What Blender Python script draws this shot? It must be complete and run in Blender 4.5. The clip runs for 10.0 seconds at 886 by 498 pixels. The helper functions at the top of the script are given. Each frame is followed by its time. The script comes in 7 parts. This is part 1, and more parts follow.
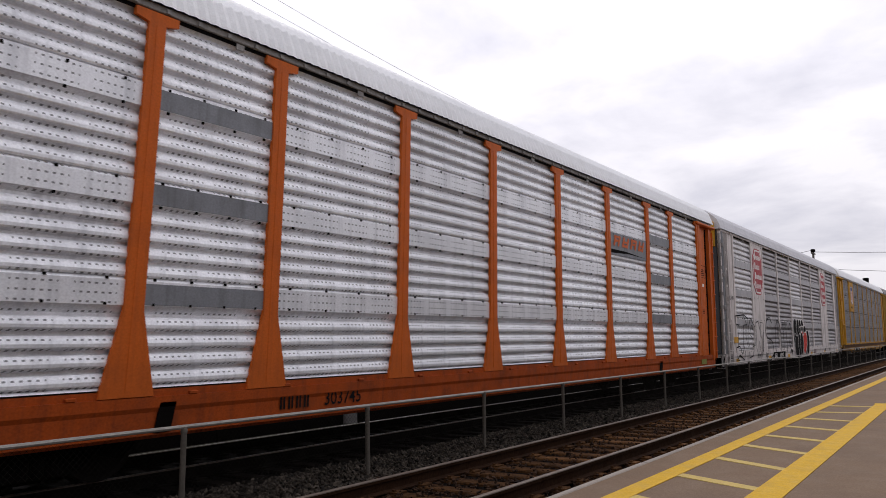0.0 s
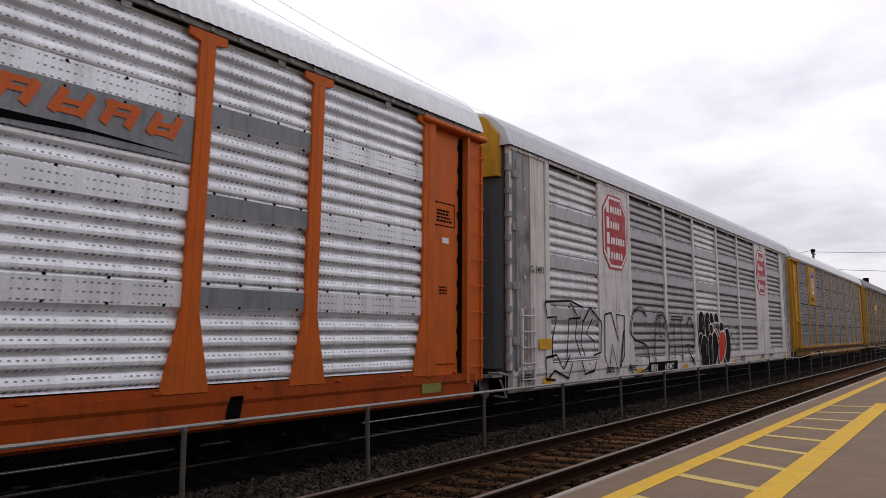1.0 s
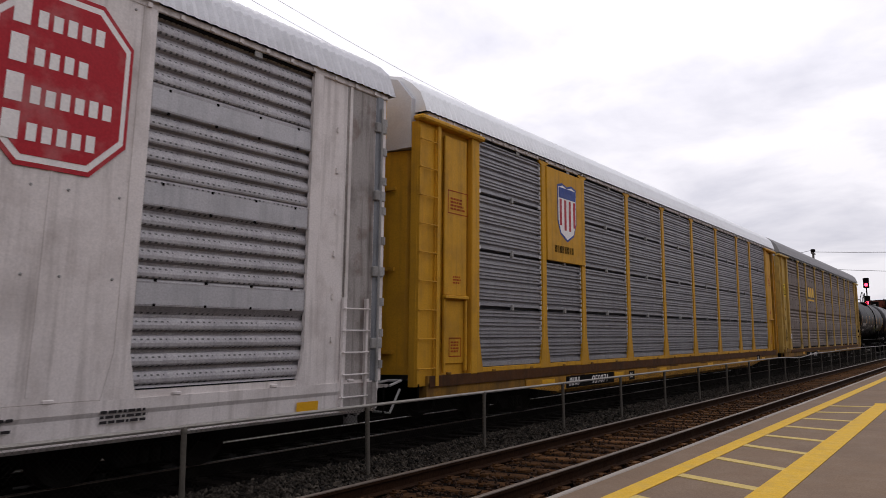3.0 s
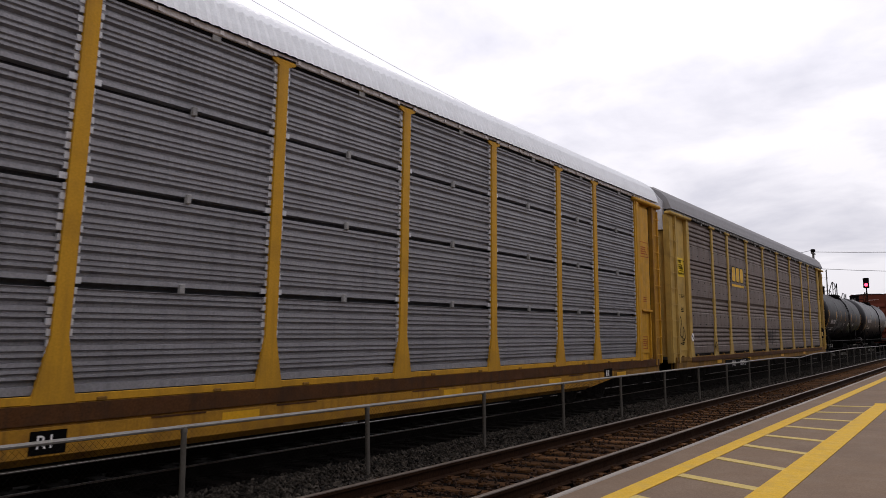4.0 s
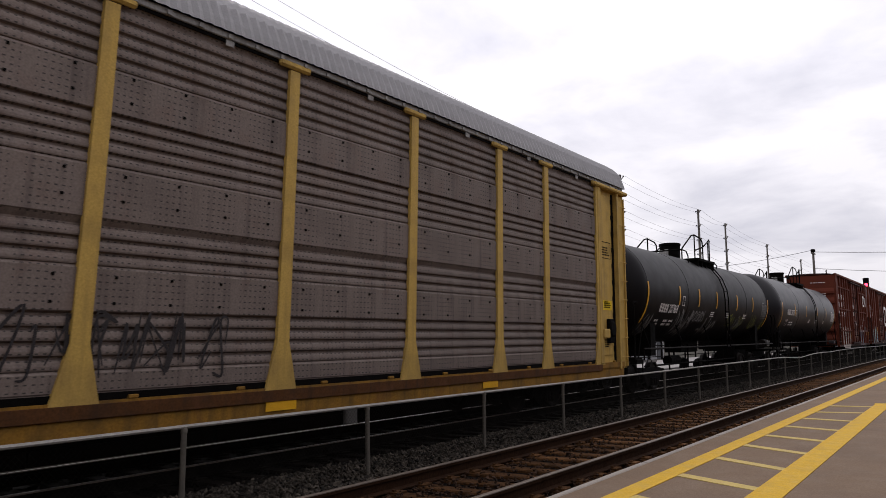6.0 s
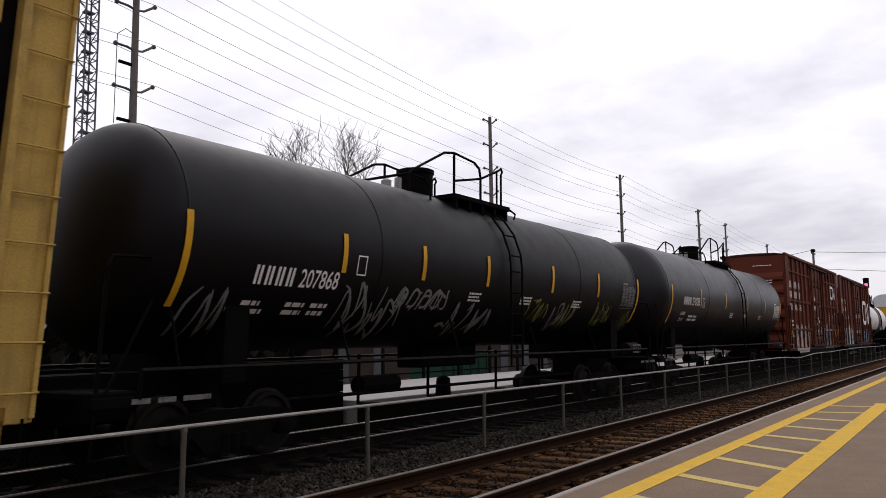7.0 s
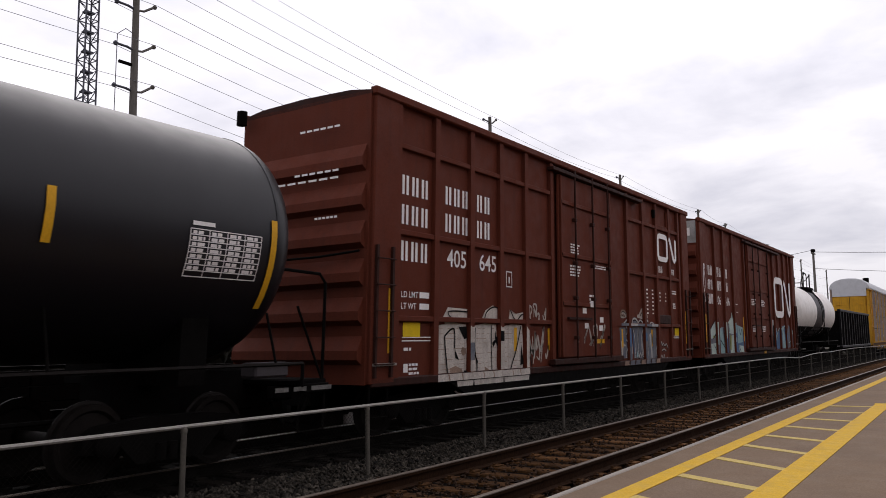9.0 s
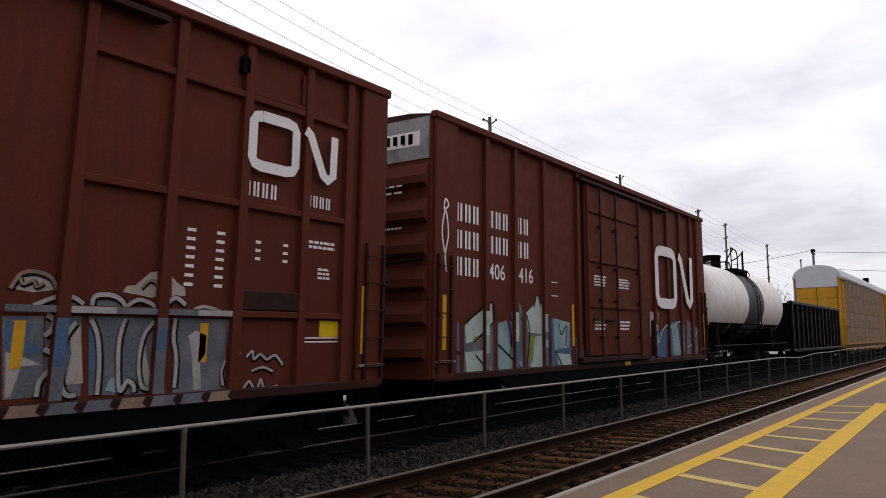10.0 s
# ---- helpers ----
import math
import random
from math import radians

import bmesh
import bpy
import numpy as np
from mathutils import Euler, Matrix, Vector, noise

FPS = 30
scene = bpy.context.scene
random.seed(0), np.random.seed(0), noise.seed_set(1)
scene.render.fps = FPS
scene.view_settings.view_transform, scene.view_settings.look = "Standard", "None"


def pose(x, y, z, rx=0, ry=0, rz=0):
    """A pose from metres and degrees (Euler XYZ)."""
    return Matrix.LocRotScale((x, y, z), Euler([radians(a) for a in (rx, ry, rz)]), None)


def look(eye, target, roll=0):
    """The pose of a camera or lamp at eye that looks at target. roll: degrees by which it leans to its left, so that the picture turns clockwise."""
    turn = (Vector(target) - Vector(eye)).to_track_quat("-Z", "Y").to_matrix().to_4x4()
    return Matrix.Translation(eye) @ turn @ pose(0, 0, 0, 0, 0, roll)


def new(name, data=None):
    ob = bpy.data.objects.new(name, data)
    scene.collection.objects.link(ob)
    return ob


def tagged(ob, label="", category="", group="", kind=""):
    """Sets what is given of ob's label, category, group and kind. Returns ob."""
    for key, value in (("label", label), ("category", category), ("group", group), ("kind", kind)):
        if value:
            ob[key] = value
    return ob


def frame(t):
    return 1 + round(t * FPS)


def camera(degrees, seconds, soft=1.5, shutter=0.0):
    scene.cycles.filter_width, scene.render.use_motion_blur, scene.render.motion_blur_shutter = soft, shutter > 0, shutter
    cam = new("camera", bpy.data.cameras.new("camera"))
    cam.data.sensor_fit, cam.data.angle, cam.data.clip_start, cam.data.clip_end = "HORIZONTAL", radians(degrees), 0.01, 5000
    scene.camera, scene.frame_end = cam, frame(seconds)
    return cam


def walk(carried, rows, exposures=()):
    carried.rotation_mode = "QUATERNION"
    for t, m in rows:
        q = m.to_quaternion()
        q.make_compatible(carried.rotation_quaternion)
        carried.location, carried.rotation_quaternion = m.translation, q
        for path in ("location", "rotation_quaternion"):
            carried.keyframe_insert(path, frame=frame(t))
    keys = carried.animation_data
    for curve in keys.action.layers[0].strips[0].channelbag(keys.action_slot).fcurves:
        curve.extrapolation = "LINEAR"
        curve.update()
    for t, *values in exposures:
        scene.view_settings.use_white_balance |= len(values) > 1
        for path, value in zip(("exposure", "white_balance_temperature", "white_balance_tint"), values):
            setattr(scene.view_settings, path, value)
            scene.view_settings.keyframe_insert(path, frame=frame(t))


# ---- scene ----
# camera: stands still on the platform
EYE = 1.692
cam = camera(57.8, 10.0, soft=0.7, shutter=0.7)
# the sensor is read line by line from the top, so what rolls by leans
scene.cycles.rolling_shutter_type, scene.cycles.rolling_shutter_duration = "TOP", 0.05
STAND = pose(0, 0, EYE, 96.573, 0, 33.819) @ pose(0, 0, 0, 0, 0, -0.743)
walk(cam, [(0.0, STAND), (10.0, STAND)], [(0.0, 0.0, 6560, 16), (10.0, 0.0, 6560, 16)])

SPEED = 15.79          # train, metres a second towards the camera
FAR_TRACK = -9.26      # centre of the track that the train runs on
NEAR_TRACK = -5.03
RAIL_TOP = 0.17
PLATFORM = 0.295


# ---- world and sun: a bright overcast day ----
def make_world():
    world = bpy.data.worlds.new("overcast_sky")
    scene.world = world
    world.use_nodes = True
    nt = world.node_tree
    n, l = nt.nodes, nt.links
    n.clear()
    out = n.new("ShaderNodeOutputWorld")
    back = n.new("ShaderNodeBackground")
    sky = n.new("ShaderNodeTexSky")
    sky.sky_type = "NISHITA"
    sky.sun_disc = False
    sky.sun_elevation, sky.sun_rotation = radians(SUN_HEIGHT), radians(SUN_TURN)
    dim = n.new("ShaderNodeMix")
    dim.data_type, dim.blend_type = "RGBA", "MULTIPLY"
    dim.inputs[0].default_value = 1.0
    dim.inputs[7].default_value = (0.1, 0.1, 0.1, 1)
    l.new(sky.outputs[0], dim.inputs[6])
    co = n.new("ShaderNodeTexCoord")
    sep = n.new("ShaderNodeSeparateXYZ")
    l.new(co.outputs["Generated"], sep.inputs[0])
    # cloud sheet seen in perspective: project the direction on a level plane
    hz = n.new("ShaderNodeMath")
    hz.operation = "ADD"
    l.new(sep.outputs[2], hz.inputs[0])
    hz.inputs[1].default_value = 0.16
    hm = n.new("ShaderNodeMath")
    hm.operation = "MAXIMUM"
    l.new(hz.outputs[0], hm.inputs[0])
    hm.inputs[1].default_value = 0.05
    dv = n.new("ShaderNodeVectorMath")
    dv.operation = "DIVIDE"
    comb = n.new("ShaderNodeCombineXYZ")
    for k in (0, 1, 2):
        l.new(hm.outputs[0], comb.inputs[k])
    l.new(co.outputs["Generated"], dv.inputs[0])
    l.new(comb.outputs[0], dv.inputs[1])
    noi = n.new("ShaderNodeTexNoise")
    noi.inputs["Scale"].default_value = 1.5
    noi.inputs["Detail"].default_value = 6
    noi.inputs["Roughness"].default_value = 0.55
    noi.inputs["Distortion"].default_value = 0.25
    l.new(dv.outputs[0], noi.inputs["Vector"])
    ramp = n.new("ShaderNodeValToRGB")
    e = ramp.color_ramp.elements
    e[0].position, e[0].color = 0.30, (0.66, 0.68, 0.755, 1)
    e[1].position, e[1].color = 0.58, (1.0, 1.01, 1.045, 1)
    l.new(noi.outputs[0], ramp.inputs[0])
    # the sheet is thinner and brighter overhead than at the horizon
    up = n.new("ShaderNodeMapRange")
    up.inputs[1].default_value, up.inputs[2].default_value = 0.05, 0.45
    up.inputs[3].default_value, up.inputs[4].default_value = 0.84, 1.24
    l.new(sep.outputs[2], up.inputs[0])
    mul = n.new("ShaderNodeMix")
    mul.data_type, mul.blend_type = "RGBA", "MULTIPLY"
    mul.inputs[0].default_value = 1.0
    l.new(ramp.outputs[0], mul.inputs[6])
    l.new(up.outputs[0], mul.inputs[7])
    # brighter round the hidden sun, duller away from it
    dot = n.new("ShaderNodeVectorMath")
    dot.operation = "DOT_PRODUCT"
    dot.inputs[1].default_value = SUN_WAY
    l.new(co.outputs["Generated"], dot.inputs[0])
    near = n.new("ShaderNodeMapRange")
    near.interpolation_type = "SMOOTHSTEP"
    near.inputs[1].default_value, near.inputs[2].default_value = -0.9, 0.75
    near.inputs[3].default_value, near.inputs[4].default_value = 0.55, 1.05
    l.new(dot.outputs["Value"], near.inputs[0])
    way = n.new("ShaderNodeMix")
    way.data_type, way.blend_type = "RGBA", "MULTIPLY"
    way.inputs[0].default_value = 1.0
    l.new(mul.outputs[2], way.inputs[6])
    l.new(near.outputs[0], way.inputs[7])
    mul = way
    mix = n.new("ShaderNodeMix")
    mix.data_type = "RGBA"
    mix.inputs[0].default_value = 0.95
    l.new(dim.outputs[2], mix.inputs[6])
    l.new(mul.outputs[2], mix.inputs[7])
    l.new(mix.outputs[2], back.inputs[0])
    back.inputs[1].default_value = SKY
    l.new(back.outputs[0], out.inputs[0])


SUN_HEIGHT, SUN_TURN, SKY = 45, -45, 0.97
SUN_WAY = Vector((-0.50, 0.50, 0.70)).normalized()
make_world()
sun = new("sun", bpy.data.lights.new("sun", "SUN"))
sun.data.energy, sun.data.angle, sun.data.color = 0.6, radians(40), (1.0, 0.97, 0.93)
sun.matrix_world = look(SUN_WAY * 100, (0, 0, 0))


# ---- materials ----
def material(name, color, rough=0.7, metal=0.0, vary=0.18, scale=2.5, dirt=(0.05, 0.045, 0.04), soil=0.25, streak=0.0,
             bump=0.15, fine=40.0, island=0.0, each=0.0, spec=0.14, holes=None, rust=0.0, gloss_vary=0.12):
    m = bpy.data.materials.new(name)
    m.use_nodes = True
    nt = m.node_tree
    n, l = nt.nodes, nt.links
    bs = n["Principled BSDF"]
    bs.inputs["Roughness"].default_value = rough
    bs.inputs["Metallic"].default_value = metal
    bs.inputs["Specular IOR Level"].default_value = spec
    co = n.new("ShaderNodeTexCoord")

    def noise_at(sc, detail=4, stretch=None):
        t = n.new("ShaderNodeTexNoise")
        t.inputs["Scale"].default_value, t.inputs["Detail"].default_value = sc, detail
        if stretch:
            mp = n.new("ShaderNodeMapping")
            mp.inputs["Scale"].default_value = stretch
            l.new(co.outputs["Object"], mp.inputs[0])
            l.new(mp.outputs[0], t.inputs["Vector"])
        else:
            l.new(co.outputs["Object"], t.inputs["Vector"])
        return t.outputs[0]

    def mixc(fac, a, b, kind="MIX"):
        x = n.new("ShaderNodeMix")
        x.data_type, x.blend_type = "RGBA", kind
        for s, v in ((0, fac), (6, a), (7, b)):
            if hasattr(v, "links") or hasattr(v, "is_linked"):
                l.new(v, x.inputs[s])
            else:
                x.inputs[s].default_value = v
        return x.outputs[2]

    def rng(src, a, b, c, d):
        x = n.new("ShaderNodeMapRange")
        for k, v in enumerate((a, b, c, d)):
            x.inputs[k + 1].default_value = v
        l.new(src, x.inputs[0])
        return x.outputs[0]

    base = (*color, 1)
    lo = tuple(c * (1 - vary) for c in color) + (1,)
    hi = tuple(min(1, c * (1 + vary)) for c in color) + (1,)
    col = mixc(rng(noise_at(fine, 3), 0.3, 0.7, 0, 1), lo, hi)
    col = mixc(rng(noise_at(scale, 5), 0.48, 0.75, 0, soil), col, (*dirt, 1))
    if streak:
        col = mixc(rng(noise_at(1.0, 4, (9, 9, 0.55)), 0.5, 0.72, 0, streak), col, (*dirt, 1))
    if rust:
        col = mixc(rng(noise_at(3.1, 8), 0.56, 0.66, 0, rust), col, (0.13, 0.05, 0.025, 1))
    if island:
        g = n.new("ShaderNodeNewGeometry")
        col = mixc(1.0, col, rng(g.outputs["Random Per Island"], 0, 1, 1 - island, 1 + island), "MULTIPLY")
    if each:
        g = n.new("ShaderNodeObjectInfo")
        col = mixc(1.0, col, rng(g.outputs["Random"], 0, 1, 1 - each, 1 + each), "MULTIPLY")
    if holes:
        # rows of punched slots in the sheet: pitch along, pitch up, offset up
        py, pz, oz, group = holes
        sep = n.new("ShaderNodeSeparateXYZ")
        l.new(co.outputs["Object"], sep.inputs[0])

        def cut(src, pitch, off, keep):
            a = n.new("ShaderNodeMath")
            a.operation = "MULTIPLY_ADD"
            a.inputs[1].default_value, a.inputs[2].default_value = 1 / pitch, off
            l.new(src, a.inputs[0])
            b = n.new("ShaderNodeMath")
            b.operation = "FRACT"
            l.new(a.outputs[0], b.inputs[0])
            c = n.new("ShaderNodeMath")
            c.operation = "LESS_THAN"
            c.inputs[1].default_value = keep
            l.new(b.outputs[0], c.inputs[0])
            return c.outputs[0]

        def both(a, b):
            x = n.new("ShaderNodeMath")
            x.operation = "MULTIPLY"
            l.new(a, x.inputs[0])
            l.new(b, x.inputs[1])
            return x.outputs[0]
        slot = both(both(cut(sep.outputs[1], py, 0.2, 0.42), cut(sep.outputs[2], pz, oz, 0.2)), cut(sep.outputs[1], group, 0.0, 0.75))
        dim = n.new("ShaderNodeMath")
        dim.operation = "MULTIPLY"
        dim.inputs[1].default_value = 0.75
        l.new(slot, dim.inputs[0])
        col = mixc(dim.outputs[0], col, (0.02, 0.02, 0.02, 1))
    l.new(col, bs.inputs["Base Color"])
    l.new(rng(noise_at(scale * 3, 4), 0.3, 0.7, max(0.02, rough - gloss_vary), min(1, rough + gloss_vary)), bs.inputs["Roughness"])
    if bump:
        bm = n.new("ShaderNodeBump")
        bm.inputs["Strength"].default_value, bm.inputs["Distance"].default_value = bump, 0.01
        l.new(noise_at(fine * 1.3, 5), bm.inputs["Height"])
        l.new(bm.outputs[0], bs.inputs["Normal"])
    return m


def glow(name, color, strength):
    m = bpy.data.materials.new(name)
    m.use_nodes = True
    bs = m.node_tree.nodes["Principled BSDF"]
    bs.inputs["Base Color"].default_value = (*color, 1)
    bs.inputs["Emission Color"].default_value = (*color, 1)
    bs.inputs["Emission Strength"].default_value = strength
    return m


ORANGE = material("orange_paint", (0.58, 0.12, 0.016), 0.55, vary=0.1, soil=0.25, streak=0.22, dirt=(0.12, 0.04, 0.02), bump=0.08)
ORANGE_DULL = material("dull_orange_paint", (0.36, 0.062, 0.008), 0.7, vary=0.2, soil=0.5, streak=0.35, dirt=(0.06, 0.025, 0.015))
GALV_BRIGHT = material("bright_galvanised_sheet", (0.86, 0.87, 0.90), 0.42, 0.35, vary=0.1, scale=1.3, soil=0.38, streak=0.4, dirt=(0.42, 0.43, 0.46), bump=0.1, each=0.07, holes=(0.085, 0.1, 0.52, 0.68))
GALV_MID = material("mid_grey_galvanised_sheet", (0.70, 0.69, 0.70), 0.5, 0.25, vary=0.15, scale=1.3, soil=0.4, streak=0.4, dirt=(0.25, 0.25, 0.27), bump=0.1, each=0.07, holes=(0.085, 0.1, 0.52, 0.68))
GALV_WORN = material("worn_grey_sheet", (0.39, 0.372, 0.38), 0.5, 0.25, vary=0.2, scale=1.4, soil=0.35, streak=0.3, dirt=(0.14, 0.14, 0.15), bump=0.1, each=0.14, holes=(0.085, 0.1, 0.52, 0.68))
GALV_FINE = material("ribbed_zinc_sheet", (0.30, 0.292, 0.305), 0.5, 0.25, vary=0.15, scale=1.2, soil=0.3, streak=0.35, dirt=(0.12, 0.12, 0.13), bump=0.1, each=0.06)
GALV_BROWN = material("browned_perforated_sheet", (0.180, 0.142, 0.124), 0.65, 0.1, vary=0.18, scale=1.3, soil=0.4, streak=0.45, dirt=(0.07, 0.055, 0.05), bump=0.1, each=0.07, holes=(0.085, 0.075, 0.52, 0.68), rust=0.12)
GALV_PALE = material("paler_flat_sheet", (0.47, 0.46, 0.475), 0.5, 0.2, vary=0.12, soil=0.35, streak=0.3, dirt=(0.25, 0.25, 0.26))
DARK_BAND = material("dark_tank_band", (0.06, 0.052, 0.056), 0.5, vary=0.12, soil=0.3, streak=0.3)
GALV_BAND = material("dark_grey_flat_sheet", (0.24, 0.25, 0.27), 0.5, 0.2, vary=0.12, soil=0.3, streak=0.3)
ROOF_WHITE = material("white_roof_sheet", (0.78, 0.79, 0.80), 0.45, 0.2, vary=0.06, soil=0.15, dirt=(0.4, 0.4, 0.4))
ROOF_GREY = material("grey_roof_sheet", (0.27, 0.262, 0.265), 0.5, 0.2, vary=0.08, soil=0.25, dirt=(0.2, 0.2, 0.2))
ROOF_LIGHT = material("light_grey_roof_sheet", (0.58, 0.58, 0.6), 0.5, 0.2, vary=0.08, soil=0.25, dirt=(0.3, 0.3, 0.3))
WHITE_PAINT = material("weathered_white_paint", (0.72, 0.665, 0.645), 0.6, vary=0.08, scale=1.3, soil=0.4, streak=0.4, dirt=(0.24, 0.2, 0.18), rust=0.1)
YELLOW = material("yellow_railcar_paint", (0.56, 0.285, 0.022), 0.6, vary=0.1, soil=0.35, streak=0.3, dirt=(0.15, 0.08, 0.025))
YELLOW_PALE = material("faded_yellow_paint", (0.49, 0.315, 0.08), 0.65, vary=0.14, soil=0.5, streak=0.35, dirt=(0.17, 0.11, 0.05))
YELLOW_SOILED = material("soiled_yellow_paint", (0.25, 0.125, 0.02), 0.75, vary=0.2, soil=0.7, streak=0.5, dirt=(0.05, 0.035, 0.02), rust=0.3)
RUST_SHADE_PAINT = material("rust_and_shade_sill_paint", (0.085, 0.034, 0.011), 0.8, vary=0.25, soil=0.6, streak=0.5, dirt=(0.03, 0.018, 0.012), rust=0.3)
YELLOW_DULL = material("dull_yellow_paint", (0.40, 0.195, 0.02), 0.7, vary=0.15, soil=0.5, streak=0.5, dirt=(0.1, 0.05, 0.02), rust=0.25)
BROWN = material("oxide_brown_paint", (0.112, 0.0275, 0.0155), 0.65, spec=0.07, vary=0.12, scale=1.2, soil=0.25, streak=0.3, dirt=(0.065, 0.022, 0.016), bump=0.08)
BROWN_DARK = material("grimy_oxide_paint", (0.036, 0.011, 0.0075), 0.7, vary=0.15, soil=0.5, streak=0.5, dirt=(0.015, 0.012, 0.01))
TANK_BLACK = material("black_tank_paint", (0.0040, 0.0028, 0.0038), 0.5, vary=0.1, scale=0.9, soil=0.15, streak=0.12, dirt=(0.006, 0.0055, 0.0055), bump=0.02, spec=0.16, gloss_vary=0.03)
TANK_GREY = material("satin_black_tank_paint", (0.0062, 0.0046, 0.0072), 0.42, vary=0.1, scale=0.8, soil=0.1, streak=0.12, dirt=(0.008, 0.008, 0.008), bump=0.02, spec=0.34, gloss_vary=0.03)
TANK_WHITE = material("white_tank_paint", (0.85, 0.80, 0.76), 0.4, vary=0.06, soil=0.2, streak=0.25, dirt=(0.3, 0.25, 0.2))
# sooty steel, taken near black so under-car shade sits in the colour too
NEAR_BLACK = material("soot_and_shade_black_steel", (0.0035, 0.0028, 0.0025), 0.9, vary=0.3, soil=0.5, spec=0.06, dirt=(0.005, 0.004, 0.0035), bump=0.3)
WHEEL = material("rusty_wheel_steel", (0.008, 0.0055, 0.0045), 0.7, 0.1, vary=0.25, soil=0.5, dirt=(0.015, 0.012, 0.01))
STEEL = material("worn_rail_steel", (0.17, 0.135, 0.11), 0.42, 0.7, vary=0.1, soil=0.2)
RUST = material("rusty_rail_web", (0.026, 0.012, 0.006), 0.9, spec=0.05, vary=0.35, soil=0.5, dirt=(0.012, 0.006, 0.004), bump=0.3)
TIE = material("weathered_tie_wood", (0.085, 0.040, 0.016), 0.9, vary=0.4, scale=5, soil=0.85, dirt=(0.018, 0.010, 0.006), bump=0.8, each=0.45, spec=0.05)
STONE = material("grey_ballast_stone", (0.040, 0.033, 0.026), 0.85, vary=0.3, scale=6, soil=0.4, dirt=(0.02, 0.016, 0.012), island=0.95, bump=0.3)
# near-black copies of stone and tie: the train's shade is in the colour
STONE_SHADE = material("shade_darkened_stone", (0.006, 0.0052, 0.0048), 0.95, vary=0.3, scale=6, island=0.5, spec=0.04, bump=0.3)
TRACK_SHADE = material("shade_darkened_track", (0.006, 0.0045, 0.0036), 0.95, vary=0.3, scale=4, each=0.3, spec=0.04, bump=0.4)
STONE_RUST = material("rusty_ballast_stone", (0.030, 0.0155, 0.0085), 0.9, vary=0.25, scale=6, soil=0.4, dirt=(0.04, 0.022, 0.014), island=0.8, bump=0.3)
# near-black base; on platform faces it also stands in for shade
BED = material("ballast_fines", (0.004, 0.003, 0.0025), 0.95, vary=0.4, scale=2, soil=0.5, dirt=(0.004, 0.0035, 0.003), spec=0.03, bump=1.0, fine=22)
EARTH = material("dry_grass_and_earth", (0.03, 0.026, 0.018), 0.95, vary=0.35, scale=0.4, soil=0.5, dirt=(0.05, 0.045, 0.025), bump=0.8, fine=12)
ASPHALT = material("worn_platform_asphalt", (0.19, 0.131, 0.088), 0.85, vary=0.16, scale=0.9, soil=0.3, dirt=(0.10, 0.077, 0.06), bump=0.5, fine=55)
COPING = material("pale_concrete_coping", (0.30, 0.265, 0.23), 0.85, vary=0.12, scale=2, soil=0.35, dirt=(0.2, 0.17, 0.15), each=0.08, bump=0.3)
CONCRETE = material("light_concrete", (0.28, 0.262, 0.25), 0.85, vary=0.1, scale=0.8, soil=0.3, dirt=(0.26, 0.24, 0.22), bump=0.2)
LINE_YELLOW = material("worn_yellow_line_paint", (0.60, 0.36, 0.03), 0.75, vary=0.12, scale=3.5, soil=0.4, dirt=(0.35, 0.25, 0.09), bump=0.25, fine=60)
LINE_PALE = material("worn_pale_line_paint", (0.52, 0.385, 0.125), 0.75, vary=0.12, scale=3.5, soil=0.45, dirt=(0.32, 0.25, 0.13), bump=0.25, fine=60)
FENCE = material("galvanised_fence_tube", (0.33, 0.31, 0.28), 0.55, 0.35, vary=0.15, soil=0.4, dirt=(0.12, 0.1, 0.085))
POST = material("weathered_fence_post", (0.11, 0.098, 0.082), 0.7, 0.2, vary=0.2, soil=0.4, dirt=(0.07, 0.055, 0.045))
MESH = material("rusty_chain_link", (0.012, 0.010, 0.008), 0.9, 0.0, vary=0.2)
POLE = material("weathered_pole_wood", (0.15, 0.135, 0.12), 0.9, vary=0.2, soil=0.3, streak=0.3)
TOWER = material("dull_tower_steel", (0.10, 0.10, 0.12), 0.6, 0.3)
WIRE = material("dull_wire", (0.2, 0.2, 0.22), 0.6, 0.2)
BARK = material("bare_branch_bark", (0.085, 0.075, 0.07), 0.9, vary=0.2)
WALL_GREY = material("pale_siding", (0.36, 0.36, 0.38), 0.8, vary=0.06)
BRICK_FAR = material("dark_brick_wall", (0.045, 0.030, 0.026), 0.9, vary=0.25, scale=1.5, soil=0.4)
SHINGLE = material("grey_shingle", (0.2, 0.2, 0.21), 0.9, vary=0.2)
SCRUB = material("dark_filler_scrub", (0.012, 0.011, 0.008), 0.95, vary=0.4, spec=0.03)
GREEN = material("green_container_paint", (0.012, 0.045, 0.028), 0.6, vary=0.2, soil=0.5, dirt=(0.02, 0.02, 0.015))
BLACK_INK = material("black_spray_paint", (0.007, 0.0065, 0.007), 0.7, vary=0.2, spec=0.05)
GREY_INK = material("faded_black_spray_paint", (0.03, 0.026, 0.027), 0.7, vary=0.3)
RED_INK = material("red_spray_paint", (0.62, 0.028, 0.012), 0.5, vary=0.1)
WHITE_INK = material("white_lettering_paint", (0.84, 0.80, 0.78), 0.6, vary=0.08, soil=0.2, dirt=(0.35, 0.3, 0.28))
PAPER_INK = material("pale_block_letter_paint", (0.56, 0.50, 0.45), 0.75, vary=0.2, scale=4, soil=0.5, streak=0.4, dirt=(0.22, 0.17, 0.145))
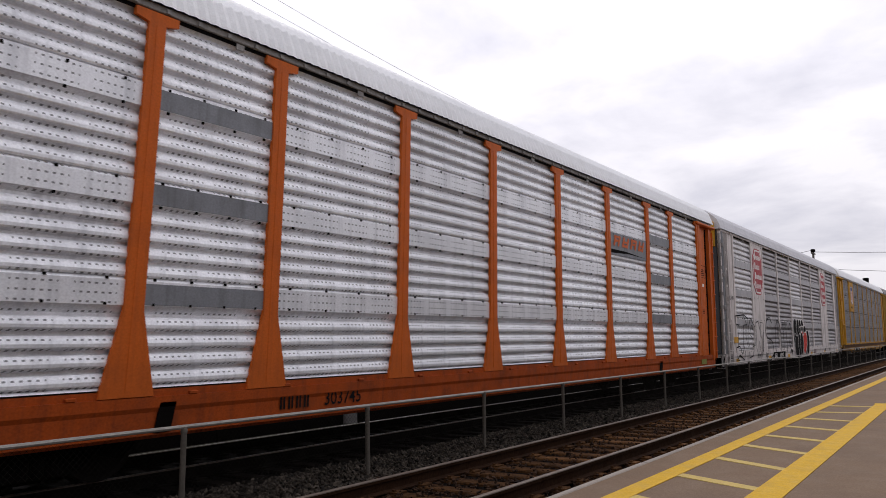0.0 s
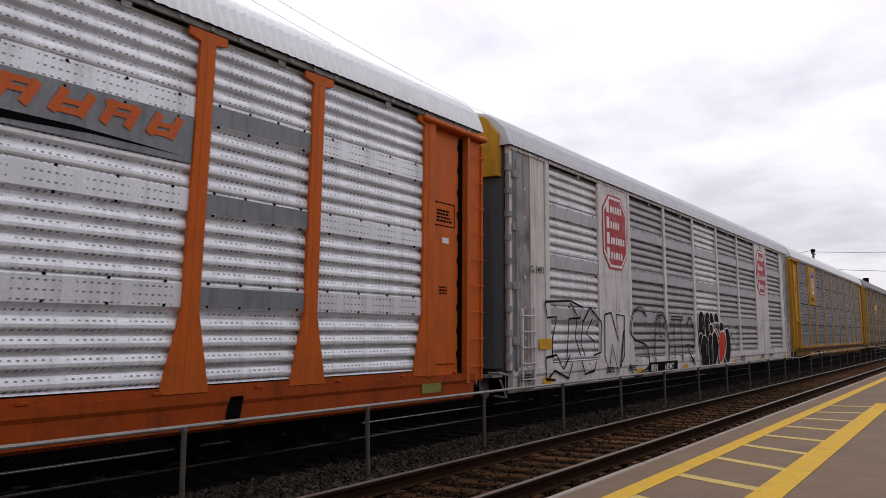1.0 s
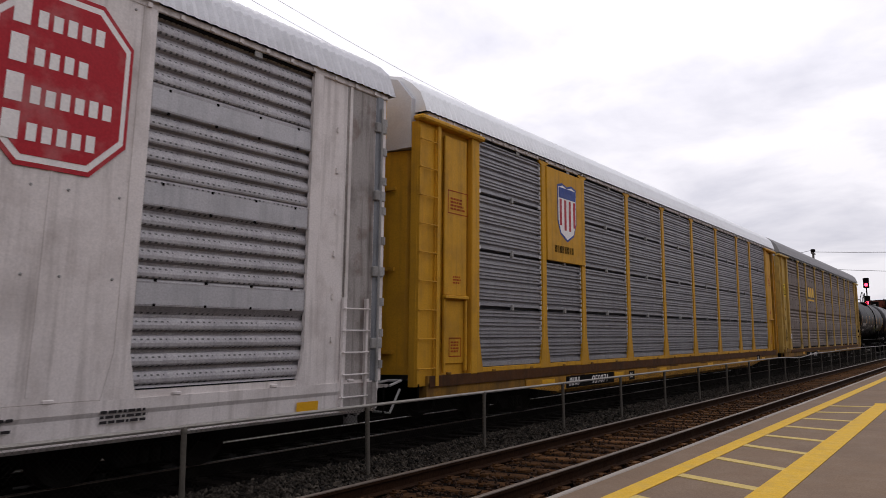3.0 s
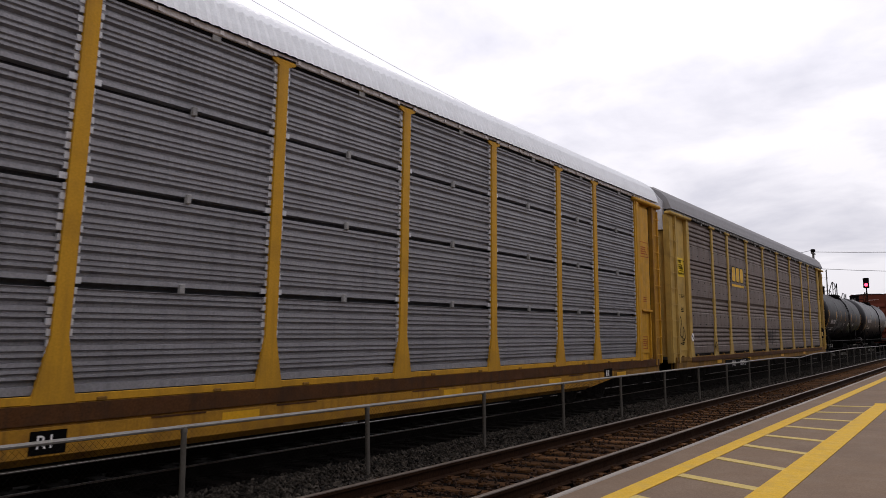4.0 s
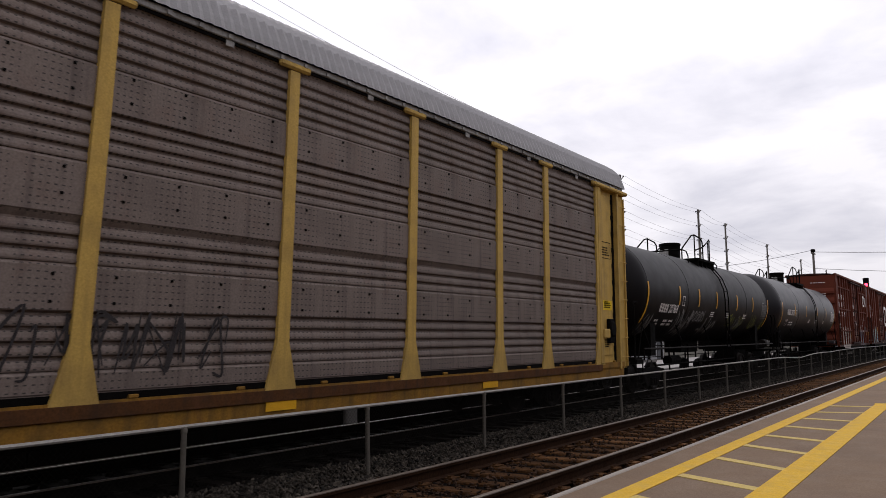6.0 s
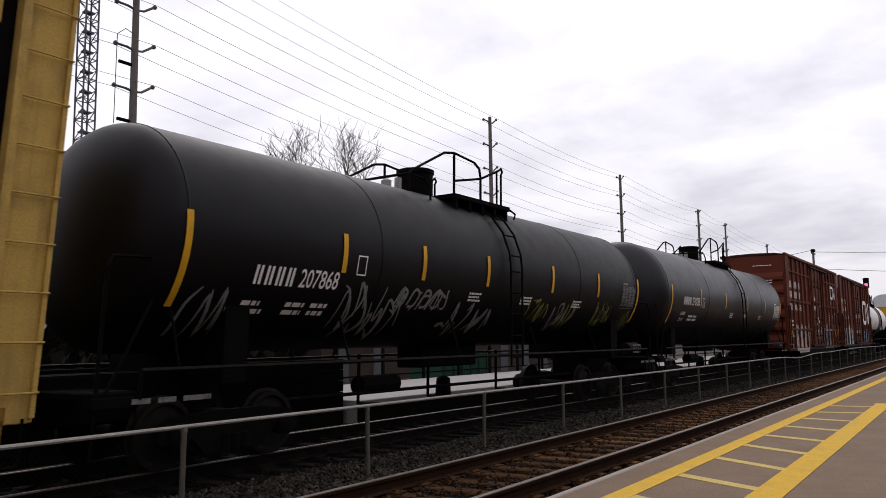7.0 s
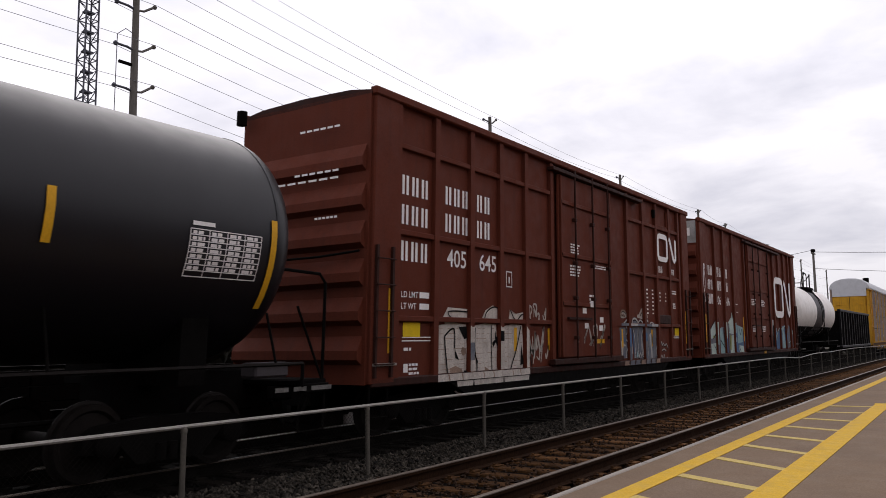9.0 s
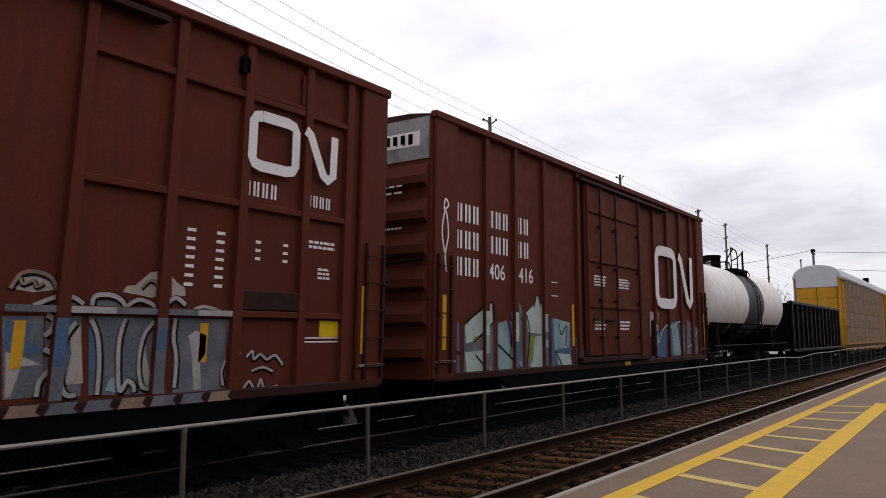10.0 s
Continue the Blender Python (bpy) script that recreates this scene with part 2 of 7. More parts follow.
CREAM_INK = material("cream_spray_paint", (0.43, 0.38, 0.34), 0.7, vary=0.15, scale=3, soil=0.5, dirt=(0.2, 0.13, 0.11))
FADED_WHITE = material("faded_white_spray_paint", (0.23, 0.225, 0.22), 0.7, vary=0.3, soil=0.5, dirt=(0.06, 0.055, 0.055))
LIME_INK = material("faded_lime_spray_paint", (0.24, 0.25, 0.06), 0.7, vary=0.3, soil=0.5)
OFFWHITE_INK = material("dull_white_spray_paint", (0.42, 0.40, 0.39), 0.7, vary=0.2, scale=3, soil=0.5, dirt=(0.2, 0.18, 0.18))
TEAL_INK = material("pale_teal_spray_paint", (0.27, 0.40, 0.40), 0.65, vary=0.25, scale=3, soil=0.5, dirt=(0.1, 0.15, 0.24))
PALE_TEAL = material("mint_spray_paint", (0.46, 0.55, 0.50), 0.65, vary=0.2, scale=3, soil=0.4, dirt=(0.15, 0.2, 0.25))
BLUE_INK = material("dull_blue_spray_paint", (0.075, 0.14, 0.25), 0.65, vary=0.2, soil=0.3)
SLATE_INK = material("slate_spray_paint", (0.13, 0.135, 0.16), 0.7, vary=0.25, scale=3, soil=0.5, dirt=(0.28, 0.27, 0.27))
TAN_INK = material("tan_spray_paint", (0.30, 0.20, 0.15), 0.7, vary=0.2, soil=0.4)
STRIPE_YELLOW = material("yellow_reflective_tape", (0.70, 0.36, 0.02), 0.4, vary=0.08, soil=0.25)
TAPE_GRIMY = material("grimy_white_tape", (0.16, 0.15, 0.14), 0.6, vary=0.3, scale=6, soil=0.7, dirt=(0.03, 0.028, 0.025))
BRIGHT_YELLOW = material("bright_yellow_decal", (0.78, 0.52, 0.01), 0.5, vary=0.06)
RED_DECAL = material("red_decal", (0.42, 0.025, 0.035), 0.5, vary=0.12, soil=0.35, dirt=(0.5, 0.35, 0.33))
LOGO_ORANGE = material("orange_lettering", (0.60, 0.13, 0.035), 0.55, vary=0.1)
LOGO_YELLOW = material("yellow_lettering", (0.72, 0.42, 0.03), 0.55, vary=0.1)
MAROON = material("maroon_lettering", (0.14, 0.04, 0.045), 0.6, vary=0.2)
BLUE_DECAL = material("blue_decal", (0.03, 0.06, 0.25), 0.5)
GRIME_WHITE = material("grime_streaked_white_paint", (0.34, 0.31, 0.295), 0.7, vary=0.15, scale=2.2, soil=0.75, streak=0.8, dirt=(0.09, 0.075, 0.065), rust=0.35)
TAN_LEAF = material("faded_tan_door_paint", (0.23, 0.16, 0.075), 0.7, vary=0.15, soil=0.5, streak=0.4, dirt=(0.09, 0.07, 0.05))
GREY_PAINT = material("grey_end_paint", (0.33, 0.32, 0.31), 0.7, vary=0.15, soil=0.5, streak=0.3)
SLATE_DOOR = material("slate_end_door", (0.085, 0.09, 0.1), 0.6, vary=0.15, streak=0.3)
RED_LAMP = glow("red_signal_lens", (1.0, 0.03, 0.06), 9.0)


# ---- mesh helpers ----
class Shape:
    """Gathers vertices and faces of one mesh."""

    def __init__(self):
        self.v, self.f, self.cuts = [], [], []

    def add(self, verts, faces):
        k = len(self.v)
        self.cuts.append((k, len(self.f)))
        self.v += [tuple(p) for p in verts]
        self.f += [tuple(i + k for i in f) for f in faces]
        return self

    def box(self, x0, x1, y0, y1, z0, z1, b=0.0):
        if b <= 0:
            v = [(x, y, z) for x in (x0, x1) for y in (y0, y1) for z in (z0, z1)]
            return self.add(v, [(0, 1, 3, 2), (4, 6, 7, 5), (0, 4, 5, 1), (2, 3, 7, 6), (0, 2, 6, 4), (1, 5, 7, 3)])
        c, h = ((x0 + x1) / 2, (y0 + y1) / 2, (z0 + z1) / 2), ((x1 - x0) / 2, (y1 - y0) / 2, (z1 - z0) / 2)
        b = min(b, min(h) * 0.9)
        ids, v = {}, []
        for s in [(i, j, k) for i in (-1, 1) for j in (-1, 1) for k in (-1, 1)]:
            for a in range(3):
                ids[s, a] = len(v)
                v.append(tuple(c[d] + s[d] * (h[d] - (0 if d == a else b)) for d in range(3)))
        f = []
        for a in range(3):
            p, q = [d for d in range(3) if d != a]
            for sg in (-1, 1):
                ring = []
                for u, w in ((-1, -1), (1, -1), (1, 1), (-1, 1)):
                    s = [0, 0, 0]
                    s[a], s[p], s[q] = sg, u, w
                    ring.append(ids[tuple(s), a])
                f.append(tuple(ring))
            for u in (-1, 1):
                for w in (-1, 1):
                    lo, hi = [0, 0, 0], [0, 0, 0]
                    lo[a], hi[a] = -1, 1
                    lo[p] = hi[p] = u
                    lo[q] = hi[q] = w
                    lo, hi = tuple(lo), tuple(hi)
                    f.append((ids[lo, p], ids[hi, p], ids[hi, q], ids[lo, q]))
        for s in [(i, j, k) for i in (-1, 1) for j in (-1, 1) for k in (-1, 1)]:
            f.append((ids[s, 0], ids[s, 1], ids[s, 2]))
        return self.add(v, f)

    def side(self, outline, x0, x1):
        """An outline of (y, z) points, thick from x0 to x1."""
        n = len(outline)
        v = [(x0, y, z) for y, z in outline] + [(x1, y, z) for y, z in outline]
        return self.add(v, [tuple(range(n - 1, -1, -1)), tuple(range(n, 2 * n))] + [(i, (i + 1) % n, n + (i + 1) % n, n + i) for i in range(n)])

    def along(self, section, y0, y1):
        """A section of (x, z) points, drawn out from y0 to y1."""
        n = len(section)
        v = [(x, y0, z) for x, z in section] + [(x, y1, z) for x, z in section]
        return self.add(v, [tuple(range(n)), tuple(range(2 * n - 1, n - 1, -1))] + [(n + i, n + (i + 1) % n, (i + 1) % n, i) for i in range(n)])

    def level(self, outline, z0, z1):
        n = len(outline)
        v = [(x, y, z0) for x, y in outline] + [(x, y, z1) for x, y in outline]
        return self.add(v, [tuple(range(n - 1, -1, -1)), tuple(range(n, 2 * n))] + [(i, (i + 1) % n, n + (i + 1) % n, n + i) for i in range(n)])

    def tube(self, pts, r, n=8, taper=None):
        pts = [Vector(p) for p in pts]
        rings = []
        for i, p in enumerate(pts):
            d = (pts[min(i + 1, len(pts) - 1)] - pts[max(i - 1, 0)]).normalized()
            a = d.orthogonal().normalized() if i == 0 else (rings[-1][1] - d * rings[-1][1].dot(d)).normalized()
            rings.append((p, a, d.cross(a), taper[i] if taper else r))
        v, f = [], []
        for p, a, b, rr in rings:
            v += [p + (a * math.cos(2 * math.pi * k / n) + b * math.sin(2 * math.pi * k / n)) * rr for k in range(n)]
        for i in range(len(pts) - 1):
            f += [(i * n + k, i * n + (k + 1) % n, (i + 1) * n + (k + 1) % n, (i + 1) * n + k) for k in range(n)]
        f += [tuple(range(n - 1, -1, -1)), tuple(range((len(pts) - 1) * n, len(pts) * n))]
        return self.add(v, f)

    def turned(self, profile, axis="y", centre=(0, 0, 0), n=32):
        """A profile of (along, radius) points turned round an axis."""
        v, f = [], []
        for a, r in profile:
            for k in range(n):
                c, s = math.cos(2 * math.pi * k / n) * r, math.sin(2 * math.pi * k / n) * r
                p = {"y": (c, a, s), "x": (a, c, s), "z": (c, s, a)}[axis]
                v.append(tuple(p[d] + centre[d] for d in range(3)))
        for i in range(len(profile) - 1):
            f += [(i * n + k, i * n + (k + 1) % n, (i + 1) * n + (k + 1) % n, (i + 1) * n + k) for k in range(n)]
        f += [tuple(range(n - 1, -1, -1)), tuple(range((len(profile) - 1) * n, len(profile) * n))]
        return self.add(v, f)

    def mesh(self, name, mat, smooth=False):
        me = bpy.data.meshes.new(name)
        me.from_pydata(self.v, [], self.f)
        me.materials.append(mat)
        bm = bmesh.new()
        bm.from_mesh(me)
        bmesh.ops.recalc_face_normals(bm, faces=bm.faces)
        bm.to_mesh(me)
        bm.free()
        if smooth:
            for p in me.polygons:
                p.use_smooth = True
            me.set_sharp_from_angle(angle=radians(38))
        return me


# painted marks that can be told apart are parts one by one; small print is joined
SINGLE = {"stripe", "tape", "band", "spray_lettering", "spray_outline", "spray_fill", "patch_panel", "emblem_mark", "lettering", "logo", "soot_mark", "small_letter", "shield_stripe", "placard_frame", "spray_shading", "end_panel", "door_rib", "frame", "panel_clip", "valve", "end_handhold", "side_rail", "running_rail", "hatch_frame"}
JOINED = {"small_print", "bolt", "data_panel", "sill_clip", "weld_seam", "panel_edge"}


def singles(g):
    ends = g.cuts[1:] + [(len(g.v), len(g.f))]
    for (v0, f0), (v1, f1) in zip(g.cuts, ends):
        s = Shape()
        s.add(g.v[v0:v1], [tuple(i - v0 for i in f) for f in g.f[f0:f1]])
        yield s


def part(name, shape, mat, parent, label="", smooth=False, at=None):
    if name in SINGLE and isinstance(shape, Shape) and len(shape.cuts) > 1:
        for s in singles(shape):
            ob = part(name, s, mat, parent, label, smooth, at)
        return ob
    me = shape if isinstance(shape, bpy.types.Mesh) else shape.mesh(name, mat, smooth)
    ob = new(name, me)
    ob.parent = parent
    if at:
        ob.location = at
    return tagged(ob, label=label, kind="stuff" if name in JOINED else "")


def thing(name, label, category, at=(0, 0, 0), group="", kind=""):
    ob = new(name)
    ob.empty_display_size = 0.3
    ob.location = at
    return tagged(ob, label, category, group, kind)


def solo(name, shape, mat, label, category, group="", kind="", at=(0, 0, 0), smooth=False):
    ob = new(name, shape.mesh(name, mat, smooth))
    ob.location = at
    return tagged(ob, label, category, group, kind)


# ---- flat paint on a side that faces the platform ----
def flat(x):
    return lambda y, z: x


def round_side(r, zc, lift=0.014):
    return lambda y, z: math.sqrt(max(0.02, (r + lift) ** 2 - (z - zc) ** 2))


def curve_through(pts, steps=5):
    out = []
    for i in range(len(pts) - 1):
        p0, p1, p2, p3 = pts[max(i - 1, 0)], pts[i], pts[i + 1], pts[min(i + 2, len(pts) - 1)]
        for s in range(steps):
            t = s / steps
            out.append(tuple(0.5 * (2 * p1[k] + (p2[k] - p0[k]) * t + (2 * p0[k] - 5 * p1[k] + 4 * p2[k] - p3[k]) * t * t + (3 * p1[k] - p0[k] - 3 * p2[k] + p3[k]) * t ** 3) for k in (0, 1)))
    return out + [tuple(pts[-1])]


def stroke(g, pts, w, fx, smooth=True, taper=False):
    pts = curve_through(pts) if smooth else pts
    v, n = [], len(pts)
    for i, (y, z) in enumerate(pts):
        a, b = pts[max(i - 1, 0)], pts[min(i + 1, n - 1)]
        dy, dz = b[0] - a[0], b[1] - a[1]
        d = math.hypot(dy, dz) or 1
        h = w / 2 * (0.35 + 0.65 * math.sin(math.pi * min(1, max(0, (i + 0.6) / n))) if taper else 1)
        for s in (1, -1):
            yy, zz = y - s * dz / d * h, z + s * dy / d * h
            v.append((fx(yy, zz), yy, zz))
    g.add(v, [(2 * i, 2 * i + 1, 2 * i + 3, 2 * i + 2) for i in range(n - 1)])


def patch(g, pts, fx, smooth=False):
    """A filled patch round the middle of its outline."""
    pts = curve_through(list(pts) + [pts[0]])[:-1] if smooth else pts
    cy, cz = sum(p[0] for p in pts) / len(pts), sum(p[1] for p in pts) / len(pts)
    v = [(fx(cy, cz), cy, cz)]
    for k in (0.5, 1.0):
        v += [(fx(cy + (y - cy) * k, cz + (z - cz) * k), cy + (y - cy) * k, cz + (z - cz) * k) for y, z in pts]
    n = len(pts)
    g.add(v, [(0, 1 + i, 1 + (i + 1) % n) for i in range(n)] + [(1 + i, 1 + n + i, 1 + n + (i + 1) % n, 1 + (i + 1) % n) for i in range(n)])


def bar(g, y0, y1, z0, z1, fx, steps=1):
    v = []
    for i in range(steps + 1):
        z = z0 + (z1 - z0) * i / steps
        v += [(fx(y0, z), y0, z), (fx(y1, z), y1, z)]
    g.add(v, [(2 * i, 2 * i + 1, 2 * i + 3, 2 * i + 2) for i in range(steps)])


def letters(g, y, z, h, count, fx, wide=0.62, gap=0.3, slant=0.0):
    """Plain bars of the size of letters: nothing to read."""
    for i in range(count):
        a = y + i * h * (wide + gap * 0.55)
        for k in (0.16, 0.68):
            stroke(g, [(a + h * wide * k, z), (a + h * wide * k + slant * h, z + h)], h * wide * 0.3, fx, False)


def arch_outline(y, w, z0, z1, grow=0.0, tuck=0.75):
    """A tall bubble: round head, tucked foot."""
    w += grow
    pts = [(y + w * math.cos(t), z1 - w * 1.15 + (w * 1.15 + grow) * math.sin(t)) for t in [math.pi * k / 10 for k in range(11)]]
    return pts + [(y - w * 0.98, (z0 + z1) / 2), (y - w * tuck, z0 - grow * 0.6), (y + w * tuck, z0 - grow * 0.6), (y + w * 0.98, (z0 + z1) / 2)]


def smudge_lines(g, y, z, w, rows, h, fx, seed=0):
    """Small print, too small to read: broken plain bars."""
    r = random.Random(seed)
    for k in range(rows):
        a = y
        end = y + w * r.uniform(0.75, 1)
        while a < end:
            b = min(end, a + h * r.uniform(1.2, 3.4))
            bar(g, a, b, z - k * h * 1.75, z - k * h * 1.75 + h, fx)
            a = b + h * 0.5


def scribble(g, y0, y1, z0, z1, n, w, fx, seed=0):
    r = random.Random(seed)
    step = (y1 - y0) / n
    for i in range(n):
        a = y0 + step * i
        pts = [(a + r.uniform(0, 0.3) * step, r.uniform(z0, z0 + (z1 - z0) * 0.3))]
        for k in range(r.randint(3, 5)):
            pts.append((a + r.uniform(-0.1, 1.25) * step, r.uniform(z0, z1)))
        stroke(g, pts, w, fx, taper=True)


def text_on(body, y, z, h, fx, mat, parent, name="lettering", stretch=1.0, bold=0.012, shear=0.0):
    c = bpy.data.curves.new(name, "FONT")
    c.body, c.size, c.resolution_u, c.offset, c.shear = body, h / 0.7, 3, bold * h, shear
    tmp = bpy.data.objects.new(name, c)
    scene.collection.objects.link(tmp)
    me = bpy.data.meshes.new_from_object(tmp.evaluated_get(bpy.context.evaluated_depsgraph_get()))
    bpy.data.objects.remove(tmp)
    for v in me.vertices:
        yy, zz = y + v.co.x * stretch, z + v.co.y
        v.co = (fx(yy, zz), yy, zz)
    me.materials.clear()
    me.materials.append(mat)
    ob = new(name, me)
    ob.parent = parent
    return ob


def layer_x(pts, lift):
    """Paint lies on the side sheet, or on the proud corner posts near the ends."""
    return flat((1.512 if abs(sum(p[0] for p in pts) / len(pts)) > 7.42 else 1.4245) + lift)


def blot(car, mat, pts, layer):
    g = Shape()
    patch(g, pts, layer_x(pts, 0.0025 * layer))
    part("spray_fill" if layer == 0 else "spray_lettering", g, mat, car)


def edge(car, mat, pts, w):
    if mat != BLACK_INK:
        g = Shape()
        stroke(g, [(y + 0.012, z - 0.012) for y, z in pts], w * 1.8, layer_x(pts, 0.0075))
        part("spray_outline", g, BLACK_INK, car)
    g = Shape()
    stroke(g, pts, w, layer_x(pts, 0.0095))
    part("spray_outline", g, mat, car)


def scrawl(car, mat, pts):
    g = Shape()
    stroke(g, pts, 0.05, flat(1.506), False)
    part("spray_lettering", g, mat, car, "black outlined spray paint")


def over_posts(car, posts, z0, z1, mats, seed):
    """The paint carries on over the faces of the side posts."""
    r = random.Random(seed)
    for y in posts:
        z = z0
        while z < z1 - 0.05:
            top = min(z1, z + r.uniform(0.12, 0.4))
            g = Shape()
            bar(g, y - 0.069, y + 0.069, z, top, flat(1.504))
            part("spray_fill", g, mats[r.randrange(len(mats))], car)
            z = top


def grey_mural(car):
    blot(car, SLATE_INK, [(2.22, 1.99), (2.63, 2.00), (2.73, 1.20), (2.32, 1.19)], 0)
    blot(car, SLATE_INK, [(2.65, 2.00), (3.04, 2.01), (3.12, 1.18), (2.73, 1.20)], 0)
    blot(car, SLATE_INK, [(3.12, 2.01), (4.05, 2.01), (4.15, 1.14), (3.21, 1.18)], 0)
    blot(car, SLATE_INK, [(4.18, 2.01), (5.00, 2.00), (5.03, 1.12), (4.26, 1.14)], 0)
    blot(car, TAN_INK, [(5.00, 2.00), (5.18, 1.93), (5.25, 1.57), (5.14, 1.28), (5.07, 1.18)], 0)
    blot(car, BLUE_INK, [(2.25, 1.95), (2.54, 1.91), (2.48, 1.76), (2.67, 1.67), (2.55, 1.60), (2.28, 1.68)], 1)
    blot(car, OFFWHITE_INK, [(2.29, 1.65), (2.53, 1.57), (2.67, 1.51), (2.31, 1.50)], 1)
    blot(car, CREAM_INK, [(2.31, 1.50), (2.46, 1.50), (2.39, 1.22), (2.34, 1.20)], 1)
    blot(car, CREAM_INK, [(2.91, 1.88), (3.04, 1.91), (3.13, 1.31), (2.93, 1.30), (2.97, 1.61)], 1)
    blot(car, BLUE_INK, [(3.13, 1.94), (3.21, 1.89), (3.25, 1.33), (3.20, 1.34)], 1)
    blot(car, OFFWHITE_INK, [(3.84, 1.89), (3.80, 1.60), (3.79, 1.37), (3.92, 1.21), (3.94, 1.36), (3.85, 1.63)], 1)
    blot(car, BLUE_INK, [(3.94, 1.98), (4.04, 1.98), (4.12, 1.29), (4.01, 1.30)], 1)
    blot(car, OFFWHITE_INK, [(4.42, 1.80), (4.53, 1.86), (4.69, 1.80), (4.69, 1.58), (4.62, 1.49), (4.66, 1.16), (4.55, 1.16), (4.49, 1.58)], 1)
    blot(car, TEAL_INK, [(3.44, 1.35), (3.53, 1.35), (3.55, 1.19), (3.39, 1.22)], 1)
    edge(car, OFFWHITE_INK, [(2.66, 2.01), (2.74, 1.96), (2.72, 1.86), (2.66, 1.80)], 0.05)
    edge(car, OFFWHITE_INK, [(2.67, 1.67), (2.79, 1.59), (2.78, 1.49), (2.66, 1.36), (2.64, 1.20)], 0.05)
    edge(car, OFFWHITE_INK, [(2.98, 1.94), (2.88, 1.78), (2.85, 1.54), (2.90, 1.27), (2.98, 1.19), (3.06, 1.20)], 0.05)
    edge(car, OFFWHITE_INK, [(3.15, 1.97), (3.24, 1.80), (3.29, 1.52), (3.30, 1.18)], 0.05)
    edge(car, OFFWHITE_INK, [(3.56, 1.99), (3.51, 1.80), (3.51, 1.55), (3.56, 1.21), (3.65, 1.31), (3.73, 1.25), (3.74, 1.18)], 0.05)
    edge(car, OFFWHITE_INK, [(3.93, 1.96), (3.81, 1.80), (3.77, 1.51), (3.83, 1.25), (3.94, 1.21)], 0.045)
    edge(car, OFFWHITE_INK, [(4.22, 2.00), (4.21, 1.77), (4.27, 1.53), (4.27, 1.20)], 0.05)
    edge(car, OFFWHITE_INK, [(5.00, 1.49), (4.95, 1.35), (4.99, 1.19)], 0.04)
    blot(car, SLATE_INK, [(3.14, 2.09), (3.17, 2.21), (3.34, 2.23), (3.47, 2.20), (3.55, 2.10)], 0)
    blot(car, SLATE_INK, [(2.52, 2.08), (2.75, 2.19), (2.92, 2.19), (3.05, 2.10)], 0)
    edge(car, OFFWHITE_INK, [(3.14, 2.12), (3.17, 2.22), (3.34, 2.24), (3.47, 2.20), (3.55, 2.12)], 0.05)
    edge(car, OFFWHITE_INK, [(3.56, 2.12), (3.70, 2.20), (3.88, 2.16), (3.94, 2.10)], 0.045)
    edge(car, OFFWHITE_INK, [(4.02, 2.10), (4.19, 2.24), (4.35, 2.16)], 0.05)
    edge(car, OFFWHITE_INK, [(2.51, 2.10), (2.75, 2.20), (2.92, 2.20), (3.05, 2.13)], 0.045)
    edge(car, OFFWHITE_INK, [(4.43, 2.08), (4.62, 2.15), (4.95, 2.08)], 0.04)
    blot(car, CREAM_INK, [(2.26, 2.26), (2.35, 2.41), (2.50, 2.44), (2.66, 2.39), (2.74, 2.27), (2.50, 2.23)], 0)
    blot(car, CREAM_INK, [(3.65, 2.36), (3.84, 2.52), (3.98, 2.54), (4.02, 2.25), (3.87, 2.23), (3.50, 2.28), (3.55, 2.35)], 0)
    blot(car, CREAM_INK, [(4.13, 2.49), (4.21, 2.42), (4.33, 2.36), (4.34, 2.27), (4.15, 2.25)], 0)
    edge(car, TAN_INK, [(2.26, 2.26), (2.35, 2.41), (2.50, 2.44), (2.66, 2.39), (2.74, 2.27)], 0.04)
    edge(car, TAN_INK, [(3.72, 2.33), (3.85, 2.43), (3.98, 2.34)], 0.03)
    edge(car, TAN_INK, [(2.35, 2.37), (2.38, 2.31), (2.48, 2.35), (2.52, 2.29), (2.59, 2.33)], 0.03)
    edge(car, OFFWHITE_INK, [(5.34, 1.53), (5.44, 1.60), (5.47, 1.50), (5.58, 1.56), (5.70, 1.49), (5.84, 1.54), (5.99, 1.41)], 0.035)
    edge(car, OFFWHITE_INK, [(5.44, 1.35), (5.64, 1.39), (5.81, 1.33)], 0.03)
    edge(car, OFFWHITE_INK, [(5.31, 1.11), (5.41, 1.22), (5.53, 1.09), (5.61, 1.24), (5.68, 1.12), (5.92, 1.14)], 0.035)
    edge(car, OFFWHITE_INK, [(5.49, 1.03), (5.62, 1.06), (5.76, 1.02)], 0.03)


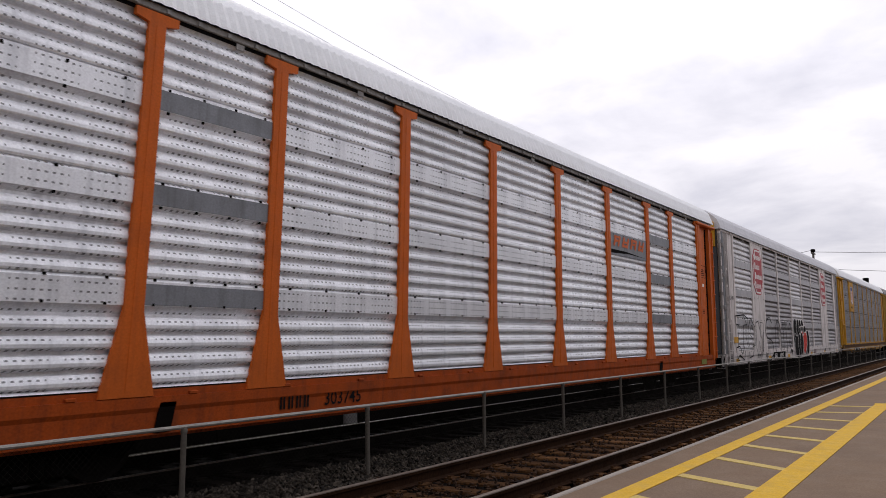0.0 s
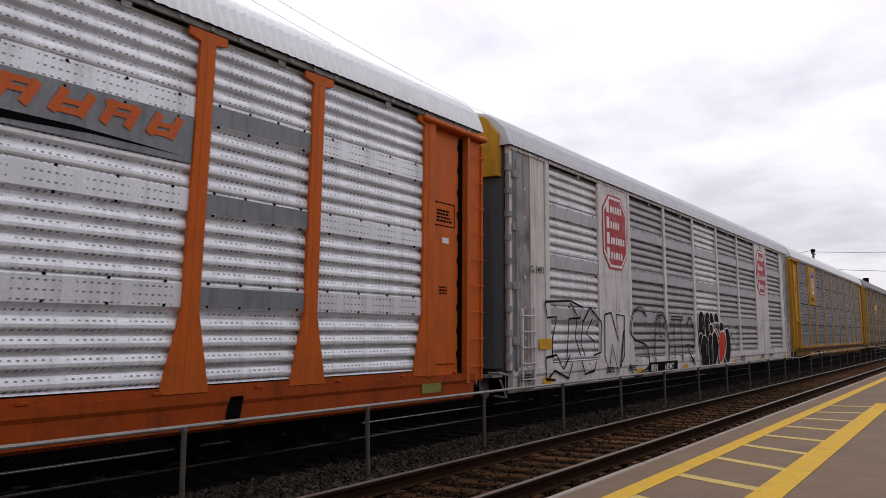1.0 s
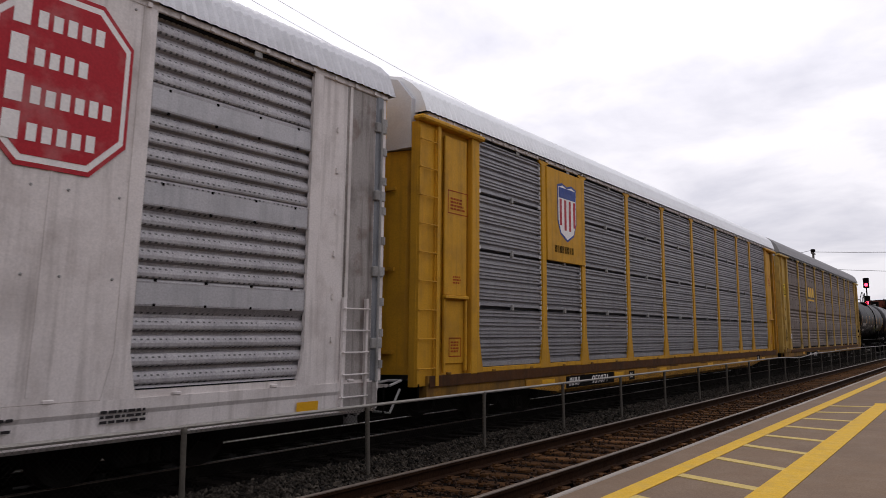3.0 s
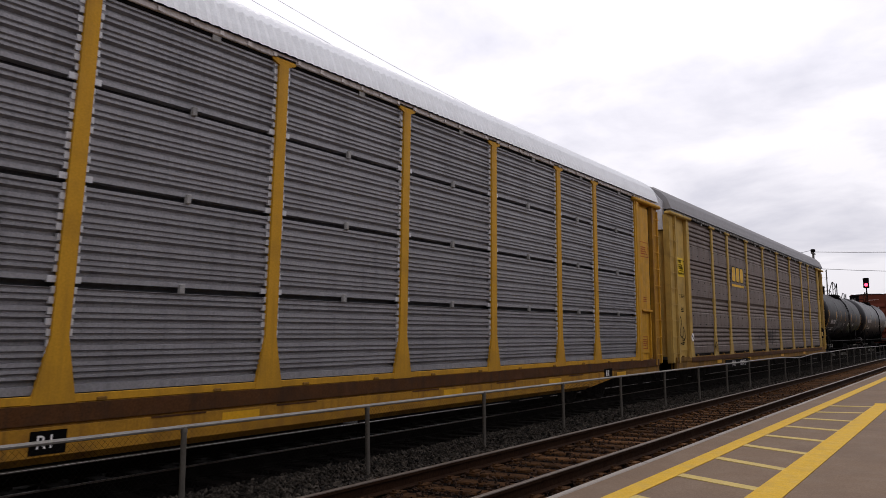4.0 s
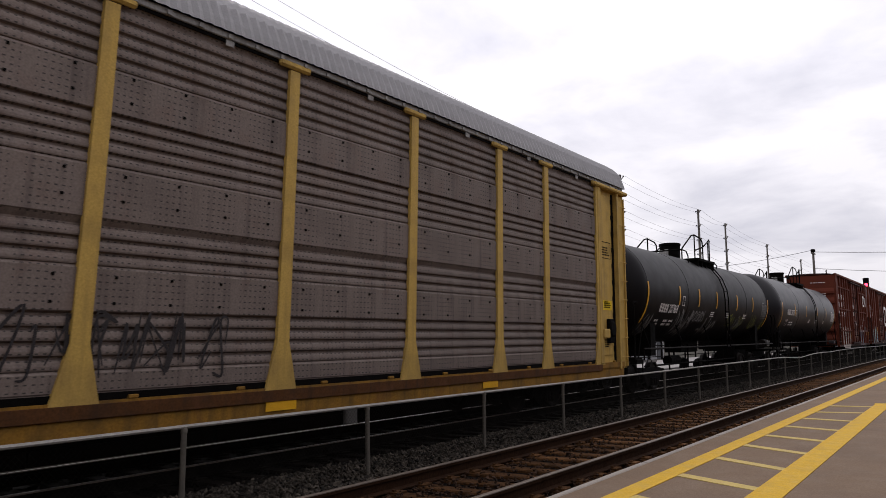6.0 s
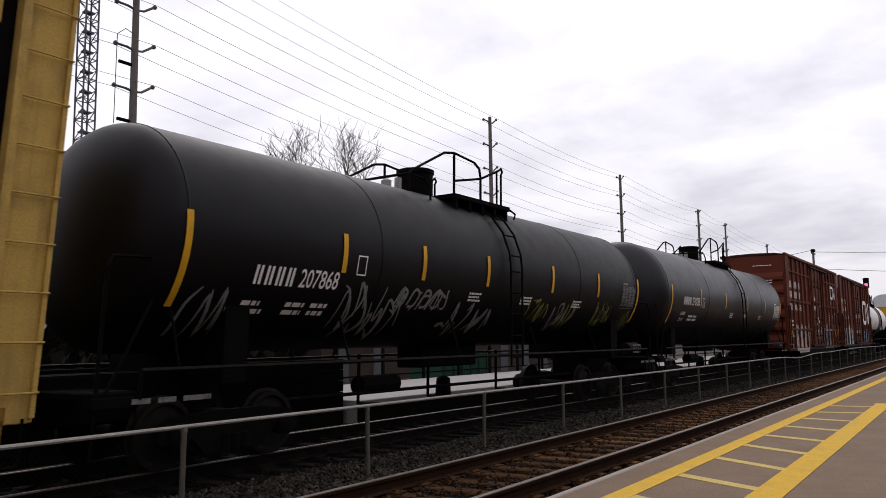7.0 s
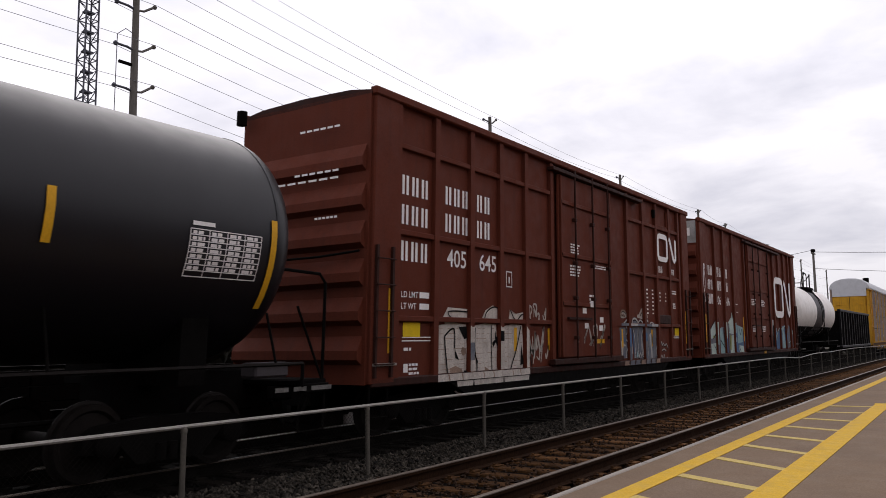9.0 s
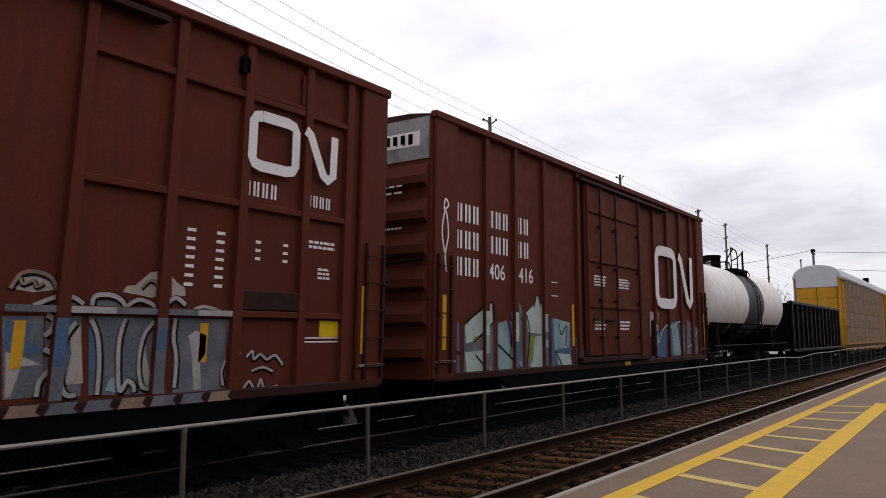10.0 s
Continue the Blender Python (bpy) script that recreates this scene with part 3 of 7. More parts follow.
def teal_mural(car):
    blot(car, BLUE_INK, [(-7.67, 2.04), (-7.39, 2.10), (-7.14, 2.01), (-7.12, 1.11), (-7.65, 1.10)], 0)
    blot(car, SLATE_INK, [(-6.97, 1.99), (-5.93, 2.06), (-5.93, 1.02), (-6.96, 1.06)], 0)
    blot(car, SLATE_INK, [(-5.76, 2.04), (-4.78, 2.10), (-4.75, 1.02), (-5.76, 1.00)], 0)
    blot(car, SLATE_INK, [(-4.59, 2.22), (-3.58, 2.24), (-3.56, 1.04), (-4.61, 1.01)], 0)
    blot(car, BLUE_INK, [(-3.42, 2.17), (-2.48, 2.08), (-2.41, 1.02), (-3.41, 1.03)], 0)
    blot(car, BLUE_INK, [(-2.20, 1.76), (-1.78, 1.56), (-1.24, 1.03), (-2.17, 1.04)], 0)
    blot(car, PALE_TEAL, [(-6.95, 2.01), (-5.99, 2.41), (-5.95, 2.06), (-6.65, 1.69), (-6.91, 1.65)], 1)
    blot(car, PALE_TEAL, [(-6.95, 1.49), (-6.33, 1.52), (-5.97, 1.11), (-6.87, 1.06)], 1)
    blot(car, TEAL_INK, [(-5.75, 2.02), (-5.42, 2.09), (-5.31, 1.64), (-4.79, 1.24), (-4.76, 1.02), (-5.60, 0.97), (-5.75, 1.22)], 1)
    blot(car, SLATE_INK, [(-5.24, 2.25), (-5.01, 2.38), (-4.92, 2.50), (-4.78, 2.37), (-4.74, 2.21), (-4.87, 2.08), (-5.19, 2.09)], 1)
    blot(car, PALE_TEAL, [(-4.59, 2.26), (-4.19, 2.45), (-4.09, 2.67), (-3.94, 2.46), (-3.63, 2.40), (-3.69, 2.09), (-3.80, 1.81), (-4.50, 1.86)], 1)
    blot(car, PALE_TEAL, [(-4.21, 1.77), (-3.70, 1.81), (-3.62, 1.11), (-4.42, 1.14)], 1)
    blot(car, PALE_TEAL, [(-3.23, 1.41), (-2.51, 1.37), (-2.35, 0.99), (-2.98, 0.95)], 1)
    blot(car, TEAL_INK, [(-3.32, 2.17), (-2.48, 2.08), (-2.56, 1.52), (-3.29, 1.48)], 1)
    blot(car, LIME_INK, [(-4.42, 1.81), (-4.21, 1.77), (-4.32, 1.22), (-4.51, 1.32)], 2)
    blot(car, LIME_INK, [(-6.71, 1.72), (-6.56, 1.79), (-6.40, 1.76), (-6.45, 1.67)], 2)
    edge(car, BLACK_INK, [(-6.95, 2.00), (-6.50, 2.24), (-5.96, 2.43), (-5.95, 2.04), (-6.65, 1.67)], 0.035)
    edge(car, BLACK_INK, [(-7.56, 1.74), (-7.35, 1.60), (-7.13, 1.46)], 0.04)
    edge(car, BLACK_INK, [(-6.57, 1.43), (-6.29, 1.24), (-6.01, 1.06)], 0.035)
    edge(car, BLACK_INK, [(-5.75, 1.62), (-5.25, 1.36), (-4.76, 1.11)], 0.04)
    edge(car, BLACK_INK, [(-5.35, 2.05), (-5.22, 1.77), (-5.28, 1.38)], 0.035)
    edge(car, BLACK_INK, [(-4.57, 2.22), (-4.45, 1.81), (-4.59, 1.14)], 0.035)
    edge(car, BLACK_INK, [(-3.58, 2.38), (-3.72, 2.05), (-3.55, 1.62), (-3.61, 1.13)], 0.035)
    edge(car, BLACK_INK, [(-3.23, 1.43), (-2.97, 1.18), (-2.70, 0.91)], 0.035)
    edge(car, BLACK_INK, [(-3.05, 2.05), (-2.95, 1.81), (-2.66, 2.01), (-2.73, 1.57)], 0.035)
    edge(car, BLACK_INK, [(-4.25, 2.36), (-4.09, 2.65), (-3.93, 2.38)], 0.03)
    blot(car, BLUE_INK, [(3.41, 1.81), (4.31, 2.12), (4.20, 1.17), (2.88, 1.14), (2.88, 1.69)], 0)
    blot(car, BLUE_INK, [(4.62, 2.17), (5.91, 2.28), (5.81, 1.17), (4.50, 1.17)], 0)
    blot(car, SLATE_INK, [(6.24, 2.28), (7.38, 2.01), (7.34, 1.20), (6.10, 1.19)], 0)
    blot(car, TEAL_INK, [(4.71, 2.11), (5.20, 2.20), (5.55, 1.20), (4.81, 1.18)], 1)
    blot(car, OFFWHITE_INK, [(2.83, 2.46), (3.57, 2.44), (3.42, 1.87), (2.82, 1.75)], 1)
    blot(car, BLACK_INK, [(2.90, 2.21), (3.23, 2.24), (3.16, 1.22), (2.84, 1.20)], 2)
    edge(car, PALE_TEAL, [(3.48, 1.56), (3.90, 1.94), (4.31, 2.10)], 0.05)
    edge(car, PALE_TEAL, [(4.67, 1.74), (5.24, 2.15), (5.79, 2.23)], 0.05)
    edge(car, PALE_TEAL, [(6.19, 1.40), (6.72, 1.53), (7.30, 1.95)], 0.05)


def cream_letters(car):
    blot(car, PAPER_INK, [(-5.90, 2.00), (-5.97, 2.11), (-5.81, 2.29), (-4.97, 2.27), (-4.91, 2.06)], 0)
    blot(car, PAPER_INK, [(-4.71, 2.04), (-4.52, 2.27), (-4.24, 2.37), (-3.92, 2.29), (-3.82, 2.06)], 0)
    blot(car, PAPER_INK, [(-3.63, 2.06), (-3.57, 2.31), (-3.38, 2.22), (-2.83, 2.29), (-2.68, 2.08)], 0)
    edge(car, BLACK_INK, [(-5.72, 2.10), (-5.78, 2.22), (-5.02, 2.21), (-5.10, 2.09), (-5.70, 2.06)], 0.025)
    edge(car, BLACK_INK, [(-4.58, 2.09), (-4.47, 2.25), (-4.21, 2.34), (-3.95, 2.27), (-3.82, 2.08)], 0.03)
    edge(car, BLACK_INK, [(-3.57, 2.30), (-3.34, 2.09), (-3.06, 2.22), (-2.69, 2.11)], 0.03)
    blot(car, BLACK_INK, [(-5.47, 1.95), (-5.19, 1.96), (-5.18, 1.75), (-5.27, 1.73)], 2)
    edge(car, BLACK_INK, [(-5.18, 1.75), (-5.00, 1.55), (-4.81, 1.30)], 0.035)
    blot(car, BLACK_INK, [(-5.58, 1.55), (-5.44, 1.36), (-5.57, 1.40)], 2)
    edge(car, BLACK_INK, [(-5.80, 1.04), (-5.91, 1.68), (-5.88, 1.81), (-5.62, 1.91), (-5.60, 1.57)], 0.035)
    edge(car, BLACK_INK, [(-4.90, 1.94), (-4.91, 1.55), (-4.83, 1.20), (-4.95, 0.96)], 0.03)
    blot(car, TAN_INK, [(-5.39, 1.51), (-5.33, 1.59), (-5.21, 1.56), (-5.20, 1.47), (-5.31, 1.43)], 1)
    blot(car, TAN_INK, [(-5.69, 1.00), (-5.74, 1.22), (-5.55, 1.26), (-5.33, 1.19), (-5.28, 0.99)], 1)
    blot(car, BLACK_INK, [(-5.29, 1.17), (-5.01, 1.16), (-5.02, 1.11), (-5.28, 1.13)], 2)
    blot(car, BLACK_INK, [(-4.27, 1.66), (-4.17, 1.72), (-4.16, 1.89), (-4.11, 1.76), (-4.01, 1.82), (-4.07, 1.69), (-4.04, 1.51), (-4.14, 1.66), (-4.25, 1.56)], 2)
    edge(car, BLACK_INK, [(-4.31, 1.99), (-4.31, 1.54), (-4.28, 0.93)], 0.025)
    blot(car, TAN_INK, [(-4.59, 0.98), (-4.54, 1.21), (-4.40, 1.16), (-4.39, 0.98)], 1)
    blot(car, TAN_INK, [(-4.13, 0.98), (-4.09, 1.18), (-3.87, 1.15), (-3.88, 0.97)], 1)
    edge(car, BLACK_INK, [(-3.14, 1.98), (-3.33, 1.52), (-3.52, 1.22), (-3.65, 0.95)], 0.035)
    blot(car, BLACK_INK, [(-3.16, 1.20), (-3.12, 1.62), (-3.01, 1.22)], 2)
    edge(car, BLACK_INK, [(-3.38, 0.93), (-3.30, 1.08), (-3.02, 1.13), (-2.72, 1.00)], 0.025)
    edge(car, BLACK_INK, [(-2.78, 1.96), (-2.72, 1.46), (-2.62, 0.95)], 0.03)


def bubble(car, mat, pts, layer):
    """A filled shape with a pale sprayed edge round it."""
    x = 1.528 + 0.004 * layer
    g = Shape()
    patch(g, pts, flat(x), True)
    part("spray_heart" if mat == RED_INK else "spray_lettering", g, mat, car, "red spray-painted heart" if mat == RED_INK else "black bubble letter edged in white")
    g = Shape()
    stroke(g, pts + pts[:1], 0.04, flat(x + 0.002))
    part("spray_outline", g, WHITE_INK, car)


def bubble_letters(car):
    bubble(car, BLACK_INK, [(0.23, 1.72), (0.46, 1.91), (0.77, 1.82), (0.92, 1.53), (0.91, 1.19), (0.69, 0.92), (0.51, 0.79), (0.20, 0.81), (0.24, 1.12), (0.26, 1.44)], 0)
    bubble(car, BLACK_INK, [(-0.04, 2.31), (0.09, 2.55), (0.32, 2.54), (0.50, 2.34), (0.51, 2.22), (0.14, 2.18)], 1)
    bubble(car, BLACK_INK, [(0.51, 2.39), (0.63, 2.53), (0.85, 2.56), (1.03, 2.46), (1.10, 2.25), (0.79, 2.22), (0.57, 2.24)], 2)
    bubble(car, BLACK_INK, [(-0.07, 2.14), (0.14, 2.16), (0.34, 2.05), (0.29, 1.88), (0.13, 1.80), (-0.04, 1.90)], 3)
    bubble(car, BLACK_INK, [(1.06, 2.09), (1.22, 2.22), (1.43, 2.26), (1.66, 2.17), (1.71, 2.02), (1.54, 1.92), (1.40, 1.86), (1.19, 1.90)], 4)
    bubble(car, RED_INK, [(0.43, 1.93), (0.69, 1.99), (0.93, 1.83), (1.07, 1.74), (1.19, 1.89), (1.50, 1.94), (1.82, 1.79), (1.90, 1.51), (1.72, 1.20), (1.46, 0.97), (1.14, 0.83), (0.93, 0.99), (0.96, 1.24), (0.91, 1.59), (0.71, 1.82)], 5)
    bubble(car, BLACK_INK, [(1.79, 1.99), (2.18, 2.03), (2.45, 1.76), (2.51, 1.36), (2.36, 0.97), (2.10, 0.80), (1.86, 0.85), (1.67, 1.05), (1.85, 1.32), (1.90, 1.63)], 6)


def block_outlines(car):
    scrawl(car, BLACK_INK, [(-12.27, 2.51), (-11.01, 2.57), (-10.38, 2.45), (-10.48, 2.19), (-11.09, 2.17), (-11.24, 1.28)])
    scrawl(car, BLACK_INK, [(-12.27, 2.51), (-12.18, 2.17), (-11.70, 2.20), (-11.94, 1.75), (-11.96, 1.30)])
    scrawl(car, BLACK_INK, [(-11.01, 2.53), (-10.65, 2.25), (-10.78, 1.75), (-10.50, 1.33)])
    scrawl(car, BLACK_INK, [(-9.91, 2.45), (-10.34, 2.09), (-10.48, 1.58), (-10.24, 1.32)])
    scrawl(car, BLACK_INK, [(-9.91, 2.45), (-9.25, 2.11), (-9.31, 1.38), (-9.75, 1.32), (-9.69, 1.65), (-10.19, 1.83), (-9.78, 2.19)])
    scrawl(car, BLACK_INK, [(-9.02, 2.30), (-8.61, 2.36), (-8.16, 1.64), (-8.27, 2.32), (-7.72, 2.29), (-7.80, 1.24), (-8.24, 0.87), (-8.59, 1.55), (-8.82, 0.91), (-9.07, 1.28), (-9.02, 2.30)])
    scrawl(car, BLACK_INK, [(-12.27, 1.32), (-11.75, 1.37), (-11.40, 1.05), (-11.07, 1.35)])
    scrawl(car, BLACK_INK, [(-12.23, 0.84), (-11.84, 1.04), (-11.15, 0.84), (-10.94, 1.18)])
    scrawl(car, BLACK_INK, [(-10.43, 1.20), (-10.26, 0.90), (-9.73, 0.96), (-9.60, 1.17)])
    scrawl(car, BLACK_INK, [(-12.27, 1.30), (-12.25, 0.85), (-11.82, 0.84)])


# ---- railcars ----
MOVERS = []      # (thing, its place along the track at five seconds)
SPINNERS = []    # (wheelset, place in its truck)


def railcar(name, label, s):
    car = thing(name, label, "railcar", (FAR_TRACK, s, 0), "cars of the freight train")
    MOVERS.append((car, s))
    return car


def wheel_mesh():
    g = Shape()
    for sx in (-1, 1):
        prof = [(sx * 0.70, 0.10), (sx * 0.70, 0.13), (sx * 0.735, 0.33), (sx * 0.70, 0.36), (sx * 0.69, 0.475), (sx * 0.72, 0.475), (sx * 0.735, 0.44), (sx * 0.83, 0.432), (sx * 0.83, 0.37), (sx * 0.79, 0.34), (sx * 0.80, 0.14), (sx * 0.90, 0.12), (sx * 0.90, 0.0)]
        g.turned(prof, "x", (0, 0, 0), 28)
    g.turned([(-1.0, 0.08), (1.0, 0.08)], "x", (0, 0, 0), 12)
    for sx in (-1, 1):          # bolts and chalk marks that show the turning
        for k in range(3):
            a = 2 * math.pi * k / 3
            g.turned([(sx * 0.99, 0.025), (sx * 1.03, 0.02)], "x", (0, 0.05 * math.cos(a), 0.05 * math.sin(a)), 6)
        g.box(sx * 0.83 - 0.004, sx * 0.83 + 0.006, -0.05, 0.05, 0.37, 0.42)
    return g.mesh("wheelset", WHEEL, True)


def truck_meshes():
    frame_side = Shape()
    # cast side frame with its two windows and spring nest
    outline = [(-1.15, 0.52), (-1.15, 0.70), (-0.98, 0.80), (-0.45, 0.86), (0.45, 0.86), (0.98, 0.80), (1.15, 0.70), (1.15, 0.52), (0.98, 0.50), (0.92, 0.60), (0.72, 0.60), (0.45, 0.34), (-0.45, 0.34), (-0.72, 0.60), (-0.92, 0.60), (-0.98, 0.50)]
    frame_side.side(outline, 0.95, 1.10)
    for dy in (-0.88, 0.88):
        frame_side.turned([(0.94, 0.15), (1.16, 0.15), (1.19, 0.11)], "x", (0, dy, 0.60), 14)
    for dy in (-0.16, 0.0, 0.16):
        frame_side.turned([(0.36, 0.065), (0.56, 0.065)], "z", (1.12, dy, 0), 10)
    bolster = Shape().box(-1.05, 1.05, -0.22, 0.22, 0.55, 0.84, 0.03)
    return frame_side.mesh("side_frame", NEAR_BLACK, True), bolster.mesh("bolster", NEAR_BLACK)


WHEEL_MESH = wheel_mesh()
SIDE_MESH, BOLSTER_MESH = truck_meshes()


def add_truck(car, y, spin=True):
    truck = part("truck", BOLSTER_MESH, NEAR_BLACK, car, at=(0, y, 0))
    for flip in (0, math.pi):
        o = part("side_frame", SIDE_MESH, NEAR_BLACK, truck)
        o.rotation_euler = (0, 0, flip)
    for dy in (-0.88, 0.88):
        w = part("wheelset", WHEEL_MESH, WHEEL, truck, at=(0, dy, 0.60))
        if spin:
            SPINNERS.append((w, dy))


def add_couplers(car, half):
    for s in (-1, 1):
        g = Shape()
        g.box(-0.12, 0.12, min(s * half, s * (half + 0.25)), max(s * half, s * (half + 0.25)), 0.82, 1.08, 0.03)
        g.box(-0.17, 0.13, min(s * (half + 0.2), s * (half + 0.46)), max(s * (half + 0.2), s * (half + 0.46)), 0.80, 1.10, 0.06)
        part("coupler", g, NEAR_BLACK, car)
        hose = Shape().tube([(0.45, s * half, 0.85), (0.46, s * (half + 0.15), 0.6), (0.4, s * (half + 0.3), 0.5), (0.3, s * (half + 0.4), 0.55)], 0.03, 6)
        part("brake_hose", hose, NEAR_BLACK, car)


def ladder_mesh(y0, y1, z0, z1, rungs, mat, x=1.56):
    g = Shape()
    for y in (y0, y1):
        g.box(x - 0.02, x + 0.03, y - 0.025, y + 0.025, z0, z1)
    for k in range(rungs):
        z = z0 + (z1 - z0) * (k + 0.5) / rungs
        g.tube([(x + 0.01, y0 - 0.03, z), (x + 0.05, y0 - 0.03, z), (x + 0.05, y1 + 0.03, z), (x + 0.01, y1 + 0.03, z)], 0.011, 6)
    return g


POSTS = (-12.1, -9.3, -7.25, -4.35, -1.45, 1.45, 4.35, 7.25, 9.3, 12.1)


def corrugated(z0, z1, pitch, deep, bands, x=1.46):
    """A section of horizontal ribs, with flat bands at the heights given."""
    pts, z = [(x, z0)], z0 + 0.03
    while z < z1 - pitch * 0.75:
        hit = [b for b in bands if b[0] - pitch * 0.5 < z < b[1]]
        if hit:
            b = hit[0]
            z = max(z, b[0])
            pts += [(x, z), (x + 0.012, z + 0.012), (x + 0.012, b[1] - 0.012), (x, b[1])]
            z = b[1] + 0.02
            continue
        # round-shouldered rib: faces up, then out, then down into a narrow dark groove
        pts += [(x - deep * 0.5, z + pitch * 0.03), (x - deep * 0.12, z + pitch * 0.06), (x, z + pitch * 0.16), (x, z + pitch * 0.34), (x - deep * 0.18, z + pitch * 0.56), (x - deep * 0.5, z + pitch * 0.74), (x - deep, z + pitch * 0.78), (x - deep, z + pitch * 0.95)]
        z += pitch
    pts += [(x, z1), (x - 0.115, z1), (x - 0.115, z0)]
    return pts


def fine_ribs(z0, z1, joints, pitch=0.098, x=1.46):
    pts = [(x, z0)]
    edges = [z0, *joints, z1]
    for a, b in zip(edges, edges[1:]):
        z = a + 0.035
        if a != z0:
            pts += [(x, z)]
        k = 0
        while z + 0.07 < b - 0.03:
            w, d = ((0.115, 0.058), (0.062, 0.03), (0.062, 0.026), (0.095, 0.05), (0.062, 0.028))[k % 5]
            w = min(w, b - 0.03 - z)
            pts += [(x, z + w * 0.40), (x - d, z + w * 0.50), (x - d, z + w * 0.80), (x, z + w)]
            z += w
            k += 1
        if b != z1:
            pts += [(x, b - 0.04), (x - 0.125, b - 0.04), (x - 0.125, b + 0.03), (x, b + 0.03)]
    return pts + [(x, z1), (x - 0.14, z1), (x - 0.14, z0)]


def roof_shape(half, step=0.085, lift=0.03):
    """An arched roof of cross-corrugated sheet."""
    arch = [(1.54, 5.66), (1.50, 5.80), (1.40, 6.03), (1.22, 6.21), (0.98, 6.37), (0.55, 6.49), (0, 6.53), (-0.55, 6.49), (-0.98, 6.37), (-1.22, 6.21), (-1.40, 6.03), (-1.50, 5.80), (-1.54, 5.66)]
    g, n = Shape(), len(arch)
    rows = int(2 * half / step)
    v, f = [], []
    for i in range(rows + 1):
        y = -half + 2 * half * i / rows
        up = lift if i % 2 else 0.0
        v += [(x * (1 + up * 0.5), y, z + (up if abs(x) < 1.5 else 0)) for x, z in arch]
    for i in range(rows):
        f += [(i * n + k, i * n + k + 1, (i + 1) * n + k + 1, (i + 1) * n + k) for k in range(n - 1)]
    f += [tuple(range(n - 1, -1, -1)), tuple(rows * n + k for k in range(n))]
    return g.add(v, f)


def post_shape(style):
    g = Shape()
    if style == "broad":      # straight post with a tee head and a long flared foot
        g.side([(-0.34, 1.13), (0.34, 1.13), (0.30, 1.3), (0.125, 2.08), (0.115, 5.42), (0.30, 5.46), (0.30, 5.56), (-0.30, 5.56), (-0.30, 5.46), (-0.115, 5.42), (-0.125, 2.08), (-0.30, 1.3)], 1.45, 1.505)
        g.side([(-0.03, 1.2), (0.03, 1.2), (0.02, 5.4), (-0.02, 5.4)], 1.505, 1.51)
    elif style == "slim":
        g.side([(-0.24, 1.10), (0.24, 1.10), (0.21, 1.25), (0.095, 1.78), (0.09, 5.5), (0.22, 5.55), (0.22, 5.62), (-0.22, 5.62), (-0.22, 5.55), (-0.09, 5.5), (-0.095, 1.78), (-0.21, 1.25)], 1.45, 1.5)
    elif style == "tee":
        g.side([(-0.28, 1.08), (0.28, 1.08), (0.11, 1.72), (0.095, 5.48), (-0.095, 5.48), (-0.11, 1.72)], 1.45, 1.505)
        g.box(1.45, 1.53, -0.31, 0.31, 5.50, 5.60, 0.03)
    else:                     # white framed
        g.side([(-0.22, 1.08), (0.22, 1.08), (0.10, 1.62), (0.095, 5.72), (-0.095, 5.72), (-0.10, 1.62)], 1.44, 1.498)
    return g


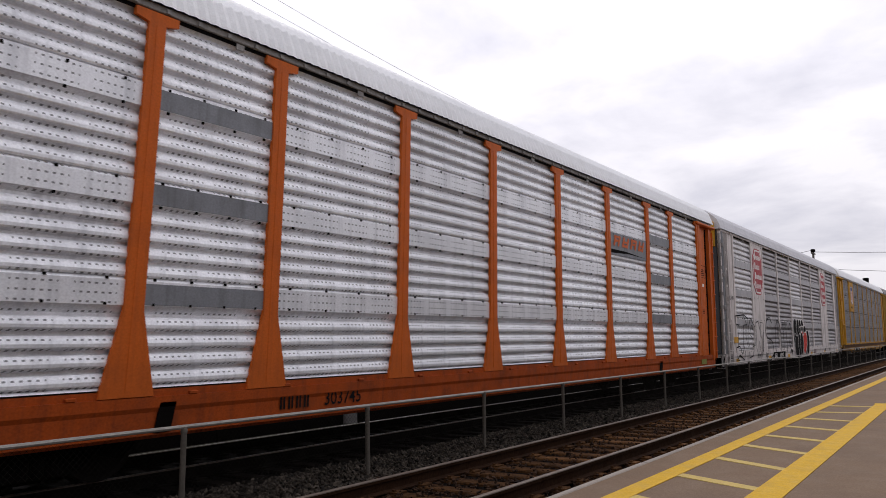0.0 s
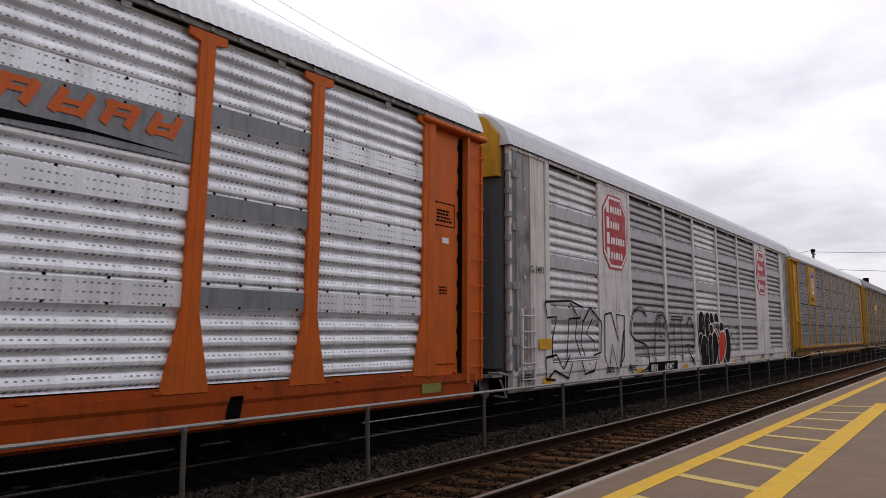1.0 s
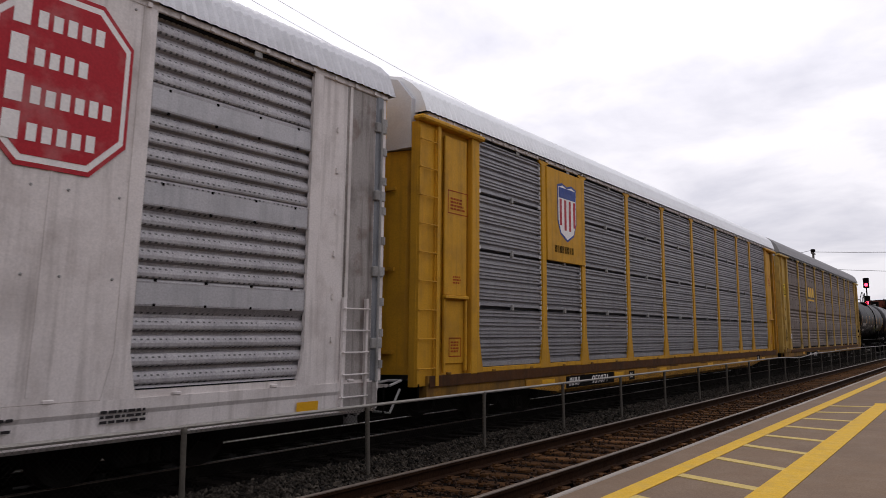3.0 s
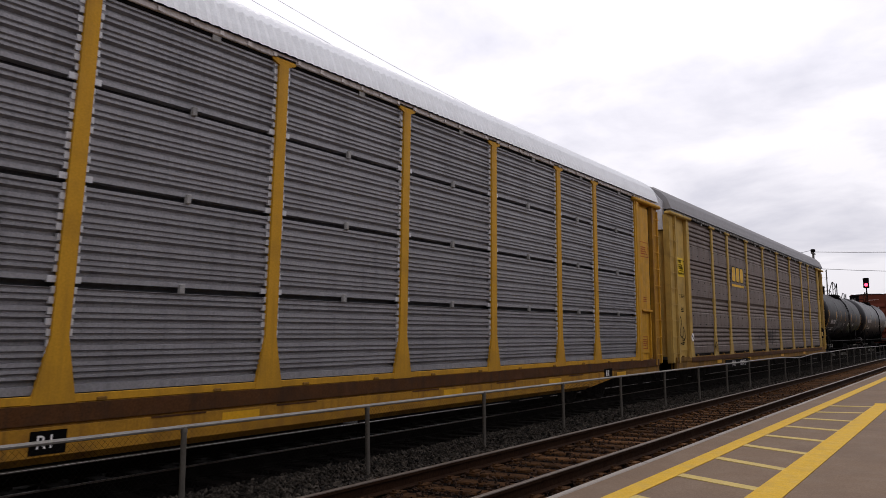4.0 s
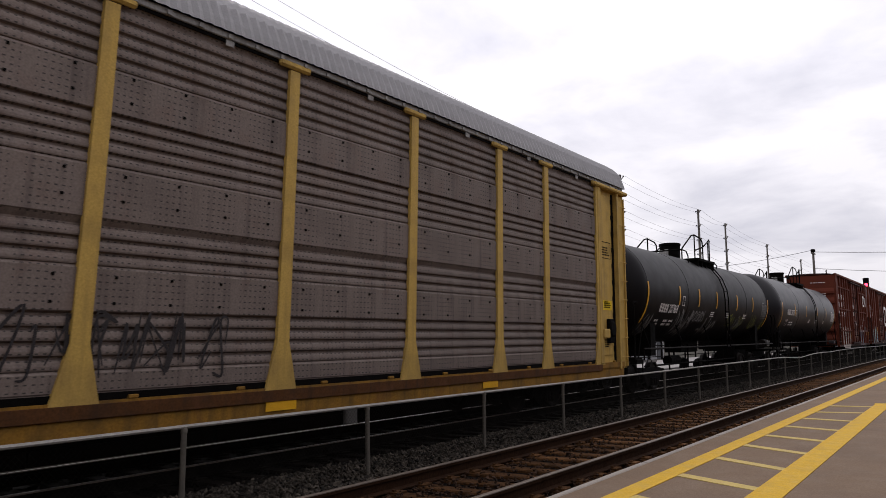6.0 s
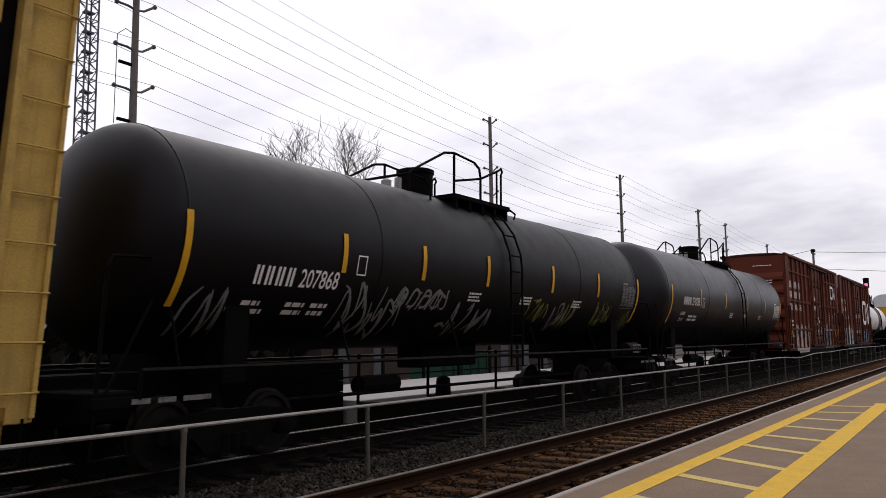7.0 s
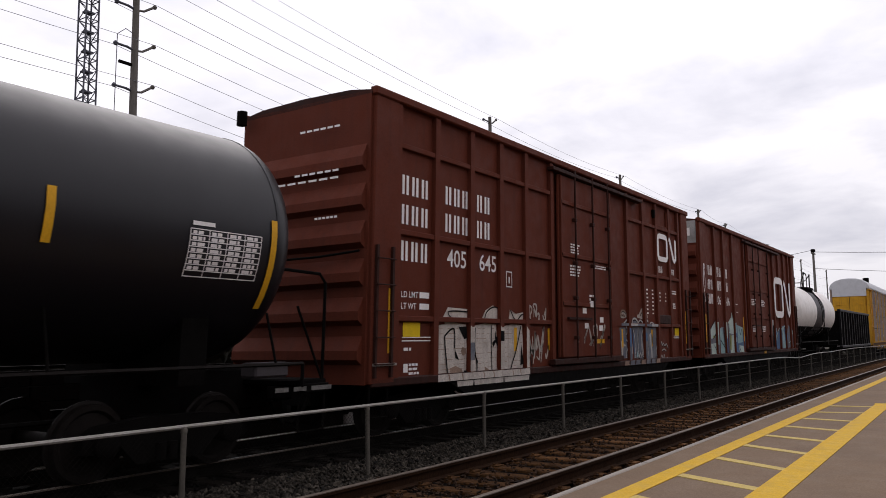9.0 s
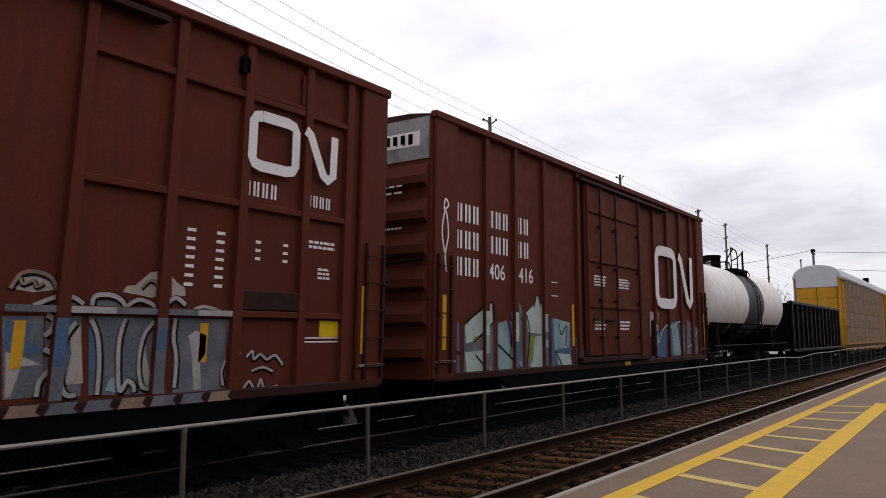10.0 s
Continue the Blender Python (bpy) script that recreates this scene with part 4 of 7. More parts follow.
def autorack(s, label, paint, sill_paint, sheet, section, roof, style, door_paint, rail_paint, posts=POSTS, closed=(), gutter=GREY_PAINT, spin=True):
    car = railcar("autorack_railcar", label, s)
    white = style == "framed"
    half = 13.75
    part("rack_body", Shape().box(-1.34, 1.34, -half, half, 1.05, 5.65), SLATE_DOOR, car)
    cache = {}
    for i, (a, b) in enumerate(zip(posts, posts[1:])):
        w = round(b - a, 3)
        if i in closed:
            g = Shape().box(1.36, 1.49, a + 0.08, b - 0.08, 1.12, 5.68, 0.01)
            g.box(1.49, 1.50, (a + b) / 2 - 0.012, (a + b) / 2 + 0.012, 1.2, 5.6)
            o = part("plain_panel", g, paint, car, "plain painted panel between the perforated ones")
            rv = Shape()
            for yy in (a + 0.2, (a + b) / 2 - 0.2, (a + b) / 2 + 0.2, b - 0.2):
                for zz in (2.4, 3.3, 5.5):
                    rv.turned([(1.49, 0.018), (1.505, 0.012)], "x", (0, yy, zz), 6)
            part("bolt", rv, GREY_PAINT, o)
            continue
        if w not in cache:
            cache[w] = Shape().along(section, -w / 2 + 0.03, w / 2 - 0.03).mesh("side_panel", sheet)
        o = part("side_panel", cache[w], sheet, car, at=(0, (a + b) / 2, 0))
    # bolts along the flat bands
    bolts = Shape()
    for i, (a, b) in enumerate(zip(posts, posts[1:])):
        if i in closed:
            continue
        for z in ((2.30, 3.42, 4.55) if style != "slim" else (2.30, 3.38, 4.47)):
            for k in range(4 if style != "slim" else 1):
                y = a + (b - a) * (k + 0.5) / (4 if style != "slim" else 1)
                if style == "slim":
                    bolts.box(1.44, 1.50, y - 0.035, y + 0.035, z - 0.02, z + 0.10, 0.01)
                else:
                    for dz in (-0.17, 0.11):
                        bolts.box(1.462, 1.484, y - 0.015, y + 0.015, z + dz, z + dz + 0.03)
    part("bolt", bolts, NEAR_BLACK if style != "slim" else GREY_PAINT, car)
    pm = post_shape(style).mesh("post", paint)
    edge_mesh = {}
    if style == "slim":      # pale crimped ends of the panels, clipped behind the posts
        for e in (-1, 1):
            r = random.Random(5 + e)
            edge = Shape()
            for k in range(40):
                z = 1.26 + k * 0.108
                w = 0.035 + 0.03 * r.random() + (0.05 if min(abs(z - q) for q in (2.33, 3.41, 4.50)) < 0.09 else 0)
                edge.box(1.43, 1.466, min(e * 0.085, e * (0.09 + w)), max(e * 0.085, e * (0.09 + w)), z, z + 0.07)
            edge_mesh[e] = edge.mesh("panel_edge", ROOF_LIGHT)
    for k, y in enumerate(posts):
        po = part("post", pm, paint, car, at=(0, y, 0))
        if style == "slim":
            for e in (-1, 1):
                part("panel_edge", edge_mesh[e], ROOF_LIGHT, po)
    part("far_side", Shape().box(-1.5, -1.36, -half, half, 1.1, 5.66), sheet, car)
    g = Shape().box(1.36, 1.50, -half, half, 5.58, 5.67, 0.01)
    for k in range(58):
        y = -half + 0.35 + k * 0.47
        g.box(1.50, 1.525, y - 0.03, y + 0.03, 5.585, 5.64)
    part("top_rail", g, gutter, car)
    for i, (a, b) in enumerate(zip(posts, posts[1:])):
        if i not in closed:      # black strip painting the gap's shade over the panels, odd pale clip in it
            gap = part("panel_gap", Shape().box(1.455, 1.472, a + 0.1, b - 0.1, 5.535, 5.578), NEAR_BLACK, car)
            part("gap_clip", Shape().box(1.46, 1.482, (a + b) / 2 + 0.2, (a + b) / 2 + 0.34, 5.49, 5.575, 0.006), GREY_PAINT, gap)
    part("roof", roof_shape(half + 0.1), roof, car, smooth=False)
    # end bays and end doors
    for e in (-1, 1):
        a, b = sorted((e * posts[-1], e * half))
        if white:
            g = Shape().box(1.36, 1.47, a + (0 if e < 0 else 0.1), b - (0.1 if e < 0 else 0), 1.1, 5.68, 0.015)
            y = e * (posts[-1] + 0.75)
            g.box(1.47, 1.49, y - 0.03, y + 0.03, 1.15, 5.6)
            for k in range(6):
                g.box(1.47, 1.495, y - 0.30, y - 0.26, 1.7 + k * 0.62, 1.78 + k * 0.62)
            part("end_panel", g, paint, car)
            part("ladder", ladder_mesh(e * 13.05 - 0.26, e * 13.05 + 0.26, 0.75, 2.35, 5, paint, 1.5), paint, car)
            g = Shape().turned([(1.1, 0.05), (5.5, 0.05)], "z", (1.42, e * 13.72, 0), 10)
            for k in range(9):
                g.turned([(1.3 + k * 0.48, 0.075), (1.42 + k * 0.48, 0.075)], "z", (1.42, e * 13.72, 0), 10)
            part("door_hinge", g, GREY_PAINT, car)
            lo, hi = sorted((e * 13.46, e * 13.66))
            col = part("corner_column", Shape().box(1.40, 1.50, lo, hi, 1.05, 5.62, 0.04), GALV_BAND, car, "grimy grey corner column")
            for zz in (1.6, 2.7, 3.9, 5.0):
                part("hinge_plate", Shape().box(1.47, 1.53, lo - 0.02, hi + 0.03, zz, zz + 0.16, 0.012), GREY_PAINT, col)
            part("rod", Shape().tube([(1.53, e * 13.56, 1.1), (1.53, e * 13.56, 5.4)], 0.02, 6), GREY_PAINT, col)
            lo, hi = sorted((e * 12.78, e * 13.46))
            part("corner_plate", Shape().box(1.465, 1.474, lo, hi, 1.15, 5.6), GRIME_WHITE, car, "grimy white plate behind the ladder")
            part("corner_plate", Shape().box(1.50, 1.504, lo, e * 13.6 if e > 0 else hi, 0.72, 1.1), GRIME_WHITE, car)
            g = Shape().tube([(1.2, e * 13.95, 1.05), (1.25, e * 14.2, 1.08), (1.5, e * 14.22, 1.08), (1.52, e * 13.9, 1.02)], 0.022, 6)
            g.tube([(1.2, e * 13.9, 0.62), (1.5, e * 13.95, 0.6), (1.5, e * 14.2, 0.95)], 0.02, 6)
            part("hand_hold", g, GREY_PAINT, car)
            g = Shape().side([(e * 13.75, 1.0), (e * 14.3, 0.95), (e * 13.85, 0.55), (e * 13.7, 0.6)][::int(e)], 0.9, 0.96)
            g.box(-1.2, 1.3, min(e * 13.75, e * 14.15), max(e * 13.75, e * 14.15), 0.98, 1.03)
            part("end_platform", g, GRIME_WHITE, car, "grimy crossover step")
            if e < 0:
                g = Shape()
                smudge_lines(g, -13.25, 0.98, 0.3, 3, 0.03, flat(1.506), 77)
                part("small_print", g, GREY_INK, car)
        else:
            g = Shape().box(1.24, 1.40, a, b, 1.1, 5.5, 0.015)
            g.box(1.40, 1.52, min(e * 12.1, e * 12.3), max(e * 12.1, e * 12.3), 1.1, 5.5, 0.015)
            g.box(1.40, 1.425, min(e * 12.36, e * 13.1), max(e * 12.36, e * 13.1), 1.3, 5.35, 0.01)
            part("end_panel", g, paint, car)
            if style == "slim":      # raised upper plate with a shelf below it
                lo, hi = sorted((e * 12.42, e * 13.14))
                g = Shape().box(1.425, 1.47, lo, hi, 2.5, 5.38, 0.012)
                g.box(1.425, 1.52, lo - 0.02, hi + 0.02, 2.44, 2.5, 0.01)
                part("upper_plate", g, paint, car)
                for yy in (e * 12.42, e * 13.12):
                    part("lower_jamb", Shape().box(1.425, 1.48, yy - 0.03, yy + 0.03, 1.16, 2.44, 0.01), paint, car)
            # flat black strip paints the open gap's darkness on the closed panel
            lo, hi = sorted((e * 13.2, e * 13.34))
            g = Shape().box(1.404, 1.41, lo, hi, 1.1, 5.44)
            for k in range(10):
                zz = 1.4 + k * 0.42
                g.box(1.404, 1.412, lo - 0.03, hi, zz, zz + 0.12)
            part("door_gap", g, NEAR_BLACK, car, "black strip painting the dark gap beside the ladder panel")
            part("end_cap", Shape().box(1.36, 1.58, min(e * 11.9, e * 14.0), max(e * 11.9, e * 14.0), 5.48, 5.58, 0.03), paint, car)
            g = Shape().box(1.30, 1.52, min(e * 13.35, e * 13.44), max(e * 13.35, e * 13.44), 0.95, 5.48)
            g.box(1.30, 1.45, min(e * 13.44, e * 13.95), max(e * 13.44, e * 13.95), 0.95, 5.48, 0.01)
            lad = part("ladder", g, YELLOW_DULL if style == "slim" and e > 0 else paint, car)
            part("rung", ladder_mesh(e * 13.68 - 0.24, e * 13.68 + 0.24, 1.0, 5.4, 9, paint, 1.46), paint, lad)
            g, up = Shape(), 0.25 if style == "slim" else 0.0
            smudge_lines(g, e * 12.72 - 0.25, 3.98 + up, 0.5, 4, 0.035, flat(1.43 if style != "slim" else 1.474), 3)
            for zz in (3.72 + up, 4.13 + up):
                bar(g, e * 12.72 - 0.33, e * 12.72 + 0.33, zz, zz + 0.018, flat(1.431 if style != "slim" else 1.474))
            for yy in (-0.33, 0.31):
                bar(g, e * 12.72 + yy, e * 12.72 + yy + 0.02, 3.72 + up, 4.14 + up, flat(1.431 if style != "slim" else 1.474))
            smudge_lines(g, e * 12.72 - 0.15, 2.82 if style == "slim" else 2.62, 0.3, 3, 0.03, flat(1.43 if style != "slim" else 1.474), 4)
            if style != "broad":
                smudge_lines(g, e * 12.72 - 0.14, 1.66, 0.28, 4, 0.03, flat(1.43), 6)
            if style == "slim":
                for zz in (1.42, 1.74):
                    bar(g, e * 12.72 - 0.2, e * 12.72 + 0.2, zz, zz + 0.018, flat(1.43))
                for yy in (-0.2, 0.18):
                    bar(g, e * 12.72 + yy, e * 12.72 + yy + 0.02, 1.42, 1.75, flat(1.43))
            part("small_print", g, ORANGE_DULL if style == "slim" else NEAR_BLACK, car)
        # two curved end doors
        y = e * (half + 0.02)
        g = Shape()
        for sx in (-1, 1):
            g.level([(0.02 * sx, y), (0.02 * sx, y + e * 0.22), (0.7 * sx, y + e * 0.20), (1.15 * sx, y + e * 0.10), (1.32 * sx, y)], 1.15, 5.0)
        door = part("end_door", g, door_paint, car)
        if white:      # tan inner leaves with print, dark outer leaves
            for sx in (-1, 1):
                lo, hi = sorted((0.03 * sx, 0.66 * sx))
                leaf = part("door_leaf", Shape().box(lo, hi, min(y + e * 0.2, y + e * 0.245), max(y + e * 0.2, y + e * 0.245), 1.2, 4.98, 0.01), TAN_LEAF, door, "faded tan leaf")
                g = Shape()
                for z, n in ((4.62, 4), (4.42, 5), (2.8, 6), (2.7, 5), (2.6, 6), (2.5, 5), (2.4, 6), (2.3, 4)):
                    h = 0.14 if z > 4 else 0.05
                    for j in range(n):
                        a = 0.6 - j * h * 0.75
                        yy = y + e * 0.249
                        g.add([(a, yy, z), (a - h * 0.5, yy, z), (a - h * 0.5, yy, z + h), (a, yy, z + h)], [(0, 1, 2, 3)])
                if sx > 0:
                    part("small_print", g, NEAR_BLACK, leaf)
        g = Shape()
        for sx in (-1, 1):
            for zz in (1.5, 2.9, 4.3):
                g.box(min(0.1 * sx, 1.0 * sx), max(0.1 * sx, 1.0 * sx), min(y + e * 0.18, y + e * 0.235), max(y + e * 0.18, y + e * 0.235), zz, zz + 0.06)
        part("door_rib", g, door_paint, door)
        top = [(-1.3, 5.02), (1.3, 5.02), (1.3, 5.9), (1.0, 6.28), (0.5, 6.44), (-0.5, 6.44), (-1.0, 6.28), (-1.3, 5.9)]
        part("door_head", Shape().along(top, min(y, y + e * 0.2), max(y, y + e * 0.2)), ROOF_LIGHT if not white else YELLOW, car)
    # floor beam and frame
    low = 0.66 if style in ("broad", "framed") else 0.72
    g = Shape().along([(1.50, 1.12), (1.50, 1.0), (1.48, 0.95), (1.48, low + 0.04), (1.44, low), (1.3, low), (1.3, 1.12)], -half + 0.1, half - 0.1)
    sill = part("side_sill", g, sill_paint, car)
    g = Shape()
    for k in range(18):
        y = -13 + k * 1.53
        g.box(1.46, 1.51, y - 0.06, y + 0.06, 1.12, 1.165, 0.01)
    part("sill_clip", g, sill_paint, sill)
    part("kick_strip", Shape().box(1.38, 1.475, -12.1, 12.1, 1.12, 1.2), paint if white else sill_paint if style == "broad" else NEAR_BLACK, car)
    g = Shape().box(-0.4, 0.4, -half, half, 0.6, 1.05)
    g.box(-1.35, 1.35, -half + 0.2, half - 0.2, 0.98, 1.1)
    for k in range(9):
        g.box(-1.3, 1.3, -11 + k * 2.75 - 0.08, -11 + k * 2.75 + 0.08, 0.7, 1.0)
    part("underframe", g, NEAR_BLACK, car)
    for y in (-10.0, 10.0):
        add_truck(car, y, spin)
    add_couplers(car, 13.9)
    for e in (-1, 1):
        g = Shape().tube([(1.45, e * 13.85, 1.0), (1.45, e * 13.85, 0.55), (1.45, e * 13.4, 0.55), (1.45, e * 13.4, 1.0)], 0.018, 6)
        part("step", g, NEAR_BLACK, car)
    return car


RIBS = corrugated(1.22, 5.58, 0.2, 0.075, ((2.12, 2.42), (3.27, 3.55), (4.40, 4.70)))
RIBS_SMALL = corrugated(1.18, 5.58, 0.15, 0.045, ((1.2, 1.42), (2.05, 2.52), (3.05, 3.62), (4.22, 4.72)))
RIBS_FINE = fine_ribs(1.22, 5.58, (2.33, 3.41, 4.50))


def orange_rack():
    car = autorack(-64.15, "orange autorack railcar with bright galvanised side panels, rolling on the rails", ORANGE, ORANGE_DULL, GALV_BRIGHT, RIBS, ROOF_WHITE, "broad", YELLOW, ORANGE)
    side = flat(1.492)
    # tone bands left from older panels
    g = Shape()
    for a, b in ((-9.18, -7.37), (7.37, 9.18)):
        for z in (2.14, 3.29, 4.42):
            g.box(1.473, 1.478, a, b, z, z + 0.24)
    part("patch_panel", g, GALV_BAND, car, "dark grey flat patch")
    # company mark: slanting plain bars over a dark swoosh
    g = Shape()
    g.box(1.473, 1.480, 4.48, 7.12, 3.86, 4.44)
    plate = part("logo_plate", g, GALV_BAND, car)
    g = Shape()
    for i, w in enumerate((0.46, 0.5, 0.48, 0.46)):
        y = 4.72 + i * 0.59
        z = 4.10
        for yy in (0, w * 0.62):
            stroke(g, [(y + yy, z), (y + yy + 0.14, z + 0.27)], 0.11, side, False)
        stroke(g, [(y + 0.02, z + (0.04 if i % 2 else 0.24)), (y + w * 0.75, z + (0.04 if i % 2 else 0.24))], 0.07, side, False)
        stroke(g, [(y + 0.07, z + 0.14), (y + w * 0.75, z + 0.14)], 0.06, side, False)
    part("logo", g, LOGO_ORANGE, plate, "slanting orange bars")
    g = Shape()
    patch(g, [(4.5, 4.0), (5.6, 4.0), (7.0, 3.93), (5.8, 3.95), (4.5, 3.9)], flat(1.484))
    part("swoosh", g, NEAR_BLACK, plate)
    # number on the sill
    letters_g = Shape()
    letters(letters_g, -7.0, 0.83, 0.19, 4, flat(1.496))
    part("lettering", letters_g, BLACK_INK, car)
    text_on("303745", -6.15, 0.83, 0.19, flat(1.496), BLACK_INK, car)
    g = Shape()
    for y in (-8.9, 7.9):
        g.side([(y - 0.02, 0.72), (y + 0.2, 0.72), (y + 0.26, 1.05), (y + 0.04, 1.05)], 1.49, 1.50)
    part("soot_mark", g, NEAR_BLACK, car)
    g = Shape()
    bar(g, 12.65, 12.85, 3.42, 3.52, flat(1.433))
    part("notice", g, WHITE_INK, car)
    g = Shape().box(1.494, 1.499, 12.0, 12.55, 0.84, 1.0)
    part("notice", g, LIME_INK, car)


def octagon(car, y, z, w, h):
    out = lambda k: [(y + a * w * k, z + b * h * k) for a, b in ((-0.5, -0.3), (-0.25, -0.5), (0.25, -0.5), (0.5, -0.3), (0.5, 0.3), (0.25, 0.5), (-0.25, 0.5), (-0.5, 0.3))]
    sign = part("emblem", Shape().side(out(1.0), 1.49, 1.505), RED_DECAL, car, "octagonal red emblem with white bars")
    for k, mat, x in ((0.95, WHITE_INK, 1.507), (0.88, RED_DECAL, 1.511)):
        g = Shape()
        patch(g, out(k), flat(x))
        part("emblem_ring", g, mat, sign)
    g = Shape()
    r = random.Random(int(y * 10) % 7)
    for k, (zz, n) in enumerate(((0.26, 5), (0.05, 4), (-0.16, 6), (-0.36, 5))):
        bar(g, y - 0.36 * w, y - 0.25 * w, z + zz * h - 0.02, z + (zz + 0.14) * h, flat(1.515))
        for i in range(n):
            yy = y - 0.2 * w + i * 0.1 * w
            bar(g, yy, yy + 0.065 * w, z + zz * h - 0.01, z + (zz + 0.09) * h - 0.01 * (i % 2), flat(1.515))
    part("emblem_mark", g, WHITE_INK, sign)


def white_rack():
    s = -35.38
    posts = (-12.1, -9.2, -7.2, -4.3, -1.4, 1.4, 4.3, 7.2, 9.2, 12.1)
    car = autorack(s, "weathered white autorack railcar with grey perforated panels and spray paint", WHITE_PAINT, WHITE_PAINT, GALV_WORN, corrugated(1.22, 5.68, 0.2, 0.07, ((2.12, 2.42), (3.27, 3.58), (4.40, 4.72))), ROOF_LIGHT, "framed", SLATE_DOOR, WHITE_PAINT, posts, closed=(1, 7), gutter=WHITE_PAINT)
    for p in [o for o in car.children if o.name.startswith("side_panel")]:
        # three bays keep newer, brighter sheet
        if round(p.location.y, 1) in (-10.6, 0.0):
            p.data = p.data.copy()
            p.data.materials[0] = GALV_MID
    g = Shape()
    for a, b in zip(posts, posts[1:]):
        if round(a, 1) in (-9.2, 7.2):
            continue
        for z in (2.15, 3.30, 4.43):
            bar(g, a + 0.12, b - 0.12, z, z + 0.24, flat(1.4765))
    part("band", g, GALV_PALE, car, "paler flat band")
    octagon(car, -8.2, 4.43, 1.62, 1.92)
    octagon(car, 8.2, 4.43, 1.62, 1.92)
    ink = flat(1.506)
    sill = flat(1.506)
    block_outlines(car)
    g = Shape()
    for d in (0, 0.09):
        for pts in ([(-5.5 + d, 2.3), (-5.9, 2.55 - d), (-6.5 + d, 2.4), (-6.75 + d, 1.9), (-6.3, 1.65), (-5.6 + d, 1.5), (-5.35, 1.0), (-5.8, 0.75 + d), (-6.5, 0.72), (-6.8, 1.05)],
                    [(-4.9 + d, 0.9), (-4.85 + d, 1.9), (-4.4, 2.45 - d), (-3.8 - d, 2.2), (-3.6 - d, 1.4), (-3.7, 1.0)], [(-4.4 + d, 2.4), (-4.4, 1.8), (-4.25, 1.75)],
                    [(-3.4, 2.35 - d), (-2.2, 2.35 - d)], [(-3.2 + d, 2.3), (-3.15 + d, 1.1)], [(-2.5, 2.3), (-2.4 + d, 1.0)],
                    [(-1.9, 2.0), (-1.5 - d, 2.35), (-1.15 - d, 2.0), (-1.2, 1.4), (-1.9, 1.5), (-1.2 + d, 0.85)], [(-7.2, 1.9), (-7.5 + d, 1.0)]):
            stroke(g, [(y - 0.6, z) for y, z in pts], 0.042, ink)
    part("spray_lettering", g, GREY_INK, car, "thin faded spray paint outlines")
    # bubble letters with a red heart
    bubbles = ((-0.86, 0.36, 1.62, 2.58), (-0.17, 0.32, 1.62, 2.56),
               (-1.0, 0.3, 1.4, 1.85), (-0.62, 0.5, 0.80, 1.78), (0.12, 0.38, 0.80, 1.85))
    for k, (y, w, z0, z1) in enumerate(bubbles):
        for mat, grow, x in ((WHITE_INK, 0.03, 1.509 + 0.003 * k), (BLACK_INK, 0.0, 1.5105 + 0.003 * k)):
            g = Shape()
            patch(g, arch_outline(y, w, z0, z1, grow), flat(x))
            part("spray_lettering", g, mat, car, "black bubble letter edged in white")
    bubble_letters(car)
    g = Shape()
    for k in range(4):
        stroke(g, [(-0.9 + k * 0.3, 2.4 - 0.9 * (k % 2)), (-0.88 + k * 0.3, 2.1 - 0.9 * (k % 2)), (-0.92 + k * 0.3, 1.95 - 0.8 * (k % 2))], 0.018, flat(1.56))
    scribble(g, 2.75, 3.6, 1.5, 2.2, 5, 0.035, ink, 4)
    scribble(g, 2.8, 3.5, 1.2, 1.7, 4, 0.03, ink, 5)
    part("spray_lettering", g, WHITE_INK, car, "thin white spray paint")
    # black number board on the sill
    board = part("number_board", Shape().side([(-6.05, 0.74), (-3.55, 0.76), (-3.5, 1.04), (-5.95, 1.04)], 1.50, 1.512), NEAR_BLACK, car, "black board with white number")
    g = Shape()
    letters(g, -5.85, 0.80, 0.18, 4, flat(1.516), slant=0.15)
    part("lettering", g, WHITE_INK, board)
    text_on("695947", -4.7, 0.80, 0.18, flat(1.516), WHITE_INK, board, shear=0.15)
    g = Shape()
    letters(g, 4.05, 0.76, 0.26, 3, sill, wide=0.8)
    part("lettering", g, MAROON, car)
    g = Shape()
    for y in (-12.4, -6.9, -2.9, 3.1, 7.3, 11.9):
        bar(g, y, y + 0.42, 0.76, 0.9, sill)
    bar(g, -12.55, -11.95, 1.5, 1.72, ink)
    part("tape", g, STRIPE_YELLOW, car, "yellow reflective tape")
    text_on("G 1491", -12.92, 3.1, 0.15, flat(1.5), NEAR_BLACK, car)
    g = Shape()
    for y in (-13.4, -9.0, -7.5, 7.5, 9.0):
        smudge_lines(g, y, 0.98, 0.6, 3, 0.03, sill, int(y * 3))
    text_on("LD LMT", -2.33, 0.97, 0.13, sill, NEAR_BLACK, car, shear=0.1)
    part("small_print", g, GREY_INK, car)


